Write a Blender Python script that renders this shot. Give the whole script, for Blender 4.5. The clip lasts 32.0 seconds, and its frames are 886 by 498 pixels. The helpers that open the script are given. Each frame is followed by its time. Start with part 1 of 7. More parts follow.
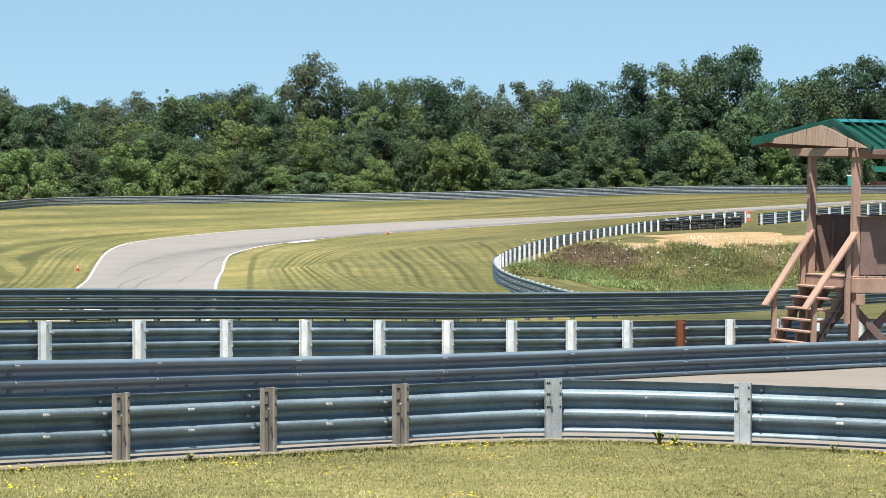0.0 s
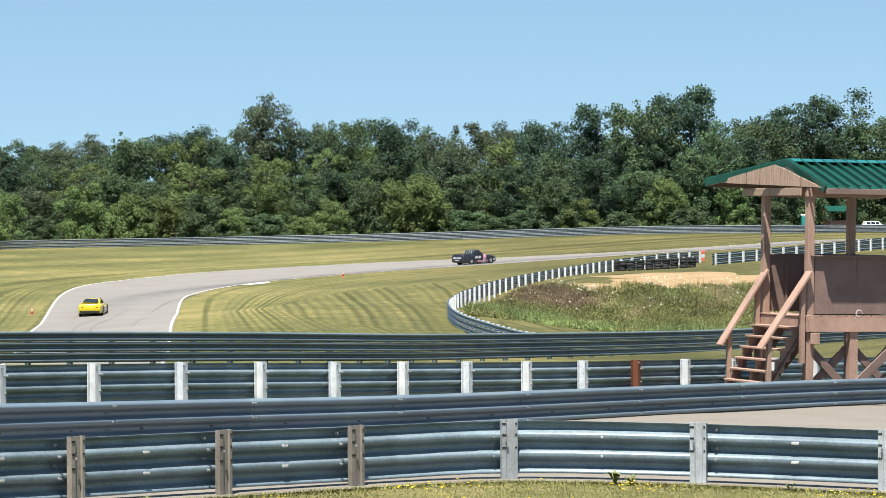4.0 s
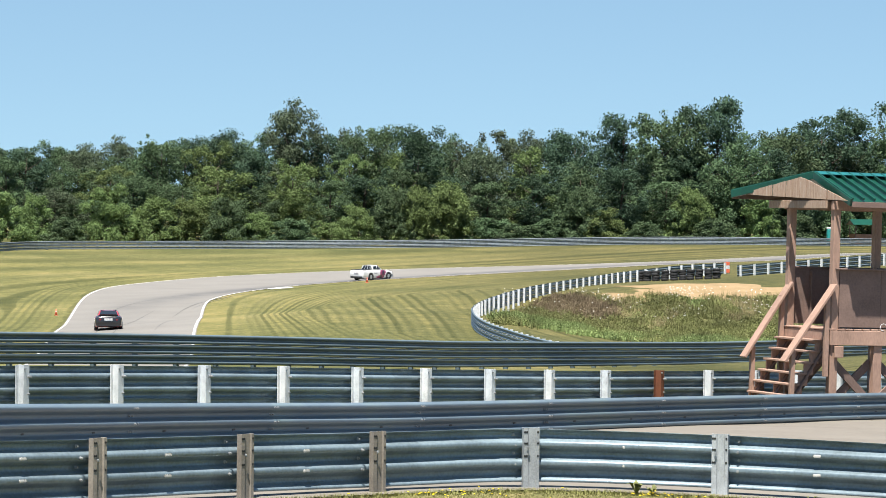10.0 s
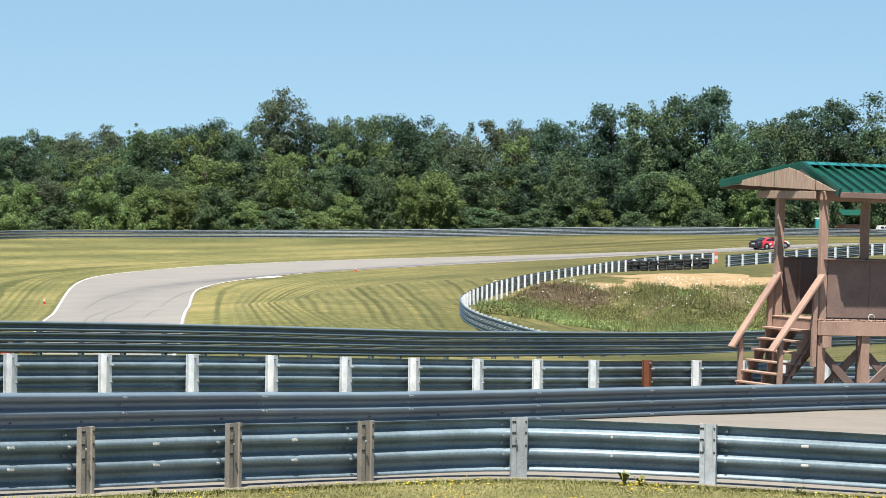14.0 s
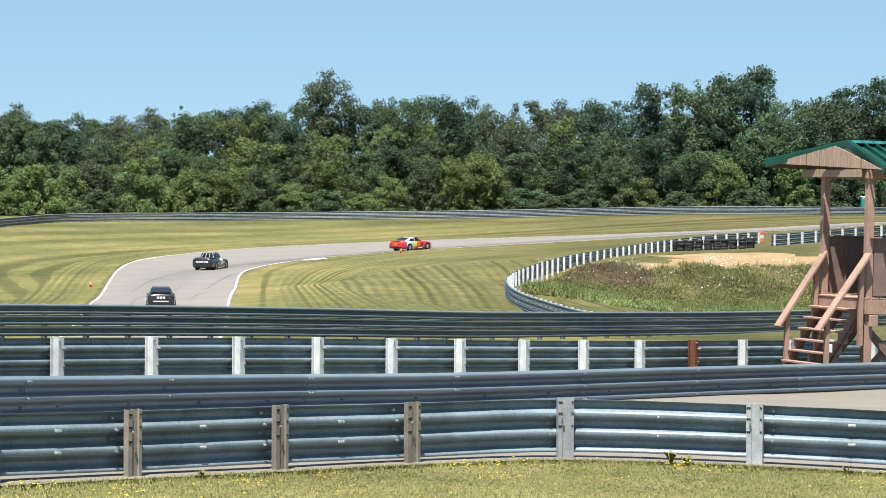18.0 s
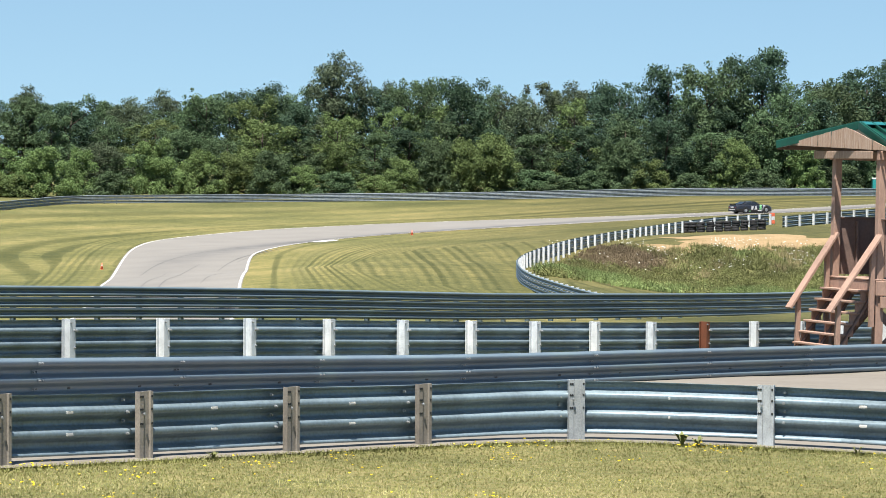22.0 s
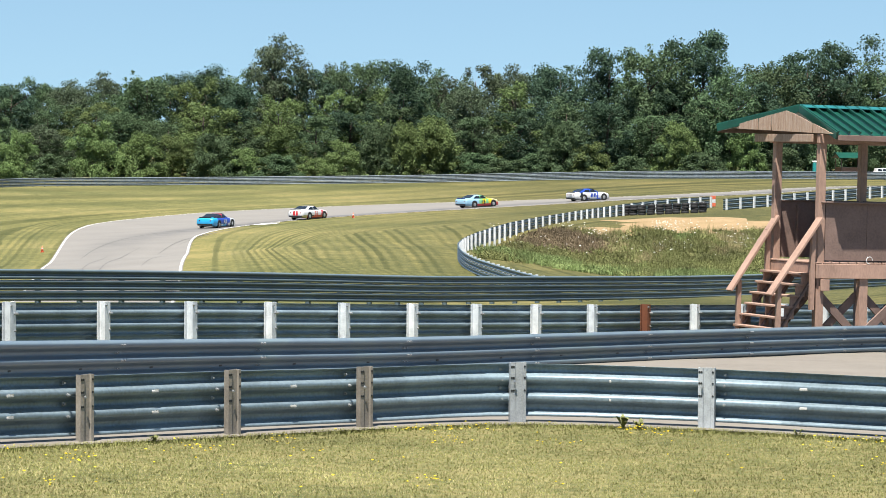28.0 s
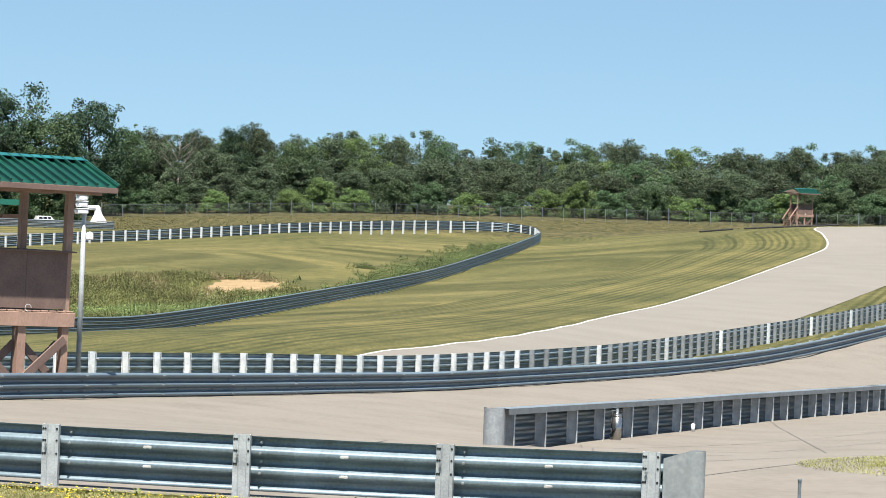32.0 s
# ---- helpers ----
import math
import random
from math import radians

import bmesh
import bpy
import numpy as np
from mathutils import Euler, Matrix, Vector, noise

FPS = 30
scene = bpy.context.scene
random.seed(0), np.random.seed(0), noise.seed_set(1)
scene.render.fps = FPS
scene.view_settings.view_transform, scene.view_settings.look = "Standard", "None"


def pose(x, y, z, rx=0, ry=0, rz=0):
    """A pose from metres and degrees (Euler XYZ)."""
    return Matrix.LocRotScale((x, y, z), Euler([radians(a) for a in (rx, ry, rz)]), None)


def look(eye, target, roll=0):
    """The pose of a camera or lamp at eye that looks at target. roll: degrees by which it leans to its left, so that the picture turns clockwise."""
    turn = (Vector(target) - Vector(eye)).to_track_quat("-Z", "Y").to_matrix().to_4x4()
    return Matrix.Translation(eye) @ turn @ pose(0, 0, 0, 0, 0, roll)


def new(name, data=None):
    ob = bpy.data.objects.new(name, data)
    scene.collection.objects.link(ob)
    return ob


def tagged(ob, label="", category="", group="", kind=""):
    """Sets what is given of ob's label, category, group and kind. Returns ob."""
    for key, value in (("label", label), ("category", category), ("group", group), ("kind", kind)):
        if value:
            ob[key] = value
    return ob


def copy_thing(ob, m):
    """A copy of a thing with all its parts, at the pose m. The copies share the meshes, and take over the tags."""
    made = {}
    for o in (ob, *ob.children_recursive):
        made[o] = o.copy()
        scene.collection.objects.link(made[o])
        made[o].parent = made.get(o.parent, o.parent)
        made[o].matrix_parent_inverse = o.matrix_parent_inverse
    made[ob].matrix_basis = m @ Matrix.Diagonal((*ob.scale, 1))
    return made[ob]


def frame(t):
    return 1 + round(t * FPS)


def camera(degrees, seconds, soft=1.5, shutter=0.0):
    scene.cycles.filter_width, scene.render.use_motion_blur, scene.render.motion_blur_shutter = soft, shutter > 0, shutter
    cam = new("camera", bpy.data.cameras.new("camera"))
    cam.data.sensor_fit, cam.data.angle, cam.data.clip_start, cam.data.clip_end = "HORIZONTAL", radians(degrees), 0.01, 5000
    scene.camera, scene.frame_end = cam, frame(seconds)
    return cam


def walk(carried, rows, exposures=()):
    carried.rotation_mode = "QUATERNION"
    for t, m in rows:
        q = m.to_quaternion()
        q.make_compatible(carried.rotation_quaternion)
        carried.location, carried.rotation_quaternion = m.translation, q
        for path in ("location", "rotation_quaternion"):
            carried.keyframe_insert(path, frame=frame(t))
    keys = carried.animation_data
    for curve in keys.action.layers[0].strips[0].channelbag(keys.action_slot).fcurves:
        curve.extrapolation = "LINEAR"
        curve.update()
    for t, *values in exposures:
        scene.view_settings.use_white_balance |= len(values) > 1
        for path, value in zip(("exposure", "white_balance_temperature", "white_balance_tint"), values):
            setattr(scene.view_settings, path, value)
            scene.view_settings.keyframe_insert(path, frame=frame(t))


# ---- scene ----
cam = camera(16.0, 32.0, 0.5)
EYE = 2.85
# seconds, yaw to the right, pitch, lean to the left (degrees); the camera stands on one spot and pans
ROWS = [
    (0.0, -0.000, -1.653, -0.000),
    (0.5, 0.118, -1.533, -0.044),
    (1.0, 0.237, -1.406, -0.106),
    (1.5, 0.337, -1.329, -0.220),
    (2.0, 0.480, -1.228, -0.311),
    (2.5, 0.618, -1.121, -0.354),
    (3.0, 0.750, -1.031, -0.342),
    (3.5, 0.850, -0.965, -0.302),
    (5.5, 0.505, -0.804, 0.071),
    (6.0, 0.282, -0.835, 0.073),
    (6.5, 0.068, -0.907, 0.098),
    (7.0, -0.036, -0.966, 0.140),
    (7.5, -0.037, -0.978, 0.186),
    (8.0, 0.027, -0.929, 0.231),
    (8.5, 0.117, -0.859, 0.346),
    (9.0, 0.219, -0.801, 0.453),
    (9.5, 0.311, -0.777, 0.524),
    (10.0, 0.372, -0.777, 0.631),
    (10.5, 0.392, -0.794, 0.623),
    (11.0, 0.397, -0.806, 0.652),
    (11.5, 0.399, -0.833, 0.651),
    (12.0, 0.442, -0.865, 0.683),
    (12.5, 0.483, -0.907, 0.726),
    (13.0, 0.545, -0.948, 0.761),
    (13.5, 0.593, -0.961, 0.733),
    (15.5, 0.438, -0.984, 0.747),
    (16.0, 0.305, -1.036, 0.665),
    (16.5, 0.143, -1.099, 0.567),
    (17.0, -0.014, -1.183, 0.544),
    (17.5, -0.155, -1.258, 0.489),
    (18.0, -0.237, -1.316, 0.385),
    (18.5, -0.271, -1.361, 0.315),
    (19.0, -0.272, -1.402, 0.297),
    (19.5, -0.258, -1.436, 0.268),
    (20.0, -0.269, -1.493, 0.292),
    (20.5, -0.303, -1.547, 0.302),
    (21.0, -0.357, -1.590, 0.293),
    (21.5, -0.410, -1.625, 0.311),
    (22.0, -0.436, -1.650, 0.349),
    (22.5, -0.406, -1.675, 0.334),
    (23.0, -0.339, -1.704, 0.278),
    (23.5, -0.299, -1.765, 0.271),
    (24.0, -0.227, -1.869, 0.201),
    (24.5, -0.165, -1.971, 0.209),
    (26.5, -0.039, -2.146, 0.155),
    (27.0, 0.067, -2.110, 0.198),
    (27.5, 0.283, -2.041, 0.268),
    (28.0, 0.634, -1.955, 0.376),
    (28.5, 1.122, -1.870, 0.450),
    (29.0, 1.813, -1.800, 0.538),
    (29.5, 2.826, -1.732, 0.692),
    (30.0, 4.461, -1.639, 0.907),
    (30.5, 6.917, -1.501, 1.201),
    (31.0, 9.976, -1.311, 1.577),
    (31.5, 13.113, -1.048, 1.840),
    (32.0, 15.804, -0.777, 2.040),
]
walk(cam, [(t, pose(0, 0, EYE, 0, 0, -yaw) @ pose(0, 0, 0, 90 + pitch) @ pose(0, 0, 0, 0, 0, lean)) for t, yaw, pitch, lean in ROWS])

# ---- light: a high summer sun behind the camera ----
SUN_EL, SUN_X, SUN_Y = radians(71), -0.26, -0.966
world = bpy.data.worlds.new("sky")
scene.world = world
world.use_nodes = True
wn = world.node_tree.nodes
sky = wn.new("ShaderNodeTexSky")
sky.sky_type = 'NISHITA'
sky.sun_disc = False
sky.sun_elevation = SUN_EL
sky.sun_rotation = math.atan2(SUN_X, SUN_Y)
sky.air_density, sky.dust_density, sky.ozone_density = 1.0, 0.3, 0.6
wn["Background"].inputs["Strength"].default_value = 0.056
# the clear upper sky's blue reaches down to the horizon
coord, lift_node = wn.new("ShaderNodeTexCoord"), wn.new("ShaderNodeMapping")
lift_node.inputs["Location"].default_value = (0, 0, 0.13)
world.node_tree.links.new(coord.outputs["Generated"], lift_node.inputs["Vector"])
world.node_tree.links.new(lift_node.outputs[0], sky.inputs["Vector"])
tint_node = wn.new("ShaderNodeMix")
tint_node.data_type, tint_node.blend_type = 'RGBA', 'MULTIPLY'
tint_node.inputs[0].default_value, tint_node.inputs[7].default_value = 1.0, (0.90, 1.01, 1.0, 1)
world.node_tree.links.new(sky.outputs[0], tint_node.inputs[6])
world.node_tree.links.new(tint_node.outputs[2], wn["Background"].inputs["Color"])
sun_data = bpy.data.lights.new("sun", 'SUN')
sun_data.energy, sun_data.angle, sun_data.color = 5.0, radians(0.55), (1.0, 0.95, 0.87)
sun = new("sun", sun_data)
sun.matrix_world = look((0, 0, 60), (-SUN_X * math.cos(SUN_EL), -SUN_Y * math.cos(SUN_EL), 60 - math.sin(SUN_EL)))
scene.view_settings.exposure = 1.43


# ---- materials ----
ALBEDO = 0.67  # one scale for all base colours


def toned(c):
    return tuple(v * ALBEDO for v in c)


def mat(name, base, rough=0.7, metal=0.0, dark=None, light=None, scale=3.0, fine=40.0, bump=0.15, spread=0.6, rand=0.0, island=0.0, spec=0.5, stretch=None, bump_dist=0.01):
    """A surface with broad stains and fine grain, both in metres of the object's own space."""
    m = bpy.data.materials.new(name)
    m.use_nodes = True
    n, l = m.node_tree.nodes, m.node_tree.links
    bsdf = n["Principled BSDF"]
    bsdf.inputs["Roughness"].default_value, bsdf.inputs["Metallic"].default_value = rough, metal
    bsdf.inputs["Specular IOR Level"].default_value = spec
    dark = dark or tuple(c * 0.72 for c in base)
    light = light or tuple(min(1, c * 1.25) for c in base)
    geo = n.new("ShaderNodeNewGeometry")
    vec = geo.outputs["Position"]
    if stretch:
        mp = n.new("ShaderNodeMapping")
        mp.inputs["Scale"].default_value = stretch
        l.new(vec, mp.inputs["Vector"])
        vec = mp.outputs["Vector"]
    broad, grain = n.new("ShaderNodeTexNoise"), n.new("ShaderNodeTexNoise")
    broad.inputs["Scale"].default_value, broad.inputs["Detail"].default_value = scale, 5
    grain.inputs["Scale"].default_value, grain.inputs["Detail"].default_value = fine, 3
    l.new(vec, broad.inputs["Vector"])
    l.new(vec, grain.inputs["Vector"])
    mix = n.new("ShaderNodeMath")
    mix.operation = 'MULTIPLY_ADD'
    mix.inputs[1].default_value = 0.45
    l.new(grain.outputs[0], mix.inputs[0])
    sub = n.new("ShaderNodeMath")
    sub.operation = 'MULTIPLY'
    sub.inputs[1].default_value = 0.55
    l.new(broad.outputs[0], sub.inputs[0])
    l.new(sub.outputs[0], mix.inputs[2])
    ramp = n.new("ShaderNodeValToRGB")
    e = ramp.color_ramp.elements
    e[0].position, e[1].position = 0.5 - spread / 4, 0.5 + spread / 4
    e[0].color, e[1].color = (*toned(dark), 1), (*toned(light), 1)
    mid = ramp.color_ramp.elements.new(0.5)
    mid.color = (*toned(base), 1)
    l.new(mix.outputs[0], ramp.inputs[0])
    colour = ramp.outputs[0]
    if rand or island:
        hsv = n.new("ShaderNodeHueSaturation")
        src = geo.outputs["Random Per Island"] if island else n.new("ShaderNodeObjectInfo").outputs["Random"]
        mr = n.new("ShaderNodeMapRange")
        amount = rand or island
        mr.inputs["To Min"].default_value, mr.inputs["To Max"].default_value = 1 - amount, 1 + amount
        l.new(src, mr.inputs["Value"])
        l.new(mr.outputs[0], hsv.inputs["Value"])
        l.new(colour, hsv.inputs["Color"])
        colour = hsv.outputs[0]
    l.new(colour, bsdf.inputs["Base Color"])
    if bump:
        b = n.new("ShaderNodeBump")
        b.inputs["Strength"].default_value, b.inputs["Distance"].default_value = bump, bump_dist
        l.new(grain.outputs[0], b.inputs["Height"])
        l.new(b.outputs[0], bsdf.inputs["Normal"])
    return m


STEEL = mat("galvanised_steel", (0.23, 0.272, 0.302), 0.45, 0.2, scale=2.5, fine=30, bump=0.05, rand=0.10, spread=0.5)
STEEL_WEATHERED = mat("weathered_steel", (0.164, 0.221, 0.270), 0.42, 0.10, dark=(0.136, 0.186, 0.230), light=(0.192, 0.258, 0.266), scale=1.5, fine=40, bump=0.02, rand=0.10)
STEEL_DARK = mat("dark_weathered_steel", (0.136, 0.186, 0.222), 0.40, 0.10, dark=(0.110, 0.150, 0.180), light=(0.168, 0.226, 0.220), scale=1.5, fine=40, bump=0.02, rand=0.10)
STEEL_BRIGHT = mat("bright_galvanised_steel", (0.248, 0.326, 0.372), 0.37, 0.28, scale=2.5, fine=30, bump=0.06, rand=0.12)
STEEL_POST = mat("galvanised_post_steel", (0.480, 0.515, 0.530), 0.5, 0.15, scale=6, fine=60, bump=0.05, rand=0.15)
STEEL_PALE = mat("pale_galvanised_post_steel", (0.76, 0.81, 0.85), 0.5, 0.1, scale=6, fine=60, bump=0.05, rand=0.12)
STEEL_GREY = mat("grey_post_steel", (0.33, 0.36, 0.38), 0.5, 0.1, scale=6, fine=60, bump=0.05, rand=0.15)
STEEL_TAN = mat("stained_post_steel", (0.302, 0.269, 0.224), 0.6, 0.0, scale=4, fine=50, bump=0.08, rand=0.12)
RUST = mat("rust", (0.192, 0.0604, 0.0249), 0.85, 0.0, scale=7, fine=60, bump=0.3, spread=0.8)
WHITE_PAINT = mat("white_paint", (0.84, 0.88, 0.90), 0.55, scale=5, fine=60, bump=0.08, rand=0.08)
PLASTIC = mat("white_plastic", (1.12, 1.14, 1.15), 0.5, scale=5, fine=60, bump=0.02)
BOLT = mat("bolt_steel", (0.05, 0.052, 0.055), 0.5, 0.6, bump=0)
ZINC = mat("zinc_bolt", (0.5, 0.52, 0.53), 0.4, 0.6, bump=0)
ASPHALT = mat("sunbleached_asphalt", (0.224, 0.212, 0.194), 0.88, dark=(0.190, 0.180, 0.166), light=(0.250, 0.237, 0.218), scale=0.22, fine=6, bump=0.1, spread=0.8, spec=0.3)


def rubbered(m):
    """Darkens a road where tyres have left rubber, in streaks."""
    n, l = m.node_tree.nodes, m.node_tree.links
    bsdf = n["Principled BSDF"]
    src = bsdf.inputs["Base Color"].links[0].from_socket
    attr, patchy, geo = n.new("ShaderNodeAttribute"), n.new("ShaderNodeTexNoise"), n.new("ShaderNodeNewGeometry")
    attr.attribute_name = "rub"
    patchy.inputs["Scale"].default_value, patchy.inputs["Detail"].default_value = 0.5, 4
    l.new(geo.outputs["Position"], patchy.inputs["Vector"])
    amount, mixer = n.new("ShaderNodeMath"), n.new("ShaderNodeMix")
    amount.operation = 'MULTIPLY'
    l.new(attr.outputs["Fac"], amount.inputs[0])
    l.new(patchy.outputs[0], amount.inputs[1])
    mixer.data_type, mixer.blend_type = 'RGBA', 'MIX'
    l.new(amount.outputs[0], mixer.inputs[0])
    l.new(src, mixer.inputs[6])
    mixer.inputs[7].default_value = (0.075, 0.074, 0.075, 1)
    l.new(mixer.outputs[2], bsdf.inputs["Base Color"])


rubbered(ASPHALT)
CONCRETE = mat("concrete_paving", (0.218, 0.195, 0.165), 0.88, dark=(0.170, 0.150, 0.125), light=(0.246, 0.222, 0.189), scale=0.6, fine=7, bump=0.1, spread=0.8, spec=0.3)
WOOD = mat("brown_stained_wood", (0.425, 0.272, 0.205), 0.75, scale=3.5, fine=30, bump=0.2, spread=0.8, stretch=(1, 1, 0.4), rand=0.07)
# darker copy of the brown wood, with shade under roof and deck mixed in
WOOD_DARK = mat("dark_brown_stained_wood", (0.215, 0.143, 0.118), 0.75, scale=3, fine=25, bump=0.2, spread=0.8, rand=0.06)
WOOD_BARE = mat("weathered_bare_wood", (0.430, 0.300, 0.215), 0.8, dark=(0.290, 0.180, 0.125), light=(0.58, 0.49, 0.42), scale=5, fine=40, bump=0.25, spread=0.9, stretch=(6, 6, 0.5))
ROOF_GREEN = mat("green_metal_roofing", (0.00568, 0.071, 0.0461), 0.35, 0.0, scale=2, fine=20, bump=0.02, rand=0.05)
ROOF_RIDGE = mat("teal_ridge_cap", (0.012, 0.150, 0.150), 0.35, 0.0, scale=2, fine=20, bump=0.02)
TRACK_PALE = mat("pale_track_surface", (0.222, 0.204, 0.176), 0.88, dark=(0.190, 0.174, 0.150), light=(0.246, 0.227, 0.198), scale=0.25, fine=6, bump=0.1, spread=0.8, spec=0.3)
BARK = mat("bark", (0.071, 0.0532, 0.0391), 0.9, scale=2, fine=12, bump=0.4)


def grass_material():
    """Mown turf: green and straw patches, with mowing stripes that follow the bend of the track."""
    m = bpy.data.materials.new("mown_grass")
    m.use_nodes = True
    n, l = m.node_tree.nodes, m.node_tree.links
    bsdf = n["Principled BSDF"]
    bsdf.inputs["Roughness"].default_value = 0.9
    bsdf.inputs["Specular IOR Level"].default_value = 0.2
    geo = n.new("ShaderNodeNewGeometry")

    def noise_of(scale, detail=5, stretch=None):
        t = n.new("ShaderNodeTexNoise")
        t.inputs["Scale"].default_value, t.inputs["Detail"].default_value = scale, detail
        src = geo.outputs["Position"]
        if stretch:
            mp = n.new("ShaderNodeMapping")
            mp.inputs["Scale"].default_value = stretch
            l.new(src, mp.inputs["Vector"])
            src = mp.outputs[0]
        l.new(src, t.inputs["Vector"])
        return t.outputs[0]

    def calc(op, a, b=None, c=None):
        x = n.new("ShaderNodeMath")
        x.operation = op
        for i, v in enumerate((a, b, c)):
            if v is None:
                continue
            if isinstance(v, (int, float)):
                x.inputs[i].default_value = v
            else:
                l.new(v, x.inputs[i])
        return x.outputs[0]

    def ramp(value, stops):
        r = n.new("ShaderNodeValToRGB")
        e = r.color_ramp.elements
        e[0].position, e[0].color = stops[0][0], (*stops[0][1], 1)
        e[1].position, e[1].color = stops[-1][0], (*stops[-1][1], 1)
        for p, c in stops[1:-1]:
            e.new(p).color = (*c, 1)
        l.new(value, r.inputs[0])
        return r.outputs[0]

    def mix(fac, a, b, mode='MIX'):
        x = n.new("ShaderNodeMix")
        x.data_type, x.blend_type = 'RGBA', mode
        for sock, v in ((x.inputs[0], fac), (x.inputs[6], a), (x.inputs[7], b)):
            if isinstance(v, (int, float)):
                sock.default_value = v
            elif isinstance(v, tuple):
                sock.default_value = (*v, 1)
            else:
                l.new(v, sock)
        return x.outputs[2]

    broad, mid, fine = noise_of(0.06, 7), noise_of(0.8, 6), noise_of(7.0, 4)
    body = calc('ADD', calc('MULTIPLY', broad, 0.36), calc('ADD', calc('MULTIPLY', mid, 0.26), calc('MULTIPLY', fine, 0.44)))
    colour = ramp(body, [(0.40, (0.064, 0.076, 0.024)), (0.53, (0.144, 0.145, 0.052)), (0.64, (0.246, 0.216, 0.094))])

    # lusher turf on the eastern slope
    attr_lush = n.new("ShaderNodeAttribute")
    attr_lush.attribute_name = "lush"
    colour = mix(attr_lush.outputs["Fac"], colour, ramp(body, [(0.40, (0.042, 0.050, 0.0155)), (0.53, (0.098, 0.095, 0.0335)), (0.65, (0.178, 0.152, 0.062))]))
    attr_rough = n.new("ShaderNodeAttribute")
    attr_rough.attribute_name = "rough"
    shaggy = noise_of(1.3, 6)
    colour = mix(attr_rough.outputs["Fac"], colour, ramp(shaggy, [(0.36, (0.0249, 0.0319, 0.00994)), (0.5, (0.0745, 0.071, 0.0256)), (0.63, (0.142, 0.117, 0.0532))]))
    # mowing stripes keep their distance from the edges of the track
    attr = n.new("ShaderNodeAttribute")
    attr.attribute_name = "mow"
    d = calc('ADD', attr.outputs["Fac"], calc('MULTIPLY', noise_of(0.05, 2), 0.3))

    def swath(width, seed):
        """A tone of its own for each pass of the mower."""
        w = n.new("ShaderNodeTexWhiteNoise")
        w.noise_dimensions = '1D'
        l.new(calc('ADD', calc('FLOOR', calc('DIVIDE', d, width)), seed), w.inputs["W"])
        return calc('SUBTRACT', w.outputs["Value"], 0.5)
    lines = calc('MULTIPLY', calc('SINE', calc('MULTIPLY', d, 6.2832 / 0.68)), 0.26)
    wide = calc('MULTIPLY', calc('SINE', calc('MULTIPLY', d, 6.2832 / 3.1)), 0.10)
    wave = calc('ADD', calc('ADD', lines, wide), calc('ADD', calc('MULTIPLY', swath(0.34, 3.0), 0.55), calc('MULTIPLY', swath(1.02, 9.0), 0.26)))
    # broader passes on the eastern slope
    attr_broad = n.new("ShaderNodeAttribute")
    attr_broad.attribute_name = "broad_cut"
    passes = calc('MULTIPLY', attr_broad.outputs["Fac"], calc('ADD', calc('MULTIPLY', swath(1.7, 21.0), 0.75), calc('MULTIPLY', calc('SINE', calc('MULTIPLY', d, 6.2832 / 2.3)), 0.22)))
    attr_on = n.new("ShaderNodeAttribute")
    attr_on.attribute_name = "mown"
    wave = calc('MULTIPLY', calc('MULTIPLY', wave, attr_on.outputs["Fac"]), calc('ADD', 0.10, calc('MULTIPLY', noise_of(0.03, 3), 1.35)))
    fac = calc('ADD', calc('ADD', 0.5, wave), calc('MULTIPLY', calc('MULTIPLY', passes, attr_on.outputs["Fac"]), 0.78))
    tint = ramp(fac, [(0.0, (0.52, 0.55, 0.40)), (0.5, (0.98, 0.96, 0.90)), (1.0, (1.30, 1.19, 1.06))])
    colour = mix(1.0, mix(1.0, colour, tint, 'MULTIPLY'), (ALBEDO, ALBEDO, ALBEDO), 'MULTIPLY')
    l.new(colour, bsdf.inputs["Base Color"])
    b = n.new("ShaderNodeBump")
    b.inputs["Strength"].default_value, b.inputs["Distance"].default_value = 0.5, 0.03
    l.new(fine, b.inputs["Height"])
    l.new(b.outputs[0], bsdf.inputs["Normal"])
    return m


GRASS = grass_material()


# ---- helpers for building ----
def part(name, bm, material, parent=None, label="", smooth=False, m=None):
    """Links a bmesh as one mesh object under a thing or a part."""
    me = bpy.data.meshes.new(name)
    bm.to_mesh(me)
    bm.free()
    return part_mesh(name, me, material, parent, label, smooth, m)


def part_mesh(name, me, material, parent=None, label="", smooth=False, m=None):
    if material and not me.materials:
        for one in material if isinstance(material, (list, tuple)) else (material,):
            me.materials.append(one)
        if smooth:
            me.polygons.foreach_set("use_smooth", [True] * len(me.polygons))
    ob = new(name, me)
    if parent:
        ob.parent = parent
    if m is not None:
        ob.matrix_basis = m
    if label:
        ob["label"] = label
    return ob


def empty(name, m, label, category, group=""):
    ob = new(name)
    ob.matrix_basis = m
    return tagged(ob, label, category, group)


def box(bm, m, sx, sy, sz, bevel=0.0, mat_index=0):
    """A box of that size centred on m's origin."""
    r = bmesh.ops.create_cube(bm, size=1, matrix=m @ Matrix.Diagonal((sx, sy, sz, 1)))
    fs = {f for v in r["verts"] for f in v.link_faces}
    for f in fs:
        f.material_index = mat_index
    if bevel:
        es = list({e for v in r["verts"] for e in v.link_edges})
        bmesh.ops.bevel(bm, geom=es, offset=bevel, segments=1, affect='EDGES', profile=0.7, material=-1)
    return fs


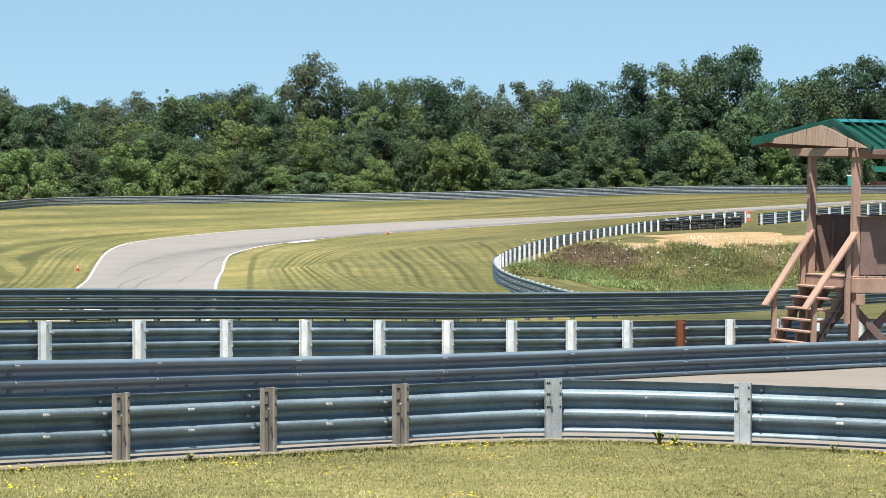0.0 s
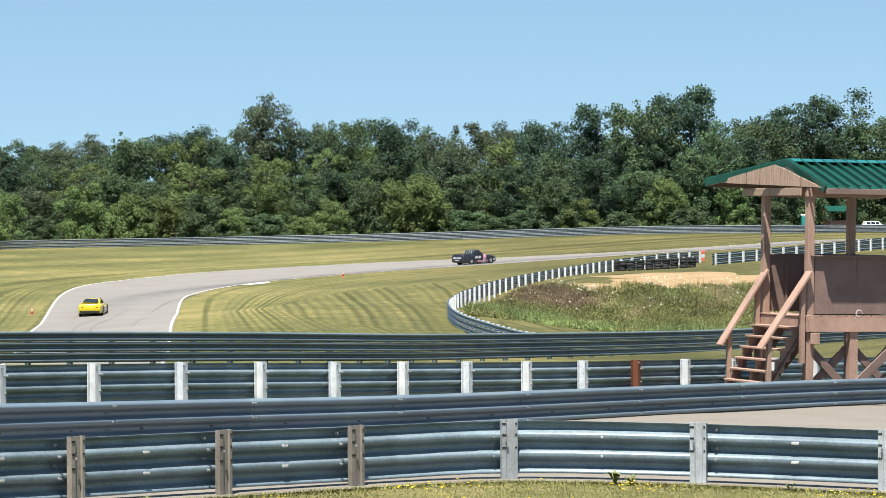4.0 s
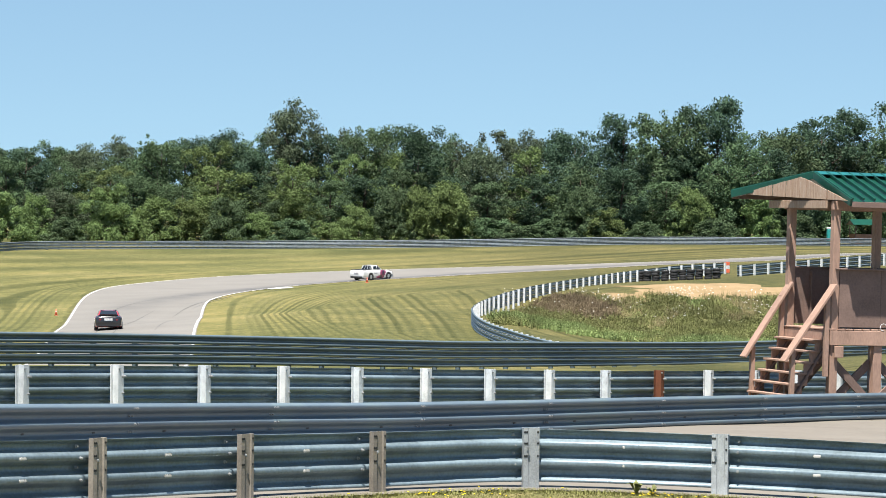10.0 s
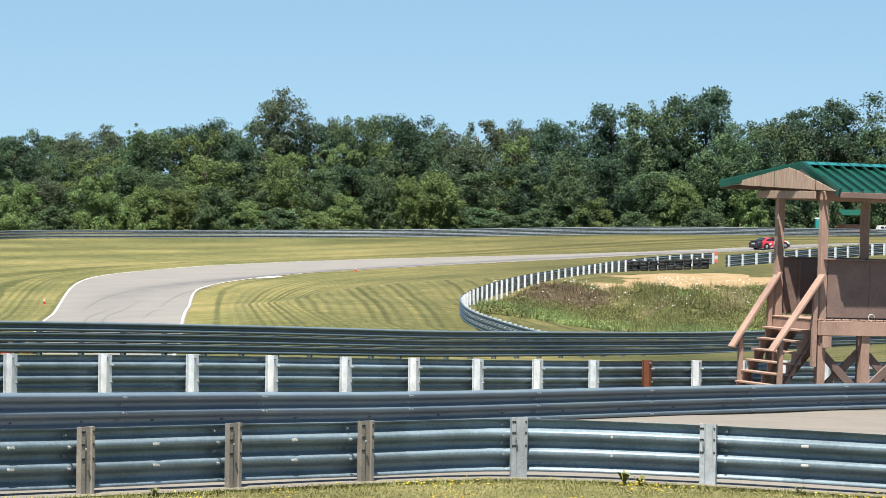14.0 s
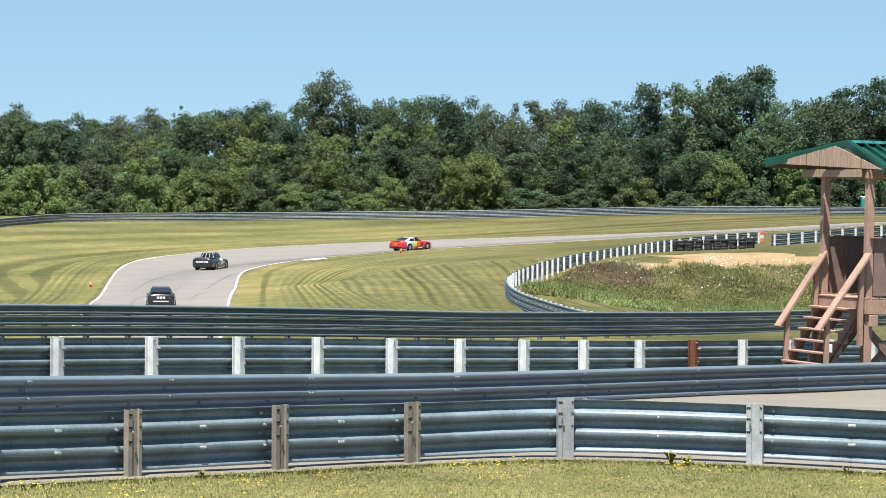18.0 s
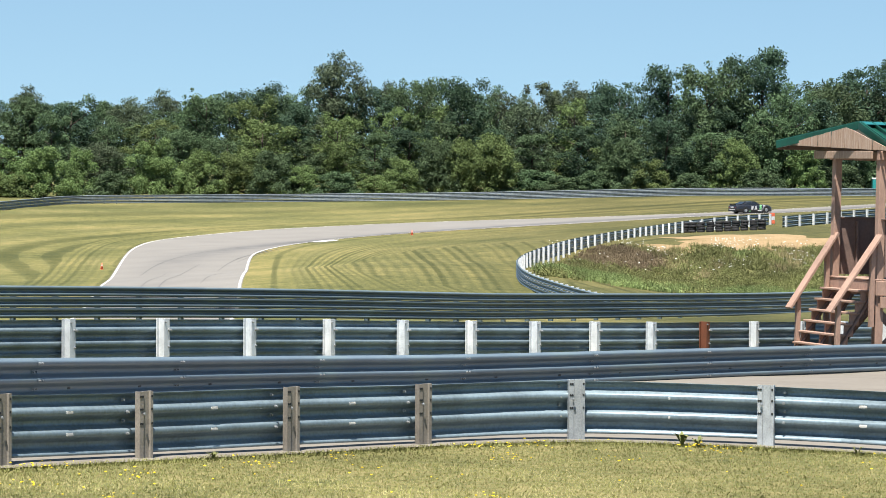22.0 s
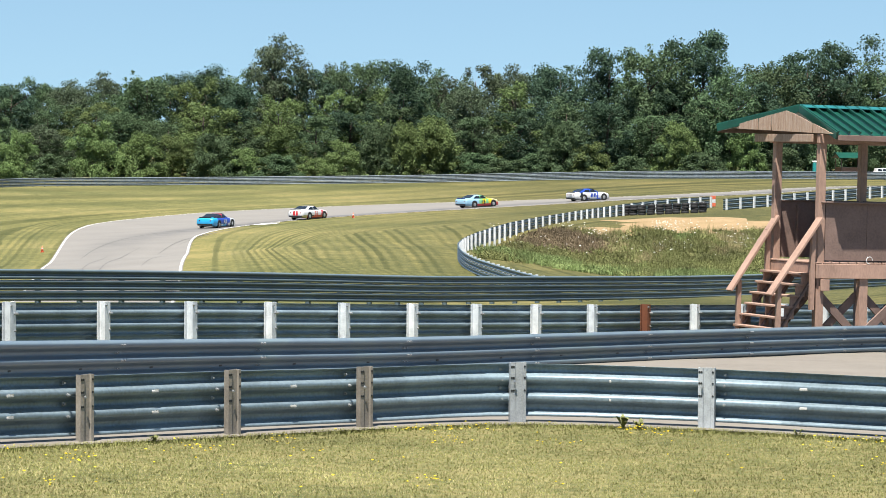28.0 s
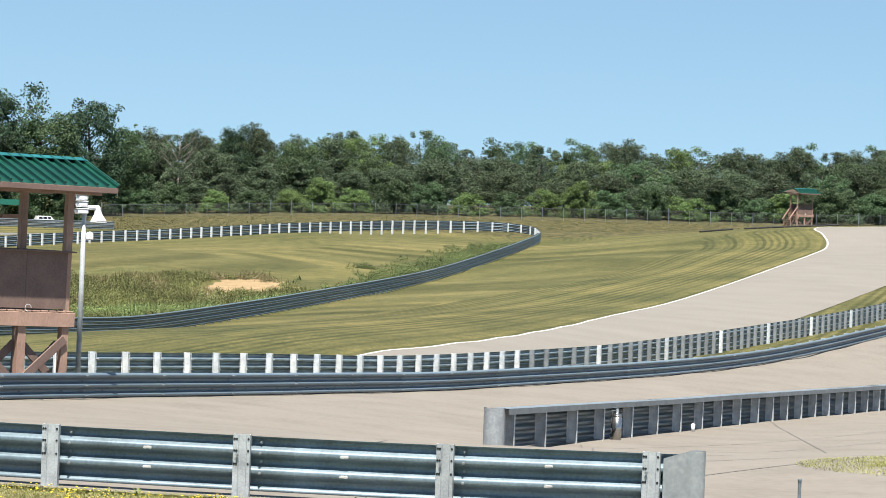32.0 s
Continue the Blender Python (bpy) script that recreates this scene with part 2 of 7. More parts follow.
def beam_between(bm, a, b, w, h, up=(0, 0, 1), bevel=0.0):
    """A squared timber from a to b, w wide and h deep."""
    a, b = Vector(a), Vector(b)
    d = (b - a)
    z = d.normalized()
    x = Vector(up).cross(z)
    if x.length < 1e-3:
        x = Vector((1, 0, 0))
    x.normalize()
    y = z.cross(x)
    m = Matrix((x, y, z)).transposed().to_4x4()
    m.translation = (a + b) / 2
    return box(bm, m, w, h, d.length, bevel)


def tube(bm, a, b, r0, r1=None, n=12, cap=True):
    a, b = Vector(a), Vector(b)
    d = b - a
    m = d.to_track_quat('Z', 'Y').to_matrix().to_4x4()
    m.translation = (a + b) / 2
    bmesh.ops.create_cone(bm, cap_ends=cap, segments=n, radius1=r0, radius2=r0 if r1 is None else r1, depth=d.length, matrix=m)


def grid_mesh(name, pts, nu, nv, closed=False):
    """A mesh over nu x nv points given row by row."""
    faces = [(i * nv + j, i * nv + j + 1, (i + 1) * nv + j + 1, (i + 1) * nv + j) for i in range(nu - 1) for j in range(nv - 1)]
    if closed:
        faces += [(i * nv + nv - 1, i * nv, (i + 1) * nv, (i + 1) * nv + nv - 1) for i in range(nu - 1)]
    me = bpy.data.meshes.new(name)
    me.from_pydata([tuple(p) for p in pts], [], faces)
    return me


class Line:
    """A smooth line through points, walked by its length."""

    def __init__(self, pts, step=0.5):
        p = [Vector(q) for q in pts]
        p = [p[0] * 2 - p[1]] + p + [p[-1] * 2 - p[-2]]
        out = []
        for i in range(1, len(p) - 2):
            n = max(4, int((p[i + 1] - p[i]).length / step))
            ta = (p[i + 1] - p[i - 1]) / max((p[i + 1] - p[i]).length + (p[i] - p[i - 1]).length, 1e-6)
            tb = (p[i + 2] - p[i]) / max((p[i + 2] - p[i + 1]).length + (p[i + 1] - p[i]).length, 1e-6)
            L = (p[i + 1] - p[i]).length
            for k in range(n):
                s = k / n
                out.append(p[i] * (2 * s ** 3 - 3 * s * s + 1) + ta * L * (s ** 3 - 2 * s * s + s) + p[i + 1] * (3 * s * s - 2 * s ** 3) + tb * L * (s ** 3 - s * s))
        out.append(p[-2])
        self.p = np.array([tuple(v) for v in out])
        self.s = np.concatenate([[0], np.cumsum(np.linalg.norm(np.diff(self.p, axis=0), axis=1))])
        self.length = float(self.s[-1])

    def at(self, s):
        return Vector([float(np.interp(s, self.s, self.p[:, j])) for j in range(3)])

    def way(self, s):
        d = self.at(min(s + 0.4, self.length)) - self.at(max(s - 0.4, 0))
        return d.normalized()


# ---- the plan: tops of the rails, in metres from the spot below the camera ----
FRONT = [(-4.9, 25.6, 0.86), (-3.95, 26.9, 0.79), (-2.87, 28.25, 0.72), (-1.63, 29.76, 0.66), (-0.40, 31.10, 0.60), (1.14, 32.28, 0.57), (3.05, 32.06, 0.54), (4.83, 31.13, 0.53), (6.59, 30.29, 0.52), (8.42, 29.42, 0.52), (10.19, 28.43, 0.55), (10.46, 28.24, 0.56)]
MID = [(-6.2, 31.5, 0.80), (-5.23, 34.51, 0.63), (-4.26, 37.46, 0.46), (-2.50, 41.63, 0.23), (-0.28, 45.40, 0.03), (4.44, 53.11, -0.30), (8.5, 59.4, -0.57), (16.76, 71.56, -1.14), (24.31, 82.49, -1.58), (39.72, 102.58, -1.87), (53.77, 121.64, -1.39), (68, 142, -0.7)]
BEHIND_PLAIN = [(-6.87, 43.36, 0.57), (-5.68, 44.84, 0.51), (-3.31, 47.79, 0.38), (0.06, 52.40, 0.13), (3.34, 57.10, -0.11), (5.50, 60.25, -0.25), (11.84, 70.01, -0.70), (18.04, 79.58, -1.13), (24.16, 89.29, -1.58), (31.24, 100.56, -1.89), (37.71, 110.76, -2.09), (47.8, 127.9, -2.28), (55.8, 141.4, -2.34), (66.4, 158.7, -2.34), (78.4, 177.5, -2.10), (94.0, 201.1, -1.48)]


def bowed(q):
    """The rail along the near track leans back a little round the foot of the tower."""
    k = 1 + 0.03 * max(0.0, min(1.0, (q[1] - 38) / 12, (100 - q[1]) / 25))
    return Vector((q[0] * k, q[1] * k, EYE + (q[2] - EYE) * k))


BEHIND = [tuple(bowed(Line(BEHIND_PLAIN).at(2.0 * i))) for i in range(int(Line(BEHIND_PLAIN).length / 2.0) + 1)]
TRACKSIDE = [(-16.5, 88, -0.78), (-10.96, 96.38, -1.13), (-5.29, 103.87, -1.49), (-0.68, 111.00, -1.87), (1.36, 114.99, -2.06), (11.08, 132.54, -2.74), (15.49, 140.15, -2.96), (25.29, 155.96, -3.32), (29.67, 164.34, -3.49), (35.91, 176.38, -3.35), (45.90, 196.72, -3.05), (66.13, 241.10, -2.44), (80.24, 273.47, -1.63), (96.99, 310.19, -0.04), (103.33, 327.06, 0.39)]
UPPER = [(103.93, 328.97, 0.50), (104.70, 334.57, 0.95), (102.39, 338.37, 1.25), (91.34, 333.73, 1.17), (74.30, 319.47, 0.55), (67.80, 312.74, 0.23), (56.52, 300.73, -0.37), (46.97, 291.24, -0.76), (37.74, 281.48, -1.31), (27.17, 270.64, -1.95)]
INNER = [(26.83, 279.20, -1.90), (22.57, 273.10, -2.05), (18.50, 267.36, -2.37), (12.58, 249.68, -2.74), (8.08, 235.86, -3.11), (5.71, 225.93, -3.43), (4.22, 217.96, -3.68), (3.56, 210.97, -3.84), (3.42, 204.97, -3.91), (3.62, 197.97, -4.07), (4.17, 191.95, -4.21), (5.01, 184.93, -4.28), (6.66, 171.87, -4.33), (8.06, 162.80, -4.24)]
FAR = [(-62, 335, -2.6), (-53.11, 351.01, -2.31), (-51.77, 368.38, -2.23), (-47.22, 385.12, -1.98), (-27.47, 399.06, -1.87), (0.0, 405.00, -1.50), (30.63, 410.86, -0.83), (55, 416, -0.80), (73.69, 425.67, -0.88)]
# a capped rail seen from behind
GATE = [(16.64, 54.52, -0.79), (20.92, 62.18, -1.16), (25.31, 69.33, -1.48), (29.62, 76.14, -1.75), (39.27, 89.46, -2.21), (51.59, 106.12, -2.72)]
OUTER_EDGE = [(-22.8, 175, -6.6), (-23.9, 194.7, -6.4), (-25.5, 221.9, -6.1), (-26.9, 244.7, -5.9), (-28.3, 265.6, -5.7), (-28.7, 280.8, -5.6), (-28.1, 293.0, -5.4), (-26.5, 305.4, -5.2), (-21.9, 317.9, -4.9), (-13.7, 326.5, -4.5), (0.0, 338.0, -3.9), (13.2, 341.5, -3.5), (25.8, 346.1, -3.0), (34.4, 351.6, -2.6), (41.6, 355.6, -2.3), (75, 385, -1.3), (112, 400, -2.8), (150, 398, -3.2)]
INNER_EDGE = [(-12.6, 170, -6.3), (-13.7, 189.0, -6.1), (-15.0, 212.3, -5.9), (-16.3, 237.2, -5.7), (-17.3, 257.3, -5.5), (-17.3, 269.5, -5.3), (-15.7, 278.9, -5.1), (-13.1, 286.9, -5.0), (-8.8, 299.8, -4.7), (0.0, 310.0, -4.3), (6.6, 316.8, -4.0), (12.5, 323.1, -3.7), (21.7, 330.2, -3.3), (40, 344, -2.6), (75, 369, -1.3), (112, 385, -2.8), (150, 383, -3.2)]
# the near track, from the crest at the far right to the foreground at the left: its far and near edges
TRACK_FAR = [(150, 322, 2.6), (119.4, 288.3, 2.00), (118.1, 283.4, 1.55), (115.9, 276.7, 0.63), (112.5, 269.4, 0.11), (96.1, 239.4, -1.08), (79.1, 207.4, -2.07), (65.2, 180.6, -2.61), (55.1, 160.8, -2.69), (46.1, 142.7, -2.73), (38.9, 128.2, -2.63), (34.0, 118.8, -2.52), (29.6, 112.0, -2.52), (14, 92, -2.15), (-4, 69, -1.6), (-14, 54, -1.0)]
TRACK_NEAR = [(168, 320, 2.4), (148, 291, 1.6), (128, 264, 0.5), (110, 238, -0.7), (93.7, 212.1, -1.79), (82.7, 193.5, -2.47), (72.5, 175.6, -2.92), (65.7, 163.4, -3.10), (60.0, 153.5, -3.22), (51.0, 139.0, -2.85), (44.0, 127.0, -2.8), (36.2, 112.0, -2.7), (29.8, 101.4, -2.5), (15, 78, -1.7), (1, 58, -1.1), (-8, 45.5, -0.5)]

ROAD_OUT = [(-22.8, 175, 0), (-23.7, 195, 0), (-24.9, 212.4, 0), (-26.1, 228, 0), (-27.1, 240, 0), (-28.1, 253, 0), (-29.0, 265, 0), (-29.8, 276, 0), (-30.3, 285, 0), (-30.5, 294, 0), (-30.1, 301.5, 0), (-28.7, 308.3, 0), (-26.5, 314.8, 0), (-24.0, 320.5, 0), (-21.2, 325.0, 0), (-17.5, 328.8, 0), (-10.0, 334.3, 0), (0.5, 339.0, 0)] + OUTER_EDGE[11:]
ROAD_IN = [(-12.6, 170, 0), (-13.6, 189, 0), (-14.5, 203, 0), (-15.3, 218, 0), (-16.4, 236, 0), (-17.2, 250, 0), (-17.7, 261, 0), (-17.8, 268, 0), (-17.5, 274, 0), (-17.0, 279, 0), (-16.0, 285.5, 0), (-14.0, 293.5, 0), (-10.8, 302.0, 0), (-6.0, 308.8, 0), (2.0, 315.6, 0)] + INNER_EDGE[11:]
# the racing line: a long approach, the bend, and the way out beyond the infield
RACE = Line([(-300, 60, 0), (-220, 75, 0), (-140, 92, 0), (-75, 104, 0), (-38, 118, 0), (-20.5, 140, 0), (-16.8, 160, 0), (-18.0, 180, 0), (-20.2, 204, 0), (-22.4, 225, 0), (-23.4, 240, 0), (-23.8, 252, 0), (-23.3, 263, 0), (-21.9, 273, 0), (-19.9, 281.5, 0), (-16.4, 291, 0), (-11.8, 301, 0), (-7.2, 309, 0), (-1.5, 316, 0), (5.5, 323, 0),
             (12.5, 329.2, 0), (20, 335, 0), (28, 340, 0), (37, 345.5, 0), (50, 355, 0), (75, 377, 0), (112, 392.5, 0), (150, 390.5, 0), (190, 388, 0), (260, 380, 0), (360, 372, 0), (480, 372, 0)], 1.0)
LEAD = 317.9


def land(points, drop):
    return [(x, y, z - drop) for x, y, z in points]


def along(points, gap):
    ln = Line(points)
    return [tuple(ln.at(ln.length * i / int(ln.length / gap))) for i in range(int(ln.length / gap) + 1)]


SURVEY = (land(FRONT[1::2], 0.62) + land(along(MID, 6.0), 0.52) + land(along(BEHIND, 8.0), 1.0) + land(along(TRACKSIDE, 16.0), 1.05) + land(UPPER[::2], 1.0) + land(INNER[::2], 0.98)
          + land(along(FAR, 22.0), 1.04) + OUTER_EDGE[::2] + INNER_EDGE[1::2] + along(TRACK_FAR[:-3], 9.0) + land(along(GATE, 6.0), 0.79) + [(2.1, 65.8, -1.31), (-7.2, 52.8, -0.68), (6.6, 72, -1.60)] + along(TRACK_NEAR[:9], 9.0)
          + [(0, 0, 1.15), (-14, 0, 1.2), (16, 0, 1.0), (-3, 18, 0.25), (4, 18, 0.2), (12, 20, 0.1), (20, 40, -0.35), (-18, 25, 0.6), (45, 70, -0.6), (14, 240, -3.95), (21, 242.5, -3.75), (28, 246, -3.6), (35, 247.5, -3.6), (42, 249, -3.5), (49, 250, -3.4), (11.5, 226, -5.6), (15, 225, -6.1), (20, 225, -6.3), (26, 226, -6.2), (33, 227, -6.0), (40, 229, -5.6), (46, 233, -5.2), (10.5, 205, -5.9), (16, 205, -6.5), (24, 206, -6.4), (32, 208, -5.9), (13, 187, -6.2), (20, 187, -6.2), (27, 187, -5.7), (15, 172, -5.6), (60, 262, -2.6), (88, 268, -1.5),
             (78, 378, -2.15), (93, 385, -2.2), (73, 440, -1.5), (140.5, 344.5, 1.65), (110, 440, 0.3), (160, 440, 1.6), (0, 440, -2.0), (-60, 420, -2.0), (220, 420, 2.6), (-70, 150, -5), (-90, 300, -4), (-40, 60, -1), (140, 120, 1), (200, 250, 3), (180, 700, 3), (0, 700, 0), (-160, 600, -1)])
_P = np.array(SURVEY)[:, :2] / 100
_Z = np.array(SURVEY)[:, 2]


def _kernel(d2):
    return 0.5 * d2 * np.log(np.maximum(d2, 1e-12))


_n = len(_P)
_A = np.zeros((_n + 3, _n + 3))
_A[:_n, :_n] = _kernel(((_P[:, None] - _P[None]) ** 2).sum(2)) + np.eye(_n) * 1.2e-4
_A[:_n, _n], _A[:_n, _n + 1:] = 1, _P
_A[_n, :_n], _A[_n + 1:, :_n] = 1, _P.T
_W = np.linalg.solve(_A, np.concatenate([_Z, np.zeros(3)]))


def heights(xy):
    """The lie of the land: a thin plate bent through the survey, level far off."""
    q = np.asarray(xy, float) / 100
    z = _kernel(((q[:, None] - _P[None]) ** 2).sum(2)) @ _W[:_n] + _W[_n] + q @ _W[_n + 1:]
    r = np.hypot(q[:, 0] - 0.3, q[:, 1] - 2.5)
    k = np.clip((r - 3.6) / 3.0, 0, 1)
    k = k * k * (3 - 2 * k)
    return np.clip(z, -8, 9) * (1 - k) + 1.0 * k


def ground_z(x, y):
    return float(heights([(x, y)])[0])


def build_ground():
    az = np.radians(np.concatenate([np.arange(-180, -16, 6.0), np.arange(-16, -9, 0.25), np.arange(-9, 25, 0.11), np.arange(25, 34, 0.25), np.arange(34, 180, 6.0)]))
    rings = [0.0, 2.0]
    while rings[-1] < 620:
        rings.append(rings[-1] * 1.0072 + 0.03)
    rings += [700, 800, 1000, 1300, 1800, 2600, 3800]
    pts = [(r * math.sin(a), r * math.cos(a)) for r in rings for a in az]
    z = np.concatenate([heights(pts[i:i + 20000]) for i in range(0, len(pts), 20000)])
    me = grid_mesh("ground", [(x, y, h) for (x, y), h in zip(pts, z)], len(rings), len(az), closed=True)
    q = np.array(pts)
    near = (q[:, 1] > 90) & (q[:, 1] < 430) & (q[:, 0] > -140) & (q[:, 0] < 190)

    def away(points, soft=0.0):
        """How far each spot lies from a line; soft rounds off the corners."""
        ln = Line(points, 1.0).p[:, :2]
        out = np.full(len(q), 999.0)
        idx = np.nonzero(near)[0]
        for i in range(0, len(idx), 4000):
            k = idx[i:i + 4000]
            d = np.sqrt(((q[k, None] - ln[None]) ** 2).sum(2))
            low = d.min(1)
            out[k] = low - (soft * np.log(np.exp((low[:, None] - d) / soft).sum(1)) if soft else 0.0)
        return out
    # passes of the mower: round the inside of the bend, round the nose of the ditch, along the outer edge, beside the climbing rail
    nose = [(34, 300, 0), (22, 281, 0), (12, 262, 0), (5, 246, 0), (1.5, 234, 0), (0.5, 224, 0), (2, 213, 0), (6, 201, 0), (12, 190, 0), (14, 178, 0), (18, 165, 0)]
    d_out, d_edge, d_nose, d_east, d_upper = away(ROAD_OUT), np.maximum(away(ROAD_IN, 6.0) + 14.5, 0.01), np.maximum(away(nose, 4.0) + 8.3, 0.01), away(TRACK_FAR), away(UPPER)
    d_in = np.minimum(22.0 * d_edge / (d_edge + d_nose), d_edge + 4.0)
    mow = np.minimum(np.minimum(d_out, d_in), np.minimum(d_east, d_upper))
    strength = np.clip((46 - mow) / 14, 0.12, 1) * near
    strength = np.where(d_upper <= mow, 0.9 * strength, strength)
    lush = np.clip((q[:, 0] + 12) / 28, 0, 1) * np.clip((95 - q[:, 0]) / 45, 0.8, 1) * np.clip((q[:, 1] - 72) / 20, 0, 1) * np.clip((470 - q[:, 1]) / 30, 0, 1)
    # the unmown bank below the eastern fence
    far, side = np.hypot(q[:, 0], q[:, 1]), np.degrees(np.arctan2(q[:, 0], q[:, 1]))
    rough = np.clip((far - np.interp(side, [9, 11, 15, 17, 30], [452, 385, 352, 345, 352])) / 3, 0, 1) * np.clip((side - 8.5) / 1.2, 0, 1) * (far < 640)
    strength = strength * (1 - rough)
    broad_cut = (d_east <= mow + 0.01) * near * (1 - rough) * (q[:, 0] > 25)
    for name, values in (("mow", mow), ("mown", strength), ("broad_cut", broad_cut.astype(float)), ("lush", lush * 0.9), ("rough", rough)):
        me.attributes.new(name, 'FLOAT', 'POINT').data.foreach_set("value", values.astype(np.float32))
    ob = part_mesh("ground", me, GRASS, smooth=True)
    return tagged(ob, "rolling mown grass with mowing stripes and dry patches", "ground", kind="structure")


ROAD_LIFT = 0.025


def strip(name, left, right, lift, material, n=140, across=8, parent=None):
    """A sheet laid on the land between two lines."""
    a, b = Line(left, 1.0), Line(right, 1.0)
    pts = []
    for i in range(n + 1):
        p, q = a.at(a.length * i / n), b.at(b.length * i / n)
        pts += [p.lerp(q, j / across) for j in range(across + 1)]
    z = heights([(p.x, p.y) for p in pts])
    me = grid_mesh(name, [(p.x, p.y, h + lift) for p, h in zip(pts, z)], n + 1, across + 1)
    return part_mesh(name, me, material, parent, smooth=True)


# ---- guard rails ----
def corrugated(humps, depth=0.083, pitch=0.194, lip=0.059):
    """Half outline of a corrugated beam, top to bottom: (out, down)."""
    height = pitch * (humps - 1) + 2 * lip
    n = round(height / 0.0121)
    out = []
    for i in range(n + 1):
        d = height * i / n
        c = math.cos(2 * math.pi * (d - lip) / pitch) * 1.3
        out.append((depth * 0.5 * (1 + max(-1, min(1, c))), d))
    return out


THRIE, WBEAM = corrugated(3), corrugated(2)
# the front rail's beam ends in a turned-down lip
LIPPED = THRIE + [(THRIE[-1][0] - 0.012, THRIE[-1][1] + 0.015), (THRIE[-1][0] - 0.012, THRIE[-1][1] + 0.035)]


def beam_mesh(line, s0, s1, side, outline, drop, offset, step=1.0):
    """One length of beam along a line; side 1 is to the right of the line's way."""
    n = max(1, round((s1 - s0) / step))
    loop = [(o + 0.006, d) for o, d in outline] + [(o, d) for o, d in reversed(outline)]
    pts = []
    for i in range(n + 1):
        s = s0 + (s1 - s0) * i / n
        p, w = line.at(s), line.way(s)
        r = Vector((w.y, -w.x, 0)).normalized() * side
        pts += [p + r * (offset + o) - Vector((0, 0, drop + d)) for o, d in loop]
    return grid_mesh("beam", pts, n + 1, len(loop), closed=True)


def i_post(height, depth=0.15, flange=0.10, t=0.012):
    bm = bmesh.new()
    for y in (-depth / 2, depth / 2):
        box(bm, pose(0, y, -height / 2), flange, t, height)
    box(bm, pose(0, 0, -height / 2), t, depth - t, height)
    me = bpy.data.meshes.new("post")
    bm.to_mesh(me)
    bm.free()
    return me


def c_post(height, width=0.17, lip=0.06, t=0.012):
    """A rolled channel post: two flat flanges beside a shallow web, with lips turned back."""
    h = width / 2
    face = [(-h, -lip), (-h, 0), (-0.052, 0), (-0.044, -0.016), (0.026, -0.016), (0.036, 0), (h, 0), (h, -lip)]
    back = [(-h + t, -lip), (-h + t, -t), (-0.056, -t), (-0.048, -0.016 - t), (0.030, -0.016 - t), (0.040, -t), (h - t, -t), (h - t, -lip)]
    bm = bmesh.new()
    rows = [[[bm.verts.new((x, y, z)) for x, y in pts] for pts in (face, back)] for z in (0.0, -height)]
    for i in range(len(face) - 1):
        for a, b in ((0, 1), (1, 0)):
            bm.faces.new((rows[0][a][i], rows[1][a][i], rows[1][a][i + 1], rows[0][a][i + 1]) if a == 0 else (rows[0][a][i + 1], rows[1][a][i + 1], rows[1][a][i], rows[0][a][i]))
        for k in (0, 1):
            bm.faces.new((rows[k][0][i], rows[k][0][i + 1], rows[k][1][i + 1], rows[k][1][i]))
    for i in (0, len(face) - 1):
        bm.faces.new((rows[0][0][i], rows[0][1][i], rows[1][1][i], rows[1][0][i]))
    bmesh.ops.recalc_face_normals(bm, faces=bm.faces)
    me = bpy.data.meshes.new("post")
    bm.to_mesh(me)
    bm.free()
    return me


def guard_rail(line, label, side, tiers, outline, beam_mat, post_mats, post_me, s_posts, post_back=0.0, beam_len=3.81, offset=0.09, step=1.0, above=0.02, group="guard rails", beam_label=""):
    """A run of beams on posts. tiers: how far the top of each beam lies under the line."""
    thing = empty("guard_rail", pose(0, 0, 0), label, "guard rail", group)
    n = max(1, round(line.length / beam_len))
    for k in range(n):
        a, b = line.length * k / n, line.length * (k + 1) / n
        for drop in tiers:
            me = beam_mesh(line, a, min(b + 0.16, line.length), side, outline, drop, offset + (0.004 if k % 2 else 0.0), step)
            part_mesh("beam", me, beam_mat, thing, beam_label, smooth=True)
    for i, s in enumerate(s_posts):
        p, w = line.at(s), line.way(s)
        yaw = math.degrees(math.atan2(w.y, w.x)) + (180 if side < 0 else 0)
        steel = post_mats[i % len(post_mats)]
        me = bpy.data.meshes.get(post_me.name + "_" + steel.name)
        if me is None:
            me = post_me.copy()
            me.name = post_me.name + "_" + steel.name
            me.materials.clear()
        r = Vector((w.y, -w.x, 0)).normalized() * side
        part_mesh("post", me, steel, thing, "", m=Matrix.Translation(p - r * post_back + Vector((0, 0, above))) @ pose(0, 0, 0, 0, 0, yaw))
    return thing


def spaced(line, pitch=1.905, start=0.0):
    return [start + pitch * i for i in range(int((line.length - start) / pitch) + 1)]


front_line, mid_line, behind_line = Line(FRONT), Line(MID), Line(BEHIND)
track_line, upper_line, inner_line, far_line = Line(TRACKSIDE), Line(UPPER), Line(INNER), Line(FAR)


def s_of(line, x, y):
    """The length along a line at which it passes nearest to a spot."""
    return float(line.s[np.argmin((line.p[:, 0] - x) ** 2 + (line.p[:, 1] - y) ** 2)])


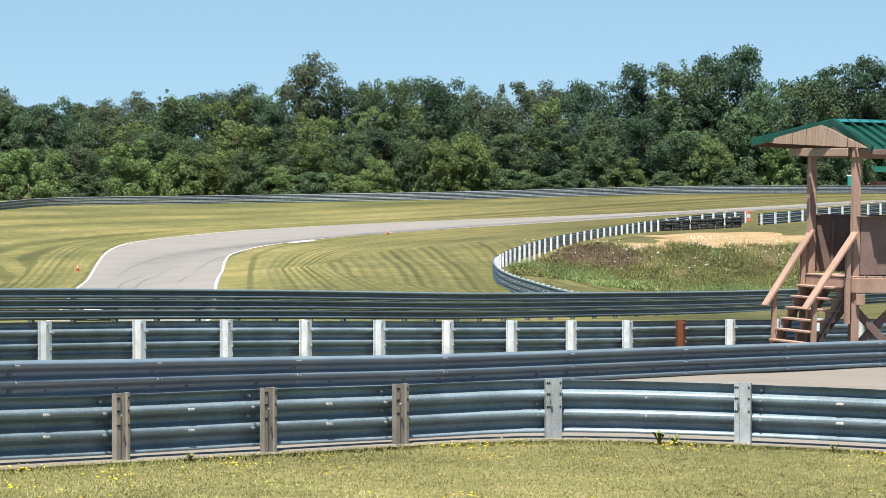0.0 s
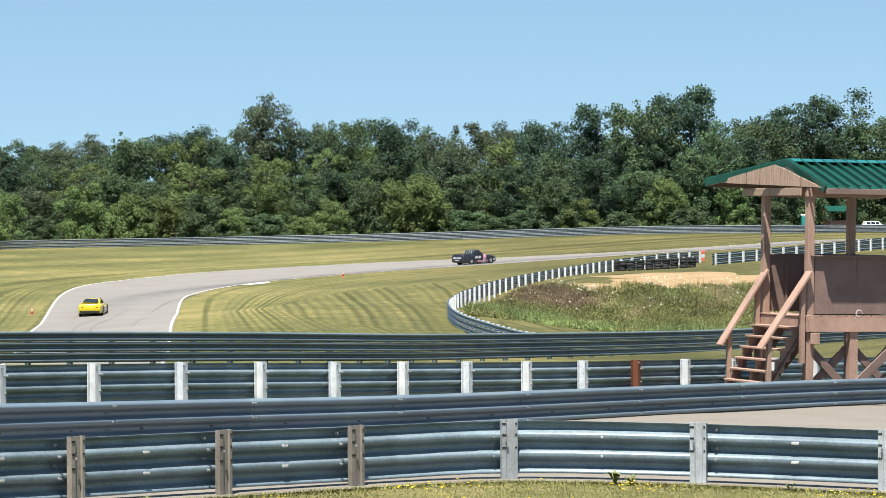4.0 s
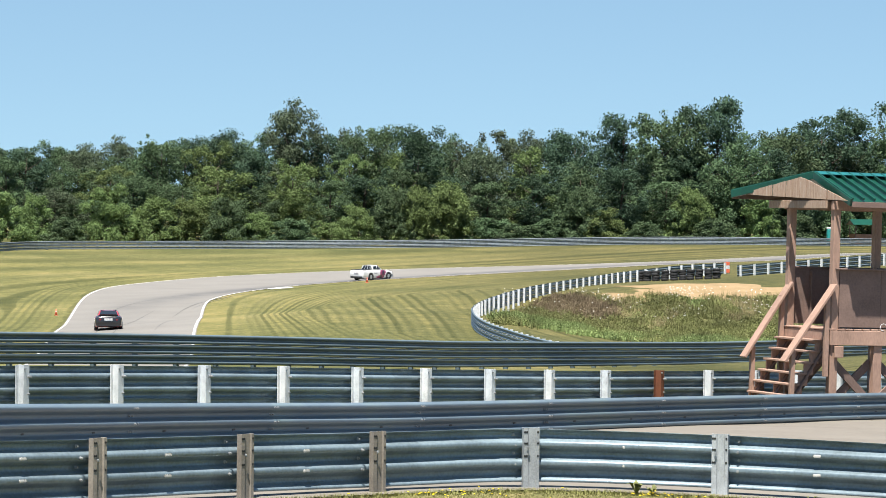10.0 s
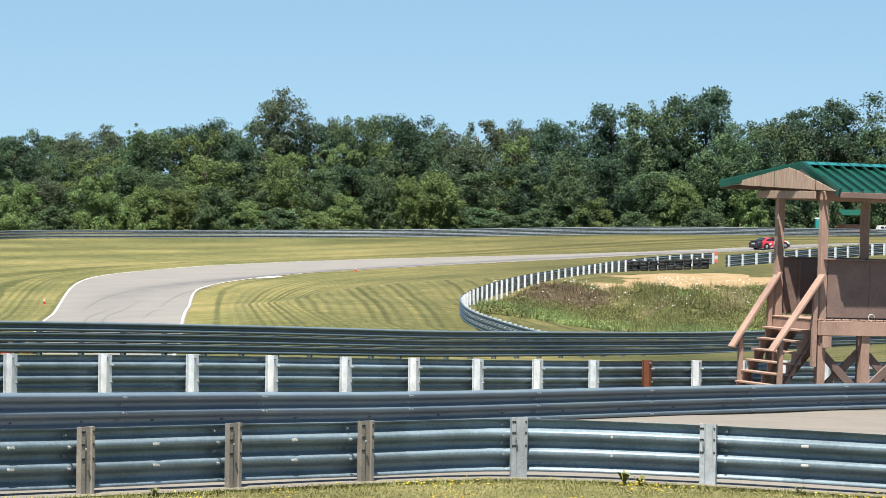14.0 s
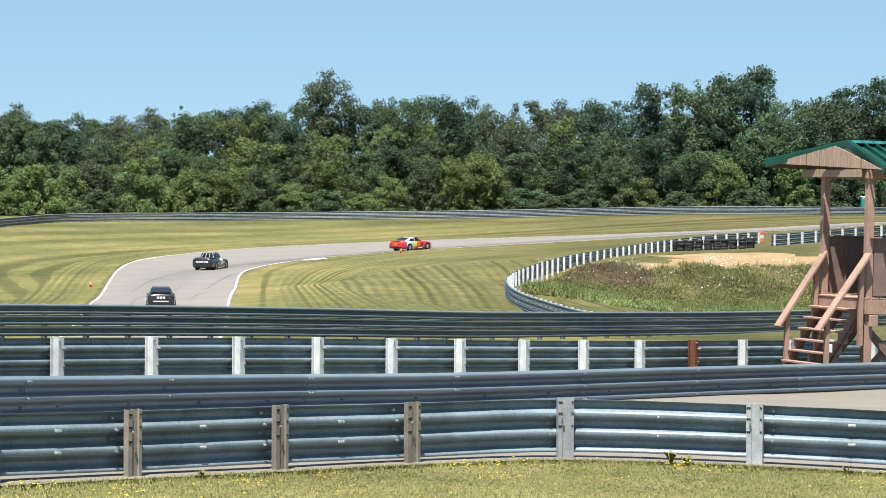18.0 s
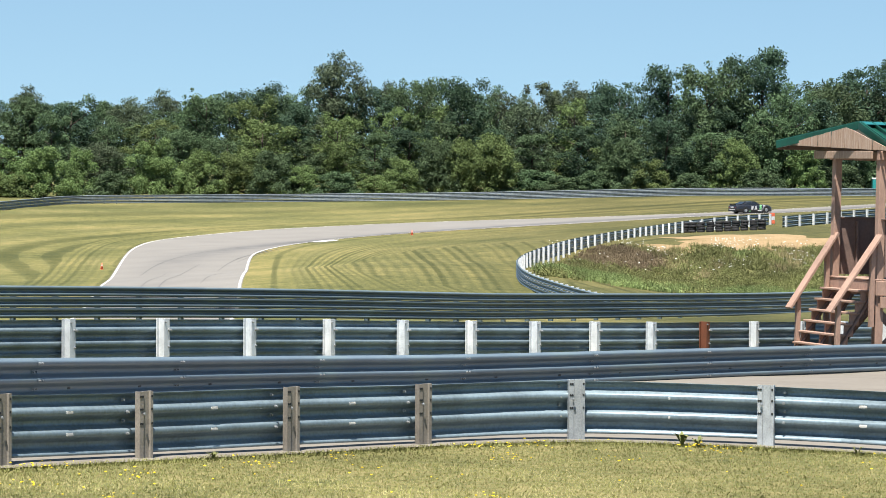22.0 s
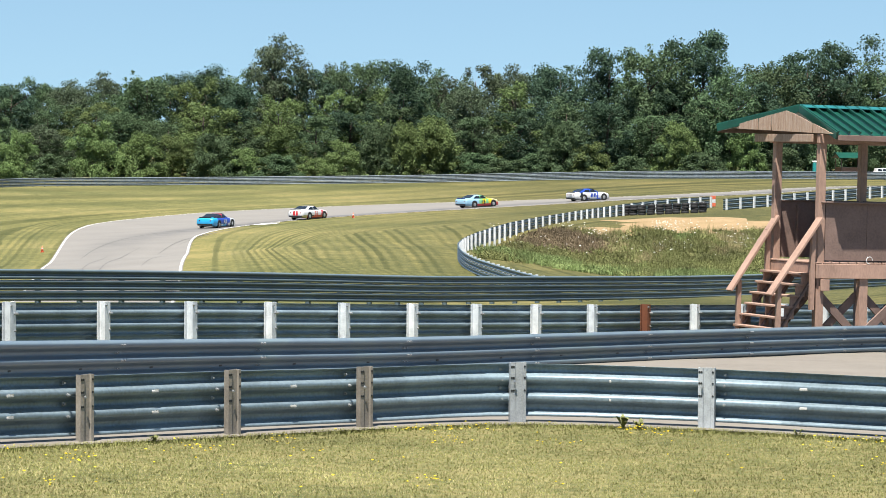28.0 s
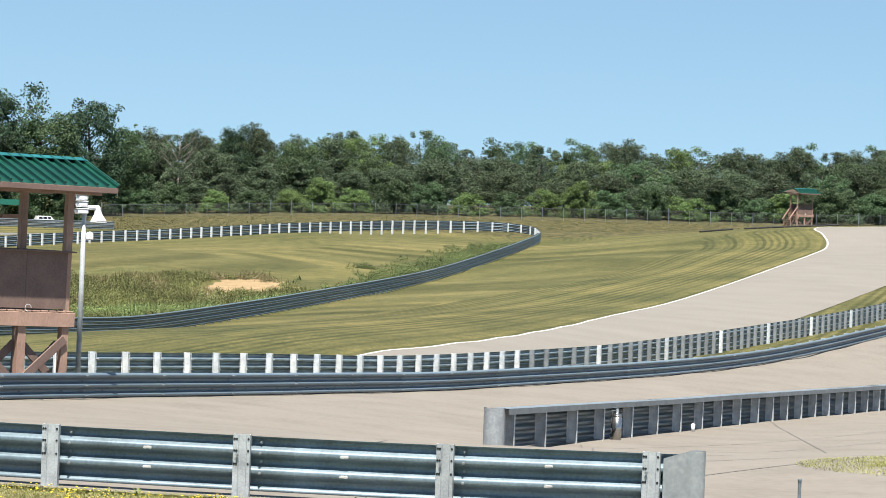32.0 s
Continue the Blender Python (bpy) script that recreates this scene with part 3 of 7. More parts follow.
def build_rails():
    fp = [s_of(front_line, x, y) for x, y, z in FRONT[:-1]]
    guard_rail(front_line, "galvanised steel guard rail on channel posts at the grass edge", -1, [0.0], LIPPED, STEEL_BRIGHT, [STEEL_TAN] * 5 + [STEEL_POST] * 6, c_post(1.1), fp, step=0.5)
    guard_rail(mid_line, "dark weathered steel guard rail beside the concrete lane", 1, [0.0], THRIE, STEEL_WEATHERED, [STEEL_POST], i_post(1.2), spaced(mid_line, 1.905, 0.4), above=-0.02, offset=0.18)
    plain = Line(BEHIND_PLAIN)
    track = np.array([bowed(plain.at(0.1 * i)) for i in range(int(plain.length * 10))])
    run = np.concatenate([[0], np.cumsum(np.linalg.norm(np.diff(track, axis=0), axis=1))])
    behind_posts = [float(np.interp(v, np.arange(len(run)) * 0.1, run)) for v in spaced(plain, 1.905, s_of(plain, 5.505, 60.25) % 1.905)]
    rusty = min(range(len(behind_posts)), key=lambda i: abs(behind_posts[i] - s_of(behind_line, *bowed((4.43, 58.63, 0))[:2])))
    kinds = [RUST if i == rusty else STEEL_GREY if i > rusty + 26 and i % 7 else (WHITE_PAINT if i % 2 == rusty % 2 or i == rusty + 1 else STEEL_PALE) for i in range(len(behind_posts))]
    guard_rail(behind_line, "steel guard rail on pale posts along the near track", -1, [0.0, 0.49], THRIE, STEEL_BRIGHT, kinds, i_post(1.5, 0.15, 0.12), behind_posts, offset=0.10)
    guard_rail(track_line, "triple-height steel guard rail on the track's outer edge", 1, [0.0, 0.324, 0.648], WBEAM, STEEL_DARK, [STEEL_DARK], i_post(1.6), spaced(track_line), above=-0.02, offset=0.16, beam_len=7.62, step=2.0)
    guard_rail(upper_line, "steel guard rail on white posts round the infield", 1, [0.0, 0.34, 0.68], WBEAM, STEEL_WEATHERED, [WHITE_PAINT], i_post(1.5, 0.15, 0.16), spaced(upper_line), offset=0.10, beam_len=7.62, step=1.5)
    guard_rail(inner_line, "curved steel guard rail on white posts round the ditch", 1, [0.0, 0.34, 0.68], WBEAM, STEEL_WEATHERED, [WHITE_PAINT], i_post(1.5, 0.15, 0.16), spaced(inner_line), offset=0.10, beam_len=7.62, step=1.5)
    guard_rail(far_line, "long triple steel guard rail before the woods", 1, [0.0, 0.35, 0.70], WBEAM, STEEL, [STEEL_WEATHERED], i_post(1.5), spaced(far_line), above=-0.02, offset=0.16, beam_len=7.62, step=2.5)


build_ground()
def rubber_in(ob):
    """How much tyre rubber lies on each spot of the road: most along the racing line out of the bend."""
    co = np.empty(len(ob.data.vertices) * 3)
    ob.data.vertices.foreach_get("co", co)
    co = co.reshape(-1, 3)
    d2 = ((co[:, None, :2] - RACE.p[None, ::2, :2]) ** 2).sum(2)
    near, s = np.sqrt(d2.min(1)), RACE.s[::2][d2.argmin(1)] - LEAD
    rub = np.exp(-(near / 2.3) ** 2) * np.clip((s - 70) / 65, 0.16, 1) * 1.6
    ob.data.attributes.new("rub", 'FLOAT', 'POINT').data.foreach_set("value", rub.astype(np.float32))
    return ob


tagged(rubber_in(strip("road_far", ROAD_OUT, ROAD_IN, ROAD_LIFT, ASPHALT, 240, 28)), "sunbleached asphalt race track curving away", "road", kind="structure")
tagged(strip("road_near", TRACK_FAR, TRACK_NEAR, ROAD_LIFT, TRACK_PALE, 240, 12), "pale asphalt race track with white edge line", "road", kind="structure")
tagged(strip("pavement", [(x, y - 0.25, z) for x, y, z in FRONT] + [(13, 26.5, 0), (22, 30, 0), (40, 55, 0), (60, 85, 0), (85, 130, 0)], [(x - 1.2, y + 0.8, z) for x, y, z in MID], 0.025, CONCRETE, 260, 48), "pale concrete service lane with joints", "pavement", kind="structure")
build_rails()


# ---- the observation tower ----
def timber(name, parent, a, b, w, h, material, up=(0, 0, 1), label="", bevel=0.006):
    bm = bmesh.new()
    beam_between(bm, a, b, w, h, up, bevel)
    return part(name, bm, material, parent, label)


def slab(name, parent, pts, thick, material, label=""):
    """A board with any outline, thickened along its normal."""
    bm = bmesh.new()
    vs = [bm.verts.new(p) for p in pts]
    f = bm.faces.new(vs)
    bmesh.ops.recalc_face_normals(bm, faces=[f])
    r = bmesh.ops.extrude_face_region(bm, geom=[f])
    n = f.normal.copy()
    bmesh.ops.translate(bm, vec=n * thick, verts=[v for v in r["geom"] if isinstance(v, bmesh.types.BMVert)])
    bmesh.ops.recalc_face_normals(bm, faces=bm.faces)
    return part(name, bm, material, parent, label)


def tower(m, deck=1.72):
    """Local x runs along the panelled wall, y along the stair side, from the front corner post; z from the ground."""
    t = empty("observation_tower", m, "brown wooden observation tower with green metal roof and steep stairs", "tower")
    L, W, top = 1.8, 1.93, deck + 2.36
    for x, y in ((0, 0), (W, 0), (W, L), (0, L)):
        timber("post", t, (x, y, -0.1), (x, y, deck), 0.16, 0.16, WOOD, (0, 1, 0))
        timber("post", t, (x, y, deck), (x, y, top), 0.145, 0.145, WOOD, (0, 1, 0))
    # deck: rim boards and floor planks
    for a, b in (((-0.09, -0.1, deck - 0.15), (W + 0.18, -0.1, deck - 0.15)), ((-0.09, L + 0.1, deck - 0.15), (W + 0.18, L + 0.1, deck - 0.15)), ((-0.1, -0.14, deck - 0.15), (-0.1, L + 0.14, deck - 0.15)), ((W + 0.1, -0.06, deck - 0.15), (W + 0.1, L + 0.06, deck - 0.15))):
        timber("rim_board", t, a, b, 0.045, 0.28, WOOD)
    for k in range(12):
        x = -0.06 + k * (W + 0.12) / 11
        timber("floor_plank", t, (x, -0.12, deck + 0.012), (x, L + 0.12, deck + 0.012), 0.15, 0.03, WOOD)
    timber("skirt_block", t, (-0.02, -0.13, deck - 0.42), (0.17, -0.13, deck - 0.42), 0.05, 0.22, WOOD)
    # walls: two panels on the long side, panels on the two back sides, studs within
    wt, wb = deck + 1.17, deck + 0.06
    for k in range(2):
        x0, y0, pw = 0.085 + k * 0.915, 0.085 + k * 0.85, 0.91
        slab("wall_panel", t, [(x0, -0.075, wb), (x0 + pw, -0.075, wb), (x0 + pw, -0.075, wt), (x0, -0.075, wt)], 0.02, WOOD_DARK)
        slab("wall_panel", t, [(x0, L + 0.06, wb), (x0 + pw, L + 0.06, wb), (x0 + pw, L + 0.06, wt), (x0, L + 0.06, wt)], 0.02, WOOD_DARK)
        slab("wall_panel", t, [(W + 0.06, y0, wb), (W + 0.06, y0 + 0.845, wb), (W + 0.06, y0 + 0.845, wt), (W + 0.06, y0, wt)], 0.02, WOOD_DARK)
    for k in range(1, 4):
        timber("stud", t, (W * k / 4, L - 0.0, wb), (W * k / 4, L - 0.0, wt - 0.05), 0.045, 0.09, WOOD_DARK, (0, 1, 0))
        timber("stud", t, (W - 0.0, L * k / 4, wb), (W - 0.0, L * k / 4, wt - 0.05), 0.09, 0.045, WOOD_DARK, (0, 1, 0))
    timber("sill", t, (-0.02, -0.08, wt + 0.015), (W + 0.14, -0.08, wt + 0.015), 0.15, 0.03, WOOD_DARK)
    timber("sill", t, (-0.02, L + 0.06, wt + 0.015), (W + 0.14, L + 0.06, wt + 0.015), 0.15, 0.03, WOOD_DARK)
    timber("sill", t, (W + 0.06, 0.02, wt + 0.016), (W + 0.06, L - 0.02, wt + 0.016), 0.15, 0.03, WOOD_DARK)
    # braces under the deck
    timber("post", t, (W / 2, 0, -0.1), (W / 2, 0, deck), 0.18, 0.16, WOOD, (0, 1, 0))
    for x0, x1 in ((0.06, W / 2 - 0.06), (W / 2 + 0.06, W - 0.06)):
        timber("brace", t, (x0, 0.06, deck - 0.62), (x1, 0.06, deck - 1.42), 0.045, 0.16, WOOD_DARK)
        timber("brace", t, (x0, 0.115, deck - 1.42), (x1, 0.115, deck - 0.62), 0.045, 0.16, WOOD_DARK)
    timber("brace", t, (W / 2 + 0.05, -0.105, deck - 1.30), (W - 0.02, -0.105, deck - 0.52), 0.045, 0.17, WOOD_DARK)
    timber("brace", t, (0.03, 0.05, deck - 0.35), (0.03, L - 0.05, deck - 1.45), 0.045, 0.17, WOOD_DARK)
    # roof frame and beams
    timber("beam", t, (-0.12, -0.06, top + 0.05), (2.6, -0.06, top + 0.05), 0.09, 0.17, WOOD)
    timber("beam", t, (-0.12, L + 0.06, top + 0.05), (2.6, L + 0.06, top + 0.05), 0.09, 0.17, WOOD)
    timber("fascia", t, (-0.22, -0.02, top + 0.06), (-0.22, 2.34, top + 0.06), 0.05, 0.15, WOOD_BARE, label="weathered bare board")
    timber("beam", t, (W + 0.1, -0.06, top + 0.05), (W + 0.1, L + 0.06, top + 0.05), 0.06, 0.15, WOOD)
    ridge, low_r, low_l = top + 0.66, top + 0.13, top + 0.27
    rx = 2.68
    # corners of the two slopes: ridge, near eave, far eave
    A, B = Vector((0.0, 0.9, ridge)), Vector((rx, 0.9, ridge))
    C, D = Vector((-0.02, -0.66, low_r)), Vector((rx - 0.05, -0.66, low_r))
    E, G = Vector((-0.7, 3.05, low_l)), Vector((rx, 3.05, low_l))
    # gable boards, one plank after another
    g0, g1, ga = Vector((-0.06, -0.56, top + 0.14)), Vector((-0.62, 2.9, top + 0.25)), Vector((-0.02, 0.9, ridge - 0.06))
    n = 16
    for k in range(n):
        u0, u1 = k / n, (k + 1) / n - 0.004

        def up(u):
            base = g0.lerp(g1, u)
            peak = (ga.y - g0.y) / (g1.y - g0.y)
            h = u / peak if u < peak else (1 - u) / (1 - peak)
            return base, base + Vector((0, 0, (ga.z - g0.lerp(g1, peak).z) * h))
        (a, b), (c, d) = up(u0), up(u1)
        quad = [a, c, d, b] if (b - a).length > 0.01 and (d - c).length > 0.01 else ([a, c, d] if (d - c).length > 0.01 else [a, c, b])
        slab("gable_board", t, quad, 0.02, WOOD_BARE)
    for a, b, c, d in ((A, B, D, C), (A, B, G, E)):
        roof = slab("roof_slope", t, [a, b, c, d], 0.035, ROOF_GREEN)
        down = (d - a)
        nrm = (b - a).cross(down).normalized()
        nrm = nrm if nrm.z > 0 else -nrm
        for k in range(12):
            u = k / 11
            p, q = a.lerp(b, u) + nrm * 0.05, d.lerp(c, u) + nrm * 0.05
            bm = bmesh.new()
            beam_between(bm, p.lerp(q, 0.02), q, 0.035, 0.045, nrm)
            part("seam", bm, ROOF_GREEN, roof)
    up_n = Vector((0, 0, 0.05))
    slab("ridge_cap", t, [A + up_n + Vector((-0.02, -0.22, -0.06)), B + up_n + Vector((0.03, -0.22, -0.06)), B + up_n, A + up_n + Vector((-0.02, 0, 0))], 0.012, ROOF_RIDGE, "teal metal ridge cap")
    slab("ridge_cap", t, [A + up_n + Vector((-0.02, 0.25, -0.04)), B + up_n + Vector((0.03, 0.25, -0.04)), B + up_n, A + up_n + Vector((-0.02, 0, 0))], 0.012, ROOF_RIDGE, "teal metal ridge cap")
    for p, q in ((A, C), (A, E), (B, D), (B, G)):
        timber("rake_trim", t, p + Vector((-0.02, 0, -0.02)), q + Vector((-0.02, 0, -0.02)), 0.05, 0.15, ROOF_GREEN)
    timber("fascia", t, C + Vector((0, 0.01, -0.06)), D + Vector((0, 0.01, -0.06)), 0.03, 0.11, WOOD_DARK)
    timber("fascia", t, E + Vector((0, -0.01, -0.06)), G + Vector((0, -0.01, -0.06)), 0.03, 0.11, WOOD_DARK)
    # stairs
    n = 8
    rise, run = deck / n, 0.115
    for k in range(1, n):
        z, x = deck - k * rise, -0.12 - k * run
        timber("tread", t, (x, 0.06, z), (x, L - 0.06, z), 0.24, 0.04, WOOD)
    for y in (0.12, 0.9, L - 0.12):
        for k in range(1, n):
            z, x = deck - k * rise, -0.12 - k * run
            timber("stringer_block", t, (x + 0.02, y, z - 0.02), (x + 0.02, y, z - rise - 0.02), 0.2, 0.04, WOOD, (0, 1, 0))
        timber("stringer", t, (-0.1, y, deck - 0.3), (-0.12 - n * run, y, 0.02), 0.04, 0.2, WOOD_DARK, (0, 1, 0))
    for y, foot in ((-0.11, 0.0), (L - 0.06, 0.10)):
        timber("handrail", t, (-0.05 + foot * 0.4, y, deck + 0.88), (-1.13 + foot, y, deck - 0.62), 0.05, 0.23, WOOD, (0, 1, 0), label="sunlit sloping handrail board")
        timber("rail_post", t, (-0.92 + foot, y, -0.1), (-0.92 + foot, y, deck - 0.40), 0.09, 0.09, WOOD, (0, 1, 0))
        timber("rail_post", t, (-0.19, y + 0.02, deck - 0.9), (-0.19, y + 0.02, deck + 0.62), 0.09, 0.09, WOOD, (0, 1, 0))
    # a loop of white cable left on the rim
    bm = bmesh.new()
    pts = [Vector((1.05 + 0.07 * math.cos(a), -0.12, deck + 0.07 + 0.07 * math.sin(a))) for a in [i * 0.6 for i in range(9)]]
    for p, q in zip(pts, pts[1:]):
        tube(bm, p, q, 0.007, n=6)
    part("cable", bm, WHITE_PAINT, t, "loop of thin white cable")
    return t


TOWER_TURN = 21.4
near_tower = tower(pose(7.92, 60.89, -1.18, 0, 1.1, TOWER_TURN))


def camera_pole(x, y, z):
    t = empty("camera_pole", pose(x, y, z, 0, 0.35, 0) @ Matrix.Scale(1.05, 4), "galvanised steel pole carrying white surveillance cameras and a horn", "camera pole")
    bm = bmesh.new()
    tube(bm, (0, 0, 0), (0, 0, 3.88), 0.055, 0.045)
    part("pole", bm, STEEL_POST, t, smooth=True)
    bm = bmesh.new()
    box(bm, pose(0, 0, 0.02), 0.2, 0.2, 0.04, 0.01)
    part("base_plate", bm, STEEL_BRIGHT, t)
    for dz, dx, w in ((3.93, -0.05, 0.21), (3.80, -0.05, 0.21), (3.655, -0.05, 0.24)):
        bm = bmesh.new()
        box(bm, pose(dx, -0.05, dz), w, 0.15, 0.105, 0.03)
        tube(bm, (dx - w / 2 - 0.04, -0.06, dz - 0.01), (dx - w / 2 + 0.02, -0.06, dz - 0.01), 0.048)
        c = part("camera_housing", bm, PLASTIC, t, "white camera housing")
        bm = bmesh.new()
        tube(bm, (dx - w / 2 - 0.046, -0.065, dz - 0.012), (dx - w / 2 - 0.03, -0.085, dz - 0.012), 0.042)
        part("lens", bm, BOLT, c)
        bm = bmesh.new()
        box(bm, pose(dx - 0.02, -0.05, dz + 0.06), w + 0.04, 0.17, 0.012, 0.004)
        part("sunshield", bm, PLASTIC, c)
    bm = bmesh.new()
    tube(bm, (0, 0, 3.74), (0.26, -0.02, 3.74), 0.045)
    tube(bm, (0.22, -0.02, 3.70), (0.30, -0.02, 3.76), 0.05)
    part("arm", bm, PLASTIC, t, smooth=True)
    bm = bmesh.new()
    tube(bm, (0.26, -0.02, 3.72), (0.27, -0.03, 3.62), 0.055, 0.075, 16)
    tube(bm, (0.27, -0.03, 3.62), (0.28, -0.04, 3.47), 0.075, 0.165, 16)
    tube(bm, (0.28, -0.04, 3.47), (0.28, -0.04, 3.45), 0.172, 0.172, 16)
    part("horn", bm, PLASTIC, t, "white bell-shaped horn")
    bm = bmesh.new()
    tube(bm, (0.28, -0.04, 3.448), (0.28, -0.04, 3.44), 0.15, 0.15, 16)
    part("horn_mouth", bm, BOLT, t)
    bm = bmesh.new()
    box(bm, pose(0.12, -0.04, 3.17), 0.14, 0.10, 0.15, 0.02)
    part("junction_box", bm, PLASTIC, t)
    return t


camera_pole(10.66, 65.29, ground_z(10.66, 65.29) + 0.02)


# ---- woods ----
def leaf_material(name, base, rand=0.22):
    m = mat(name, base, 0.6, 0.0, scale=0.35, fine=3.0, bump=0, spread=0.9, island=0.22, spec=0.12)
    n, l = m.node_tree.nodes, m.node_tree.links
    bsdf, out = n["Principled BSDF"], n["Material Output"]
    src = bsdf.inputs["Base Color"].links[0].from_socket
    hsv = n.new("ShaderNodeHueSaturation")
    info, mr, mh = n.new("ShaderNodeObjectInfo"), n.new("ShaderNodeMapRange"), n.new("ShaderNodeMapRange")
    mr.inputs["To Min"].default_value, mr.inputs["To Max"].default_value = 1 - rand, 1 + rand
    mh.inputs["To Min"].default_value, mh.inputs["To Max"].default_value = 0.485, 0.515
    l.new(info.outputs["Random"], mr.inputs["Value"])
    l.new(info.outputs["Random"], mh.inputs["Value"])
    l.new(mr.outputs[0], hsv.inputs["Value"])
    l.new(mh.outputs[0], hsv.inputs["Hue"])
    l.new(src, hsv.inputs["Color"])
    l.new(hsv.outputs[0], bsdf.inputs["Base Color"])
    tr, mixer = n.new("ShaderNodeBsdfTranslucent"), n.new("ShaderNodeMixShader")
    l.new(hsv.outputs[0], tr.inputs["Color"])
    mixer.inputs[0].default_value = 0.25
    l.new(bsdf.outputs[0], mixer.inputs[1])
    l.new(tr.outputs[0], mixer.inputs[2])
    l.new(mixer.outputs[0], out.inputs["Surface"])
    return m


# leaf colours carry a faint blue cast for the haze of distance
LEAF_DARK = leaf_material("dark_oak_leaves", (0.060, 0.106, 0.062))
LEAF_MID = leaf_material("maple_leaves", (0.100, 0.158, 0.077))
LEAF_LIGHT = leaf_material("sunlit_shrub_leaves", (0.155, 0.222, 0.080))
LEAF_OLIVE = leaf_material("dry_olive_leaves", (0.102, 0.138, 0.080))
BARE = mat("grey_dead_branches", (0.213, 0.192, 0.17), 0.9, bump=0)


def leaves_mesh(rng, lobes, per_area, size):
    """Small leaf clumps set on the shells of many lobes: (x, y, z, r)."""
    vs, fs = [], []
    for x, y, z, r in lobes:
        n = int(per_area * r * r)
        d = rng.normal(size=(n, 3))
        d /= np.linalg.norm(d, axis=1)[:, None]
        d[:, 2] = np.where(d[:, 2] < -0.55, -d[:, 2], d[:, 2])
        rr = r * (0.34 + 1.02 * rng.random(n) ** 0.9)
        c = np.array([x, y, z]) + d * rr[:, None] * np.array([1, 1, 0.85])
        nn = d * 0.9 + rng.normal(size=(n, 3)) * 0.65 + np.array([0, 0, 0.25])
        nn /= np.linalg.norm(nn, axis=1)[:, None]
        a = np.cross(nn, rng.normal(size=(n, 3)))
        a /= np.linalg.norm(a, axis=1)[:, None]
        b = np.cross(nn, a)
        s = size * (0.55 + 0.9 * rng.random(n))[:, None]
        k = len(vs)
        tri = np.stack([c - a * s * 0.6 - b * s * 0.3, c + a * s * 0.6 - b * s * 0.15, c + b * s * 0.65], 1).reshape(-1, 3)
        vs.extend(map(tuple, tri))
        fs.extend((k + 3 * i, k + 3 * i + 1, k + 3 * i + 2) for i in range(n))
    me = bpy.data.meshes.new("crown")
    me.from_pydata(vs, [], fs)
    return me


def limbs(bm, rng, height, spread, r0, levels=9, start=0.35):
    tube(bm, (0, 0, -0.3), (0.1, 0, height * 0.55), r0, r0 * 0.6, 8)
    tube(bm, (0.1, 0, height * 0.55), (0.0, 0.2, height * 0.9), r0 * 0.6, r0 * 0.15, 7)
    for k in range(levels):
        z = height * (start + 0.5 * k / levels)
        a = k * 2.4 + rng.random()
        L = spread * (0.55 + 0.4 * rng.random())
        p = Vector((0.05, 0, z))
        q = p + Vector((math.cos(a) * L * 0.6, math.sin(a) * L * 0.6, L * 0.45))
        tube(bm, p, q, r0 * 0.32, r0 * 0.16, 6)
        tube(bm, q, q + Vector((math.cos(a + 0.4) * L * 0.4, math.sin(a + 0.4) * L * 0.4, L * 0.4)), r0 * 0.16, r0 * 0.05, 5)


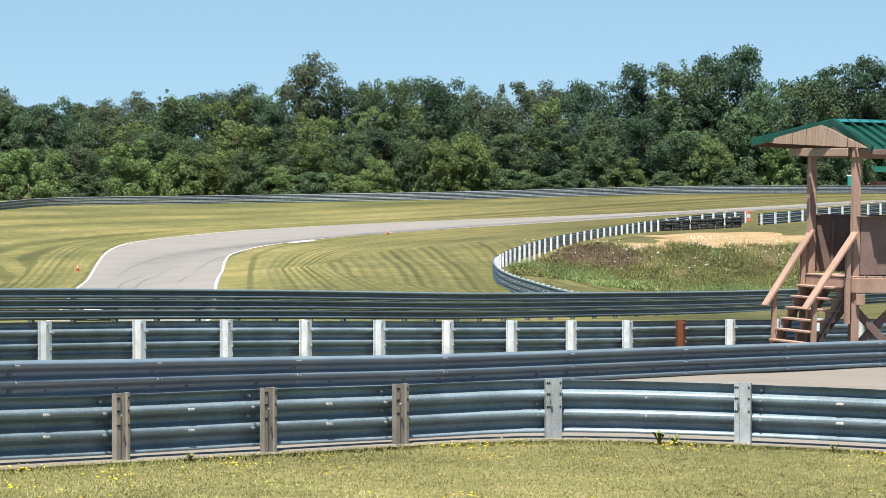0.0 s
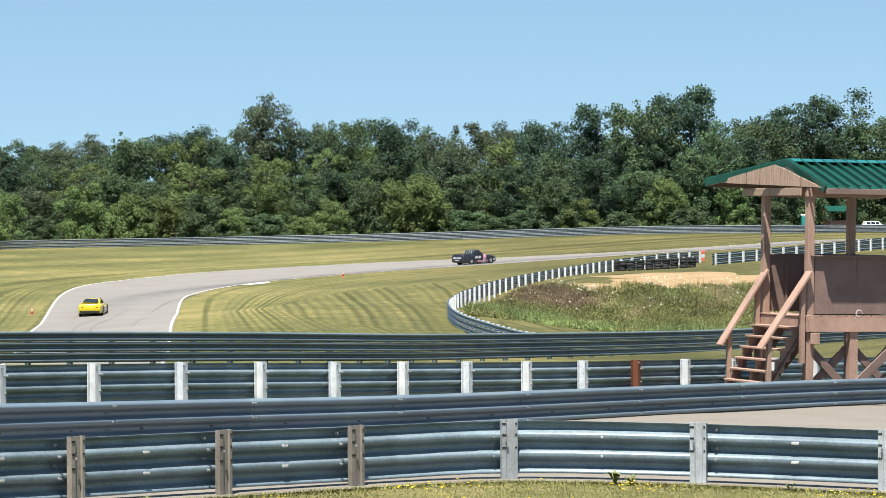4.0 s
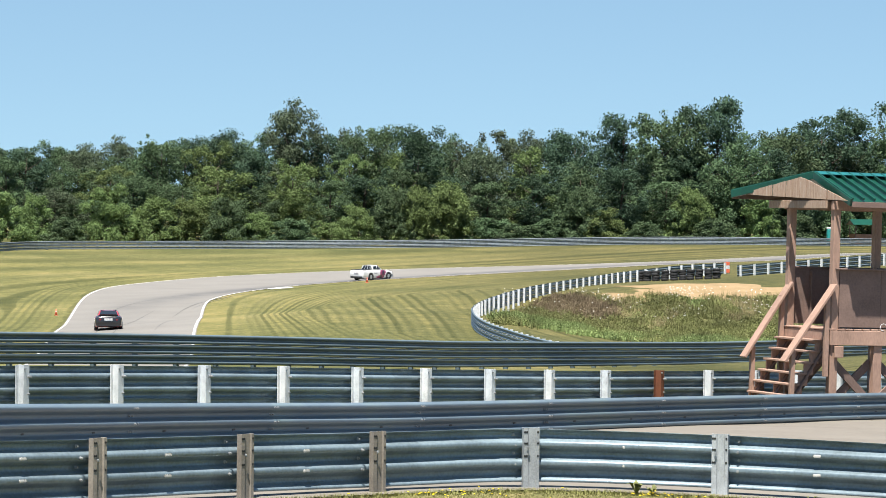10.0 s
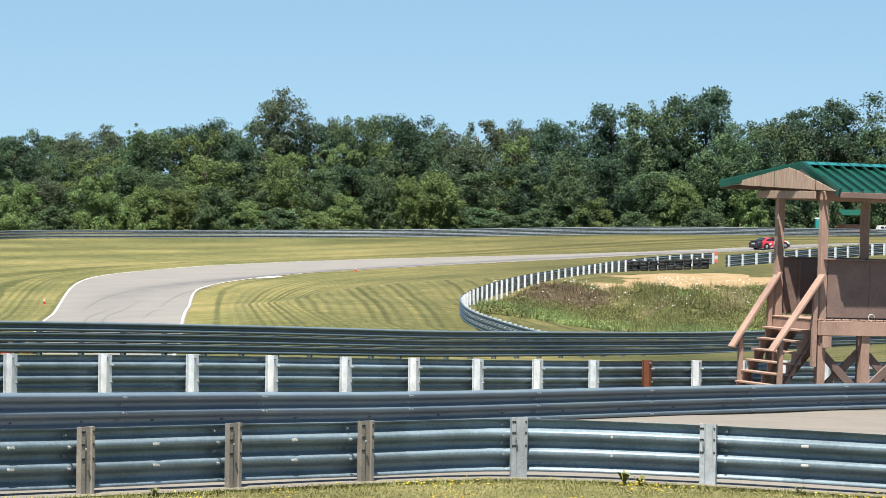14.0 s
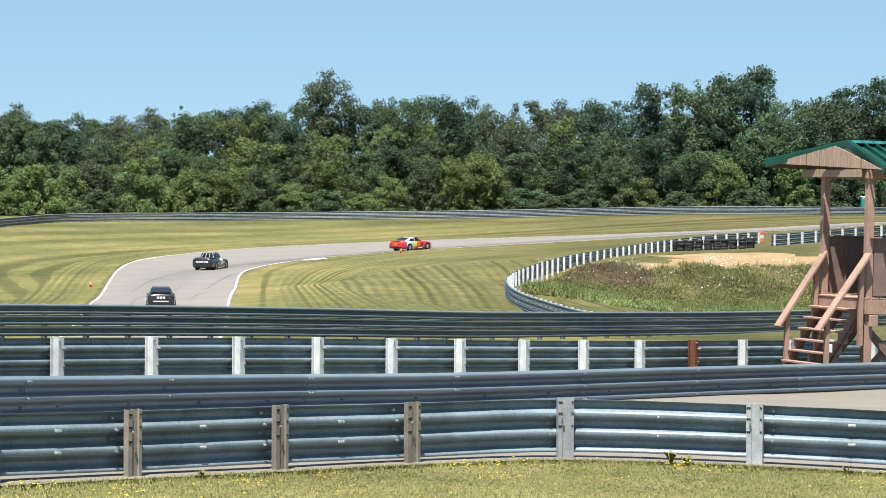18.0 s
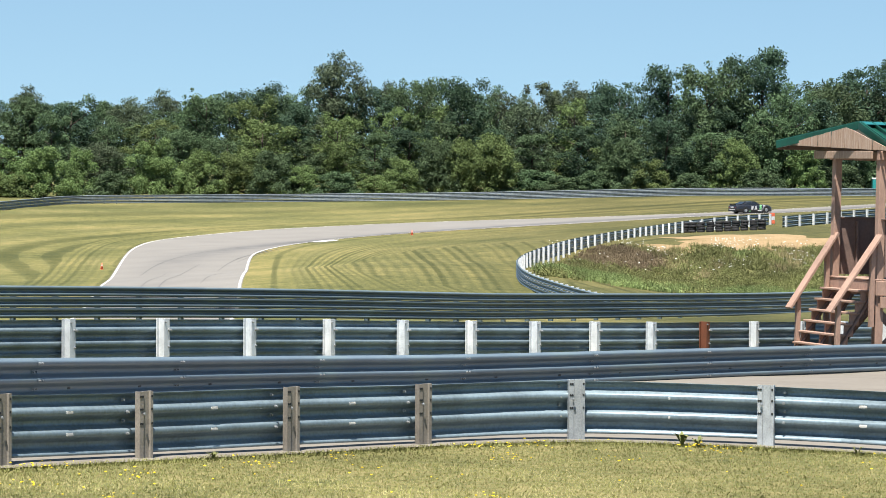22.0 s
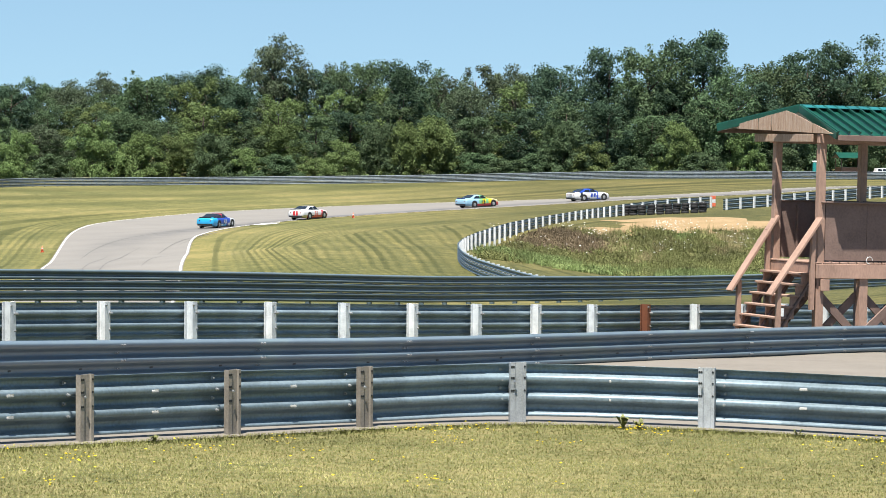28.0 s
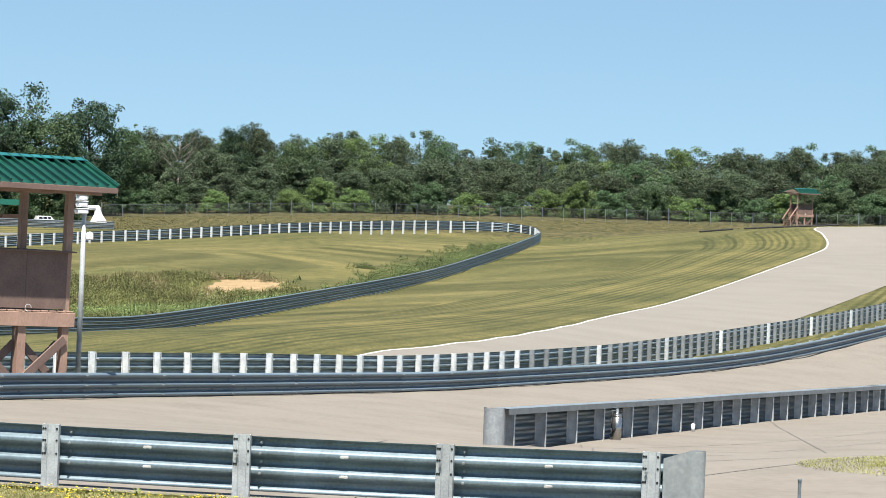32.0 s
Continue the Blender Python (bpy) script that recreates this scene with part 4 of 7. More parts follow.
def make_tree(seed, kind):
    """A tree ten metres high with its trunk at the origin."""
    rng = np.random.default_rng(seed)
    lobes = []
    if kind == "round":
        for _ in range(150):
            u, a, h = rng.random() ** 0.5, rng.random() * 6.283, rng.random()
            w = 3.7 * math.sin(math.pi * (0.16 + 0.70 * h)) ** 0.6 * (0.85 + 0.3 * math.sin(3 * a + 5 * h))
            lobes.append((math.cos(a) * w * u, math.sin(a) * w * u, 1.0 + 8.0 * h + 0.4 * rng.normal(), 0.22 + 0.75 * rng.random() ** 2.4))
    elif kind == "pointed":
        for _ in range(90):
            h = rng.random()
            w, a, u = 2.9 * (1 - h) ** 0.8 + 0.25, rng.random() * 6.283, rng.random() ** 0.6
            lobes.append((math.cos(a) * w * u, math.sin(a) * w * u, 1.2 + 8.3 * h, 0.25 + 0.55 * (1 - h) * rng.random() + 0.15 * rng.random()))
    elif kind == "open":
        for _ in range(85):
            h, a = rng.random(), rng.random() * 6.283
            w = 3.2 * rng.random() ** 0.5 * math.sin(math.pi * (0.2 + 0.66 * h)) ** 0.5 * (0.8 + 0.35 * math.sin(2 * a + 7 * h))
            lobes.append((math.cos(a) * w, math.sin(a) * w, 1.2 + 8.0 * h, 0.3 + 0.5 * rng.random() ** 1.5))
    elif kind == "shrub":
        for _ in range(80):
            h, a, u = rng.random() ** 1.4, rng.random() * 6.283, rng.random() ** 0.5
            w = 7.5 * (1 - 0.6 * h)
            lobes.append((math.cos(a) * w * u, math.sin(a) * w * u * 0.7, 0.6 + 8.2 * h, 0.5 + 1.1 * rng.random() ** 1.5))
    elif kind == "bare":
        for _ in range(10):
            h, a = rng.random(), rng.random() * 6.283
            lobes.append((math.cos(a) * 1.6, math.sin(a) * 1.6, 3 + 5 * h, 0.35))
    per, size = {"shrub": (210, 0.28), "open": (470, 0.15), "bare": (40, 0.2)}.get(kind, (430, 0.15))
    t = empty("tree" if kind != "shrub" else "shrub", pose(0, -60, -60), "", "tree" if kind != "shrub" else "shrub")
    bm = bmesh.new()
    limbs(bm, rng, 9.0 if kind != "shrub" else 4.0, {"bare": 4.2, "pointed": 1.6, "open": 2.2}.get(kind, 2.8), 0.2 if kind != "bare" else 0.16, 9 if kind != "bare" else 22, 0.3)
    part("trunk", bm, BARE if kind == "bare" else BARK, t, smooth=True)
    part_mesh("crown", leaves_mesh(rng, lobes, per, size), None, t)
    return t


def set_leaf(tree, m):
    for c in tree.children:
        if c.name.startswith("crown"):
            c.data.materials.clear()
            c.data.materials.append(m)


STOCK = {}
for key, kind, leaf in (("oak1", "round", LEAF_DARK), ("oak2", "round", LEAF_DARK), ("maple1", "round", LEAF_MID), ("maple2", "round", LEAF_MID), ("maple3", "open", LEAF_MID), ("oak3", "open", LEAF_DARK),
                        ("point1", "pointed", LEAF_MID), ("point2", "pointed", LEAF_DARK), ("olive1", "round", LEAF_OLIVE), ("olive2", "open", LEAF_OLIVE), ("shrub1", "shrub", LEAF_LIGHT), ("shrub2", "shrub", LEAF_MID), ("shrub3", "shrub", LEAF_LIGHT), ("bare1", "bare", LEAF_OLIVE), ("bright1", "round", LEAF_LIGHT), ("bright2", "open", LEAF_LIGHT)):
    STOCK[key] = make_tree(len(STOCK) * 7 + 3, kind)
    set_leaf(STOCK[key], leaf)

TREE_LABEL = {"oak": "dark green broad-leaved tree at the edge of the woods", "maple": "mid-green leafy tree in the woods", "point": "tall tapering green tree in the woods", "olive": "dull olive-green leafy tree in the woods",
              "shrub": "bright green bushy undergrowth before the woods", "bright": "bright yellow-green leafy tree before the woods", "bare": "grey dead tree with bare branches among the woods"}
used = set()


def plant(key, x, y, height, width=None, turn=0.0, z=None):
    """Sets a tree of that height; width stretches the crown sideways."""
    w = (width or height) / 10
    z = ground_z(x, y) if z is None else z
    m = Matrix.Translation((x, y, z - 0.1)) @ pose(0, 0, 0, 0, 0, turn) @ Matrix.Diagonal((w, w, height / 10, 1))
    src = STOCK[key]
    if key in used:
        ob = copy_thing(src, m @ Matrix.Diagonal((*(1 / v for v in src.scale), 1)))
    else:
        used.add(key)
        ob = src
        ob.matrix_basis = m
    kind = key.rstrip("0123456789")
    return tagged(ob, TREE_LABEL[kind], "shrub" if kind == "shrub" else "tree", "undergrowth" if kind == "shrub" else "trees of the woods")


def polar(az, d):
    return d * math.sin(radians(az)), d * math.cos(radians(az))


# trees whose tops stand on the skyline: bearing, elevation of the top, kind, distance, width to height
SKYLINE = [(-9.4, 1.0, "point1", 445, .8), (-8.0, 1.07, "maple1", 436, .9), (-7.2, 1.07, "oak1", 436, .9), (-6.65, 1.02, "oak3", 452, .8), (-5.8, .71, "maple2", 440, 1), (-6.25, .93, "olive1", 444, .8), (-5.3, .92, "maple1", 442, .8), (-4.73, 1.28, "maple1", 432, .75), (-4.15, 1.1, "oak2", 440, .8), (-3.6, 1.18, "oak2", 440, .9), (-3.1, 1.23, "maple2", 448, .8),
           (-2.45, 1.75, "olive1", 446, .62), (-1.9, 1.43, "oak1", 450, .7), (-1.05, 1.49, "maple1", 438, .6), (-.62, 1.46, "maple3", 444, .6), (-.1, 1.28, "oak2", 434, .85), (.5, 1.23, "olive2", 446, .8), (1.24, 1.44, "olive2", 444, .8),
           (1.9, 1.28, "olive1", 442, .7), (2.73, 1.48, "oak1", 440, .75), (3.6, 1.74, "oak3", 446, .5), (4.35, 1.84, "maple1", 438, .8), (4.9, 1.79, "oak2", 444, .7), (5.33, 2.06, "oak3", 440, .45), (5.84, 1.33, "maple2", 430, .8), (6.5, 1.53, "maple1", 442, .8), (7.2, 1.8, "oak1", 452, .8), (7.75, 1.75, "oak2", 456, .8), (8.5, 1.55, "maple2", 455, .9)]
SKYLINE_EAST = [(9.35, 1.8, "oak1", 470, .75), (9.95, 1.32, "maple1", 480, .8), (10.95, 1.25, "bare1", 490, .8), (11.3, 1.15, "olive1", 500, .8), (11.9, 1.23, "oak2", 505, .8), (12.38, 1.3, "olive1", 510, .8), (13.2, 1.1, "maple2", 490, .9), (14.0, 1.35, "olive2", 520, .9), (14.85, 1.17, "olive1", 525, .9), (15.5, 1.09, "point2", 540, .6),
                (16.1, 1.06, "bare1", 520, .6), (16.7, .93, "olive1", 530, .9), (17.4, 1.12, "oak2", 525, .8), (18.0, 1.07, "maple3", 530, .7), (19.1, 1.26, "olive1", 530, .9), (19.9, 1.23, "olive2", 535, .8), (20.4, 1.15, "bare1", 520, .6), (21.0, 1.08, "olive1", 560, .9), (21.7, 1.08, "oak1", 570, .9), (22.4, 1.1, "maple1", 575, .9), (23.0, 1.15, "olive1", 570, .9), (23.6, 1.33, "maple2", 550, .9), (24.4, 1.4, "oak2", 550, .9), (25.3, 1.4, "maple1", 550, .9), (26.2, 1.3, "olive1", 550, .9)]
rng_t = random.Random(5)


def build_woods():
    for az, el, key, d, wide in SKYLINE + SKYLINE_EAST:
        x, y = polar(az, d)
        z = ground_z(x, y)
        h = EYE + d * math.tan(radians(el)) - z
        plant(key, x, y, h * 1.03, h * max(0.7, wide) * 1.25, rng_t.uniform(0, 360), z)
    # the wood's body, in rows
    west = ["oak1", "oak2", "maple1", "maple2", "maple3", "oak3", "olive1", "maple2", "bright2"]
    east = ["olive1", "olive1", "maple2", "olive2", "maple1", "olive1", "bright1", "olive2"]
    for row, (d0, h0, h1, step) in enumerate(((426, 6.5, 11.0, 0.72), (436, 11, 14, 0.85), (452, 13.5, 15.8, 0.62))):
        az = -13.0 + 0.3 * row
        while az < 9.3:
            d = d0 + rng_t.uniform(-3, 3)
            if az < -8:
                d -= 10
            if az > 4.5:
                d = max(d, np.interp(az, [4.5, 6.5, 7.0, 9.5], [428, 434, 449, 458]) + rng_t.uniform(0, 5))
            x, y = polar(az, d)
            low = (0.88 if -6.6 < az < -5.2 and row < 2 else 1.0) * (0.88 if az < -3.6 and row == 2 else 1.0)
            plant(rng_t.choice(west + ["bright1", "bright2"] if az < 0 and row < 2 else west), x, y, rng_t.uniform(h0, h1) * low, rng_t.uniform(10.5, 14.5), rng_t.uniform(0, 360))
            az += step * rng_t.uniform(0.8, 1.25)
    for row, (d0, h0, h1, step) in enumerate(((484, 5, 7.5, 0.95), (496, 6.5, 9, 0.9), (514, 7.5, 10.8, 0.55), (540, 9, 12.2, 0.45))):
        az = 9.2 + 0.3 * row
        while az < 29:
            x, y = polar(az, d0 + rng_t.uniform(-4, 4))
            plant(rng_t.choice(east), x, y, rng_t.uniform(h0, h1) * (1.16 if az < 16 else 1.04), rng_t.uniform(11.5, 16), rng_t.uniform(0, 360))
            az += step * rng_t.uniform(0.8, 1.25)
    az = -13.0
    while az < 9.0:
        x, y = polar(az, np.interp(az, [-7.6, -7.4, 3, 5, 6.5, 7.0, 9.0], [409, 417, 417, 422, 430, 446, 456]) + rng_t.uniform(-2, 2))
        plant(rng_t.choice(["shrub1", "shrub2", "shrub3", "shrub2"]), x, y, rng_t.uniform(3.0, 9.0), rng_t.uniform(5.0, 7.5), rng_t.uniform(0, 360))
        az += rng_t.uniform(0.4, 0.85)
    az = 9.4
    while az < 28:
        x, y = polar(az, 477 + rng_t.uniform(-2, 2))
        plant(rng_t.choice(["shrub1", "shrub2", "shrub2", "shrub3"]), x, y, rng_t.uniform(3.0, 6.0), rng_t.uniform(4.5, 7), rng_t.uniform(0, 360))
        az += rng_t.uniform(0.45, 0.8)


build_woods()


# ---- racing cars ----
TYRE = mat("tyre_rubber", (0.018, 0.018, 0.018), 0.85, bump=0.1)
RIM = mat("wheel_rim", (0.42, 0.42, 0.43), 0.4, 0.6, bump=0)
CAR_GLASS = mat("dark_car_glass", (0.02, 0.025, 0.03), 0.08, bump=0, spec=0.8)
TRIM = mat("black_car_trim", (0.02, 0.02, 0.022), 0.5, bump=0)
LAMP_RED = mat("red_tail_lens", (0.35, 0.02, 0.02), 0.3, bump=0)
PAINTS = {}


def paint(name, c):
    if name not in PAINTS:
        m = mat(name, c, 0.28, 0.0, dark=tuple(v * 0.88 for v in c), light=tuple(min(1, v * 1.06) for v in c), scale=2, fine=30, bump=0, spec=0.6)
        m.node_tree.nodes["Principled BSDF"].inputs["Coat Weight"].default_value = 0.5
        PAINTS[name] = m
    return PAINTS[name]


YELLOW, WHITE, BLACK = paint("yellow_car_paint", (0.80, 0.62, 0.01)), paint("white_car_paint", (0.78, 0.78, 0.78)), paint("black_car_paint", (0.018, 0.018, 0.022))
RED, BLUE, SKYBLUE = paint("red_car_paint", (0.72, 0.03, 0.04)), paint("deep_blue_car_paint", (0.015, 0.07, 0.50)), paint("light_blue_car_paint", (0.02, 0.42, 0.80))
ORANGE, PURPLE, LIME = paint("orange_car_paint", (0.85, 0.20, 0.01)), paint("dark_plum_car_paint", (0.026, 0.020, 0.032)), paint("fluorescent_yellow_car_paint", (0.66, 0.88, 0.02))
MINT, PALE_BLUE, MAROON = paint("green_car_paint", (0.22, 0.55, 0.25)), paint("pale_blue_car_paint", (0.34, 0.58, 0.76)), paint("maroon_car_paint", (0.30, 0.03, 0.10))
PINK, GREY, CREAM = paint("pink_car_paint", (0.62, 0.28, 0.34)), paint("grey_car_paint", (0.34, 0.34, 0.37)), paint("cream_car_paint", (0.70, 0.62, 0.36))
GLASS_CLEAR = mat("smoked_spoiler_plastic", (0.10, 0.12, 0.13), 0.15, bump=0, spec=0.6)


def loft(name, parent, rings, mats, pick, label="", smooth=True):
    """A closed skin over rings of points; pick(centre, normal) names the paint of a face."""
    k = len(rings[0])
    vs = [p for r in rings for p in r]
    fs = [(i * k + j, i * k + (j + 1) % k, (i + 1) * k + (j + 1) % k, (i + 1) * k + j) for i in range(len(rings) - 1) for j in range(k)]
    fs += [tuple(range(k - 1, -1, -1)), tuple((len(rings) - 1) * k + j for j in range(k))]
    me = bpy.data.meshes.new(name)
    me.from_pydata(vs, [], fs)
    for m in mats:
        me.materials.append(m)
    for f in me.polygons:
        f.material_index = pick(f.center, f.normal)
        f.use_smooth = smooth
    return part_mesh(name, me, None, parent, label)


def section(x, w, z0, z1, tuck=0.9, crown=0.04):
    """Half-barrel section of a car body at x."""
    h = z1 - z0
    side = [(w * 0.92, z0), (w * 0.985, z0 + 0.12 * h), (w, z0 + 0.34 * h), (w * 0.99, z0 + 0.58 * h), (w * 0.96, z0 + 0.80 * h), (w * tuck, z1 - 0.05 * h), (w * 0.55, z1 + crown * 0.8), (0.0, z1 + crown)]
    pts = [(x, y, z) for y, z in side]
    return pts + [(x, -y, z) for y, z in reversed(side[:-1])]


def finer(rows, n):
    """More stations between the given ones, evenly along the car."""
    a = np.array(sorted(rows))
    xs = np.unique(np.concatenate([np.linspace(a[0, 0], a[-1, 0], n), a[:, 0]]))
    return [tuple([float(x)] + [float(np.interp(x, a[:, 0], a[:, j])) for j in range(1, a.shape[1])]) for x in xs]


def wheel(parent, x, y, r=0.33, w=0.26):
    out = 1 if y > 0 else -1
    bm = bmesh.new()
    tube(bm, (x, y - w / 2, r), (x, y + w / 2, r), r, n=20)
    bmesh.ops.bevel(bm, geom=[e for e in bm.edges if abs((e.verts[0].co - e.verts[1].co).y) < 1e-4], offset=0.03, segments=2, affect='EDGES')
    t = part("wheel", bm, TYRE, parent, "black racing tyre", smooth=False)
    bm = bmesh.new()
    tube(bm, (x, y + out * (w / 2 - 0.02), r), (x, y + out * (w / 2 + 0.008), r), r * 0.62, r * 0.55, 16)
    rim = part("rim", bm, RIM, t)
    for k in range(5):
        a = k * 1.2566
        bm = bmesh.new()
        beam_between(bm, (x + math.cos(a) * 0.04, y + out * (w / 2 + 0.012), r + math.sin(a) * 0.04), (x + math.cos(a) * r * 0.5, y + out * (w / 2 + 0.012), r + math.sin(a) * r * 0.5), 0.05, 0.012, (0, 1, 0))
        me = bpy.data.meshes.new("spoke")
        bm.to_mesh(me)
        bm.free()
        part_mesh("spoke", me, STEEL_POST, t)
    return t


def plate(name, parent, pts, material, label="", thick=0.008):
    return slab(name, parent, [Vector(p) for p in pts], thick, material, label)


CAR_SPINE = [(-2.36, 0.74, 0.40, 0.80), (-2.30, 0.86, 0.30, 0.90), (-1.9, 0.91, 0.20, 0.945), (-1.25, 0.93, 0.14, 0.95), (-0.4, 0.93, 0.12, 0.90), (0.55, 0.93, 0.12, 0.88), (1.05, 0.93, 0.13, 0.87), (1.6, 0.92, 0.14, 0.83), (2.05, 0.88, 0.12, 0.75), (2.3, 0.74, 0.13, 0.60), (2.38, 0.54, 0.17, 0.45)]
CAR_CAB = [(0.90, 0.76, 0.87), (0.52, 0.69, 1.08), (0.15, 0.62, 1.235), (-0.1, 0.60, 1.275), (-0.4, 0.59, 1.285), (-0.85, 0.60, 1.255), (-1.25, 0.66, 1.12), (-1.75, 0.74, 0.95)]
TRUCK_SPINE = [(-2.38, 0.84, 0.30, 0.96), (-2.30, 0.91, 0.24, 1.02), (-1.5, 0.93, 0.16, 1.02), (-0.55, 0.935, 0.15, 1.0), (0.5, 0.935, 0.15, 0.96), (0.9, 0.935, 0.15, 0.94), (1.5, 0.93, 0.16, 0.87), (2.05, 0.90, 0.15, 0.78), (2.32, 0.78, 0.16, 0.62), (2.40, 0.60, 0.2, 0.45)]
TRUCK_CAB = [(0.7, 0.76, 0.95), (0.1, 0.62, 1.43), (-0.35, 0.60, 1.47), (-0.68, 0.62, 1.43), (-0.76, 0.76, 1.0)]


def race_car(label, mats, pick, truck=False, number="", num_mat=None, letters=(), letter_mat=None, patches=(), tail=(), top=(), spoiler=None, banner=None):
    """A full-bodied stock racing car or truck; x points ahead, the origin lies on the road between the wheels.
    patches: (x0, x1, z0, z1, lean, paint) on both flanks; tail: (y0, y1, z0, z1, paint) on the back; top: (x0, x1, y0, y1, paint) on the roof."""
    t = empty("racing_truck" if truck else "racing_car", pose(0, 0, 0), label, "racing truck" if truck else "racing car", "racing field")
    spine, cab = (TRUCK_SPINE, TRUCK_CAB) if truck else (CAR_SPINE, CAR_CAB)
    loft("body", t, [section(*s) for s in finer(spine, 44)], mats, pick)
    rings = []
    for x, w, z in finer(cab, 22):
        rings.append([(x, 0.76, 0.84), (x, 0.76 + (w - 0.76) * 0.55, 0.84 + (z - 0.84) * 0.5), (x, w, z - 0.04), (x, w * 0.8, z - 0.008), (x, 0, z + 0.008), (x, -w * 0.8, z - 0.008), (x, -w, z - 0.04), (x, -0.76 - (w - 0.76) * 0.55, 0.84 + (z - 0.84) * 0.5), (x, -0.76, 0.84)])
    loft("greenhouse", t, rings, mats, lambda c, n: pick(Vector((c.x, c.y, 1.2)), n))
    f0, f1, r1, r2 = (cab[0], cab[1], cab[3], cab[4]) if truck else (cab[0], cab[2], cab[5], cab[7])
    up = Vector((0.014, 0, 0.018 if truck else 0.034))

    def ahead(u, half):
        return [Vector((f0[0] + (f1[0] - f0[0]) * u, s * half, f0[2] + (f1[2] - f0[2]) * u)) + up for s in (1, -1)]
    (a, b), (c, d) = ahead(0.10, 0.665), ahead(0.94, 0.525)
    plate("windscreen", t, [a, b, d, c], CAR_GLASS)
    (a, b), (c, d) = ahead(0.76, 0.58), ahead(0.99, 0.545)
    plate("visor_strip", t, [p + up * 0.6 for p in (a, b, d, c)], banner or TRIM, "sun strip across the windscreen")
    bk = Vector((-0.014, 0, 0.022 if truck else 0.046))

    def behind(u, half):
        return [Vector((r2[0] + (r1[0] - r2[0]) * u, s * half, r2[2] + (r1[2] - r2[2]) * u)) + bk for s in (1, -1)]
    (a, b), (c, d) = behind(0.16 if not truck else 0.05, 0.62), behind(0.94, 0.50)
    plate("rear_window", t, [a, b, d, c], CAR_GLASS)
    for s in (1, -1):
        def side(x, k, z):
            return Vector((x, s * (0.76 + (0.61 - 0.76) * k + 0.020), z))
        mid, base = (-0.25, 0.925) if not truck else (-0.05, 1.06)
        high = f1[2] - (0.065 if truck else 0.035)
        plate("side_window", t, [side(f0[0] - 0.30, 0.22, base), side(f1[0] - 0.03, 0.86, high), side(mid, 0.88, high + 0.01), side(mid, 0.22, base)], CAR_GLASS)
        far = (r1[0] - 0.02, r1[0] - 0.38) if not truck else (r1[0] + 0.08, r1[0] + 0.02)
        plate("quarter_window", t, [side(mid - 0.09, 0.22, base), side(mid - 0.09, 0.87, high), side(far[0], 0.80, high - 0.03), side(far[1], 0.26, base + 0.02)], CAR_GLASS)
        plate("side_skirt", t, [(-1.0, s * 0.935, 0.05), (1.0, s * 0.935, 0.05), (1.0, s * 0.935, 0.14), (-1.0, s * 0.935, 0.14)], TRIM)
        plate("tail_lamp", t, [(-2.375, s * 0.50, 0.66), (-2.345, s * 0.74, 0.66), (-2.345, s * 0.74, 0.75), (-2.375, s * 0.50, 0.75)], LAMP_RED, "red tail lamp", 0.01)
        for x in (1.45, -1.25):
            wheel(t, x, s * 0.81)
            # dark disc on the flank stands for the shade inside the wheel well
            bm = bmesh.new()
            tube(bm, (x, s * 0.86, 0.35), (x, s * 0.938, 0.35), 0.395, n=24)
            part("wheel_arch", bm, TRIM, t)
        for x0, x1, z0, z1, lean, m in patches:
            plate("decal", t, [(x0, s * 0.936, z0), (x1, s * 0.936, z0), (x1 + lean, s * 0.932, z1), (x0 + lean, s * 0.932, z1)], m, "", 0.006)
        if number:
            cu = bpy.data.curves.new("number", 'FONT')
            cu.body, cu.size, cu.extrude, cu.offset, cu.align_x = number, 0.60, 0.004, 0.012, 'CENTER'
            ob = new("number", cu)
            dg = bpy.context.evaluated_depsgraph_get()
            me = bpy.data.meshes.new_from_object(ob.evaluated_get(dg))
            bpy.data.objects.remove(ob)
            me.materials.clear()
            part_mesh("number", me, num_mat or BLACK, t, "painted race number", m=pose(-0.05, s * 0.946, 0.38, 90, 0, 180 if s > 0 else 0))
    plate("bumper", t, [(-2.395, -0.74, 0.26), (-2.395, 0.74, 0.26), (-2.395, 0.74, 0.42), (-2.395, -0.74, 0.42)], TRIM)
    for y0, y1, z0, z1, m in tail:
        plate("decal", t, [(-2.40, y0, z0), (-2.40, y1, z0), (-2.40, y1, z1), (-2.40, y0, z1)], m, "", 0.006)
    for y0, y1 in letters:
        plate("lettering_bar", t, [(-2.405, y0 * 0.8, 0.64), (-2.405, y1 * 0.8, 0.64), (-2.405, y1 * 0.8, 0.80), (-2.405, y0 * 0.8, 0.80)], letter_mat or WHITE, "pale unreadable lettering")
    for x0, x1, y0, y1, m in top:
        z = [float(np.interp(x, [p[0] for p in reversed(cab)], [p[2] for p in reversed(cab)])) + 0.014 for x in (x0, x1)]
        plate("roof_stripe", t, [(x0, y0, z[0]), (x1, y0, z[1]), (x1, y1, z[1]), (x0, y1, z[0])], m, "", 0.006)
    if truck:
        plate("bed_cover", t, [(-2.24, -0.80, 1.062), (-0.9, -0.80, 1.062), (-0.9, 0.80, 1.062), (-2.24, 0.80, 1.062)], TRIM)
        for y in (-0.5, -0.17, 0.17, 0.5):
            bm = bmesh.new()
            tube(bm, (-0.95, y * 1.1, 1.05), (-0.74, y * 0.8, 1.44), 0.025, n=6)
            part("cage_bar", bm, STEEL_POST, t)
    z, rise, half = (1.04, 0.05, 0.70) if truck else (0.94, 0.09, 0.62)
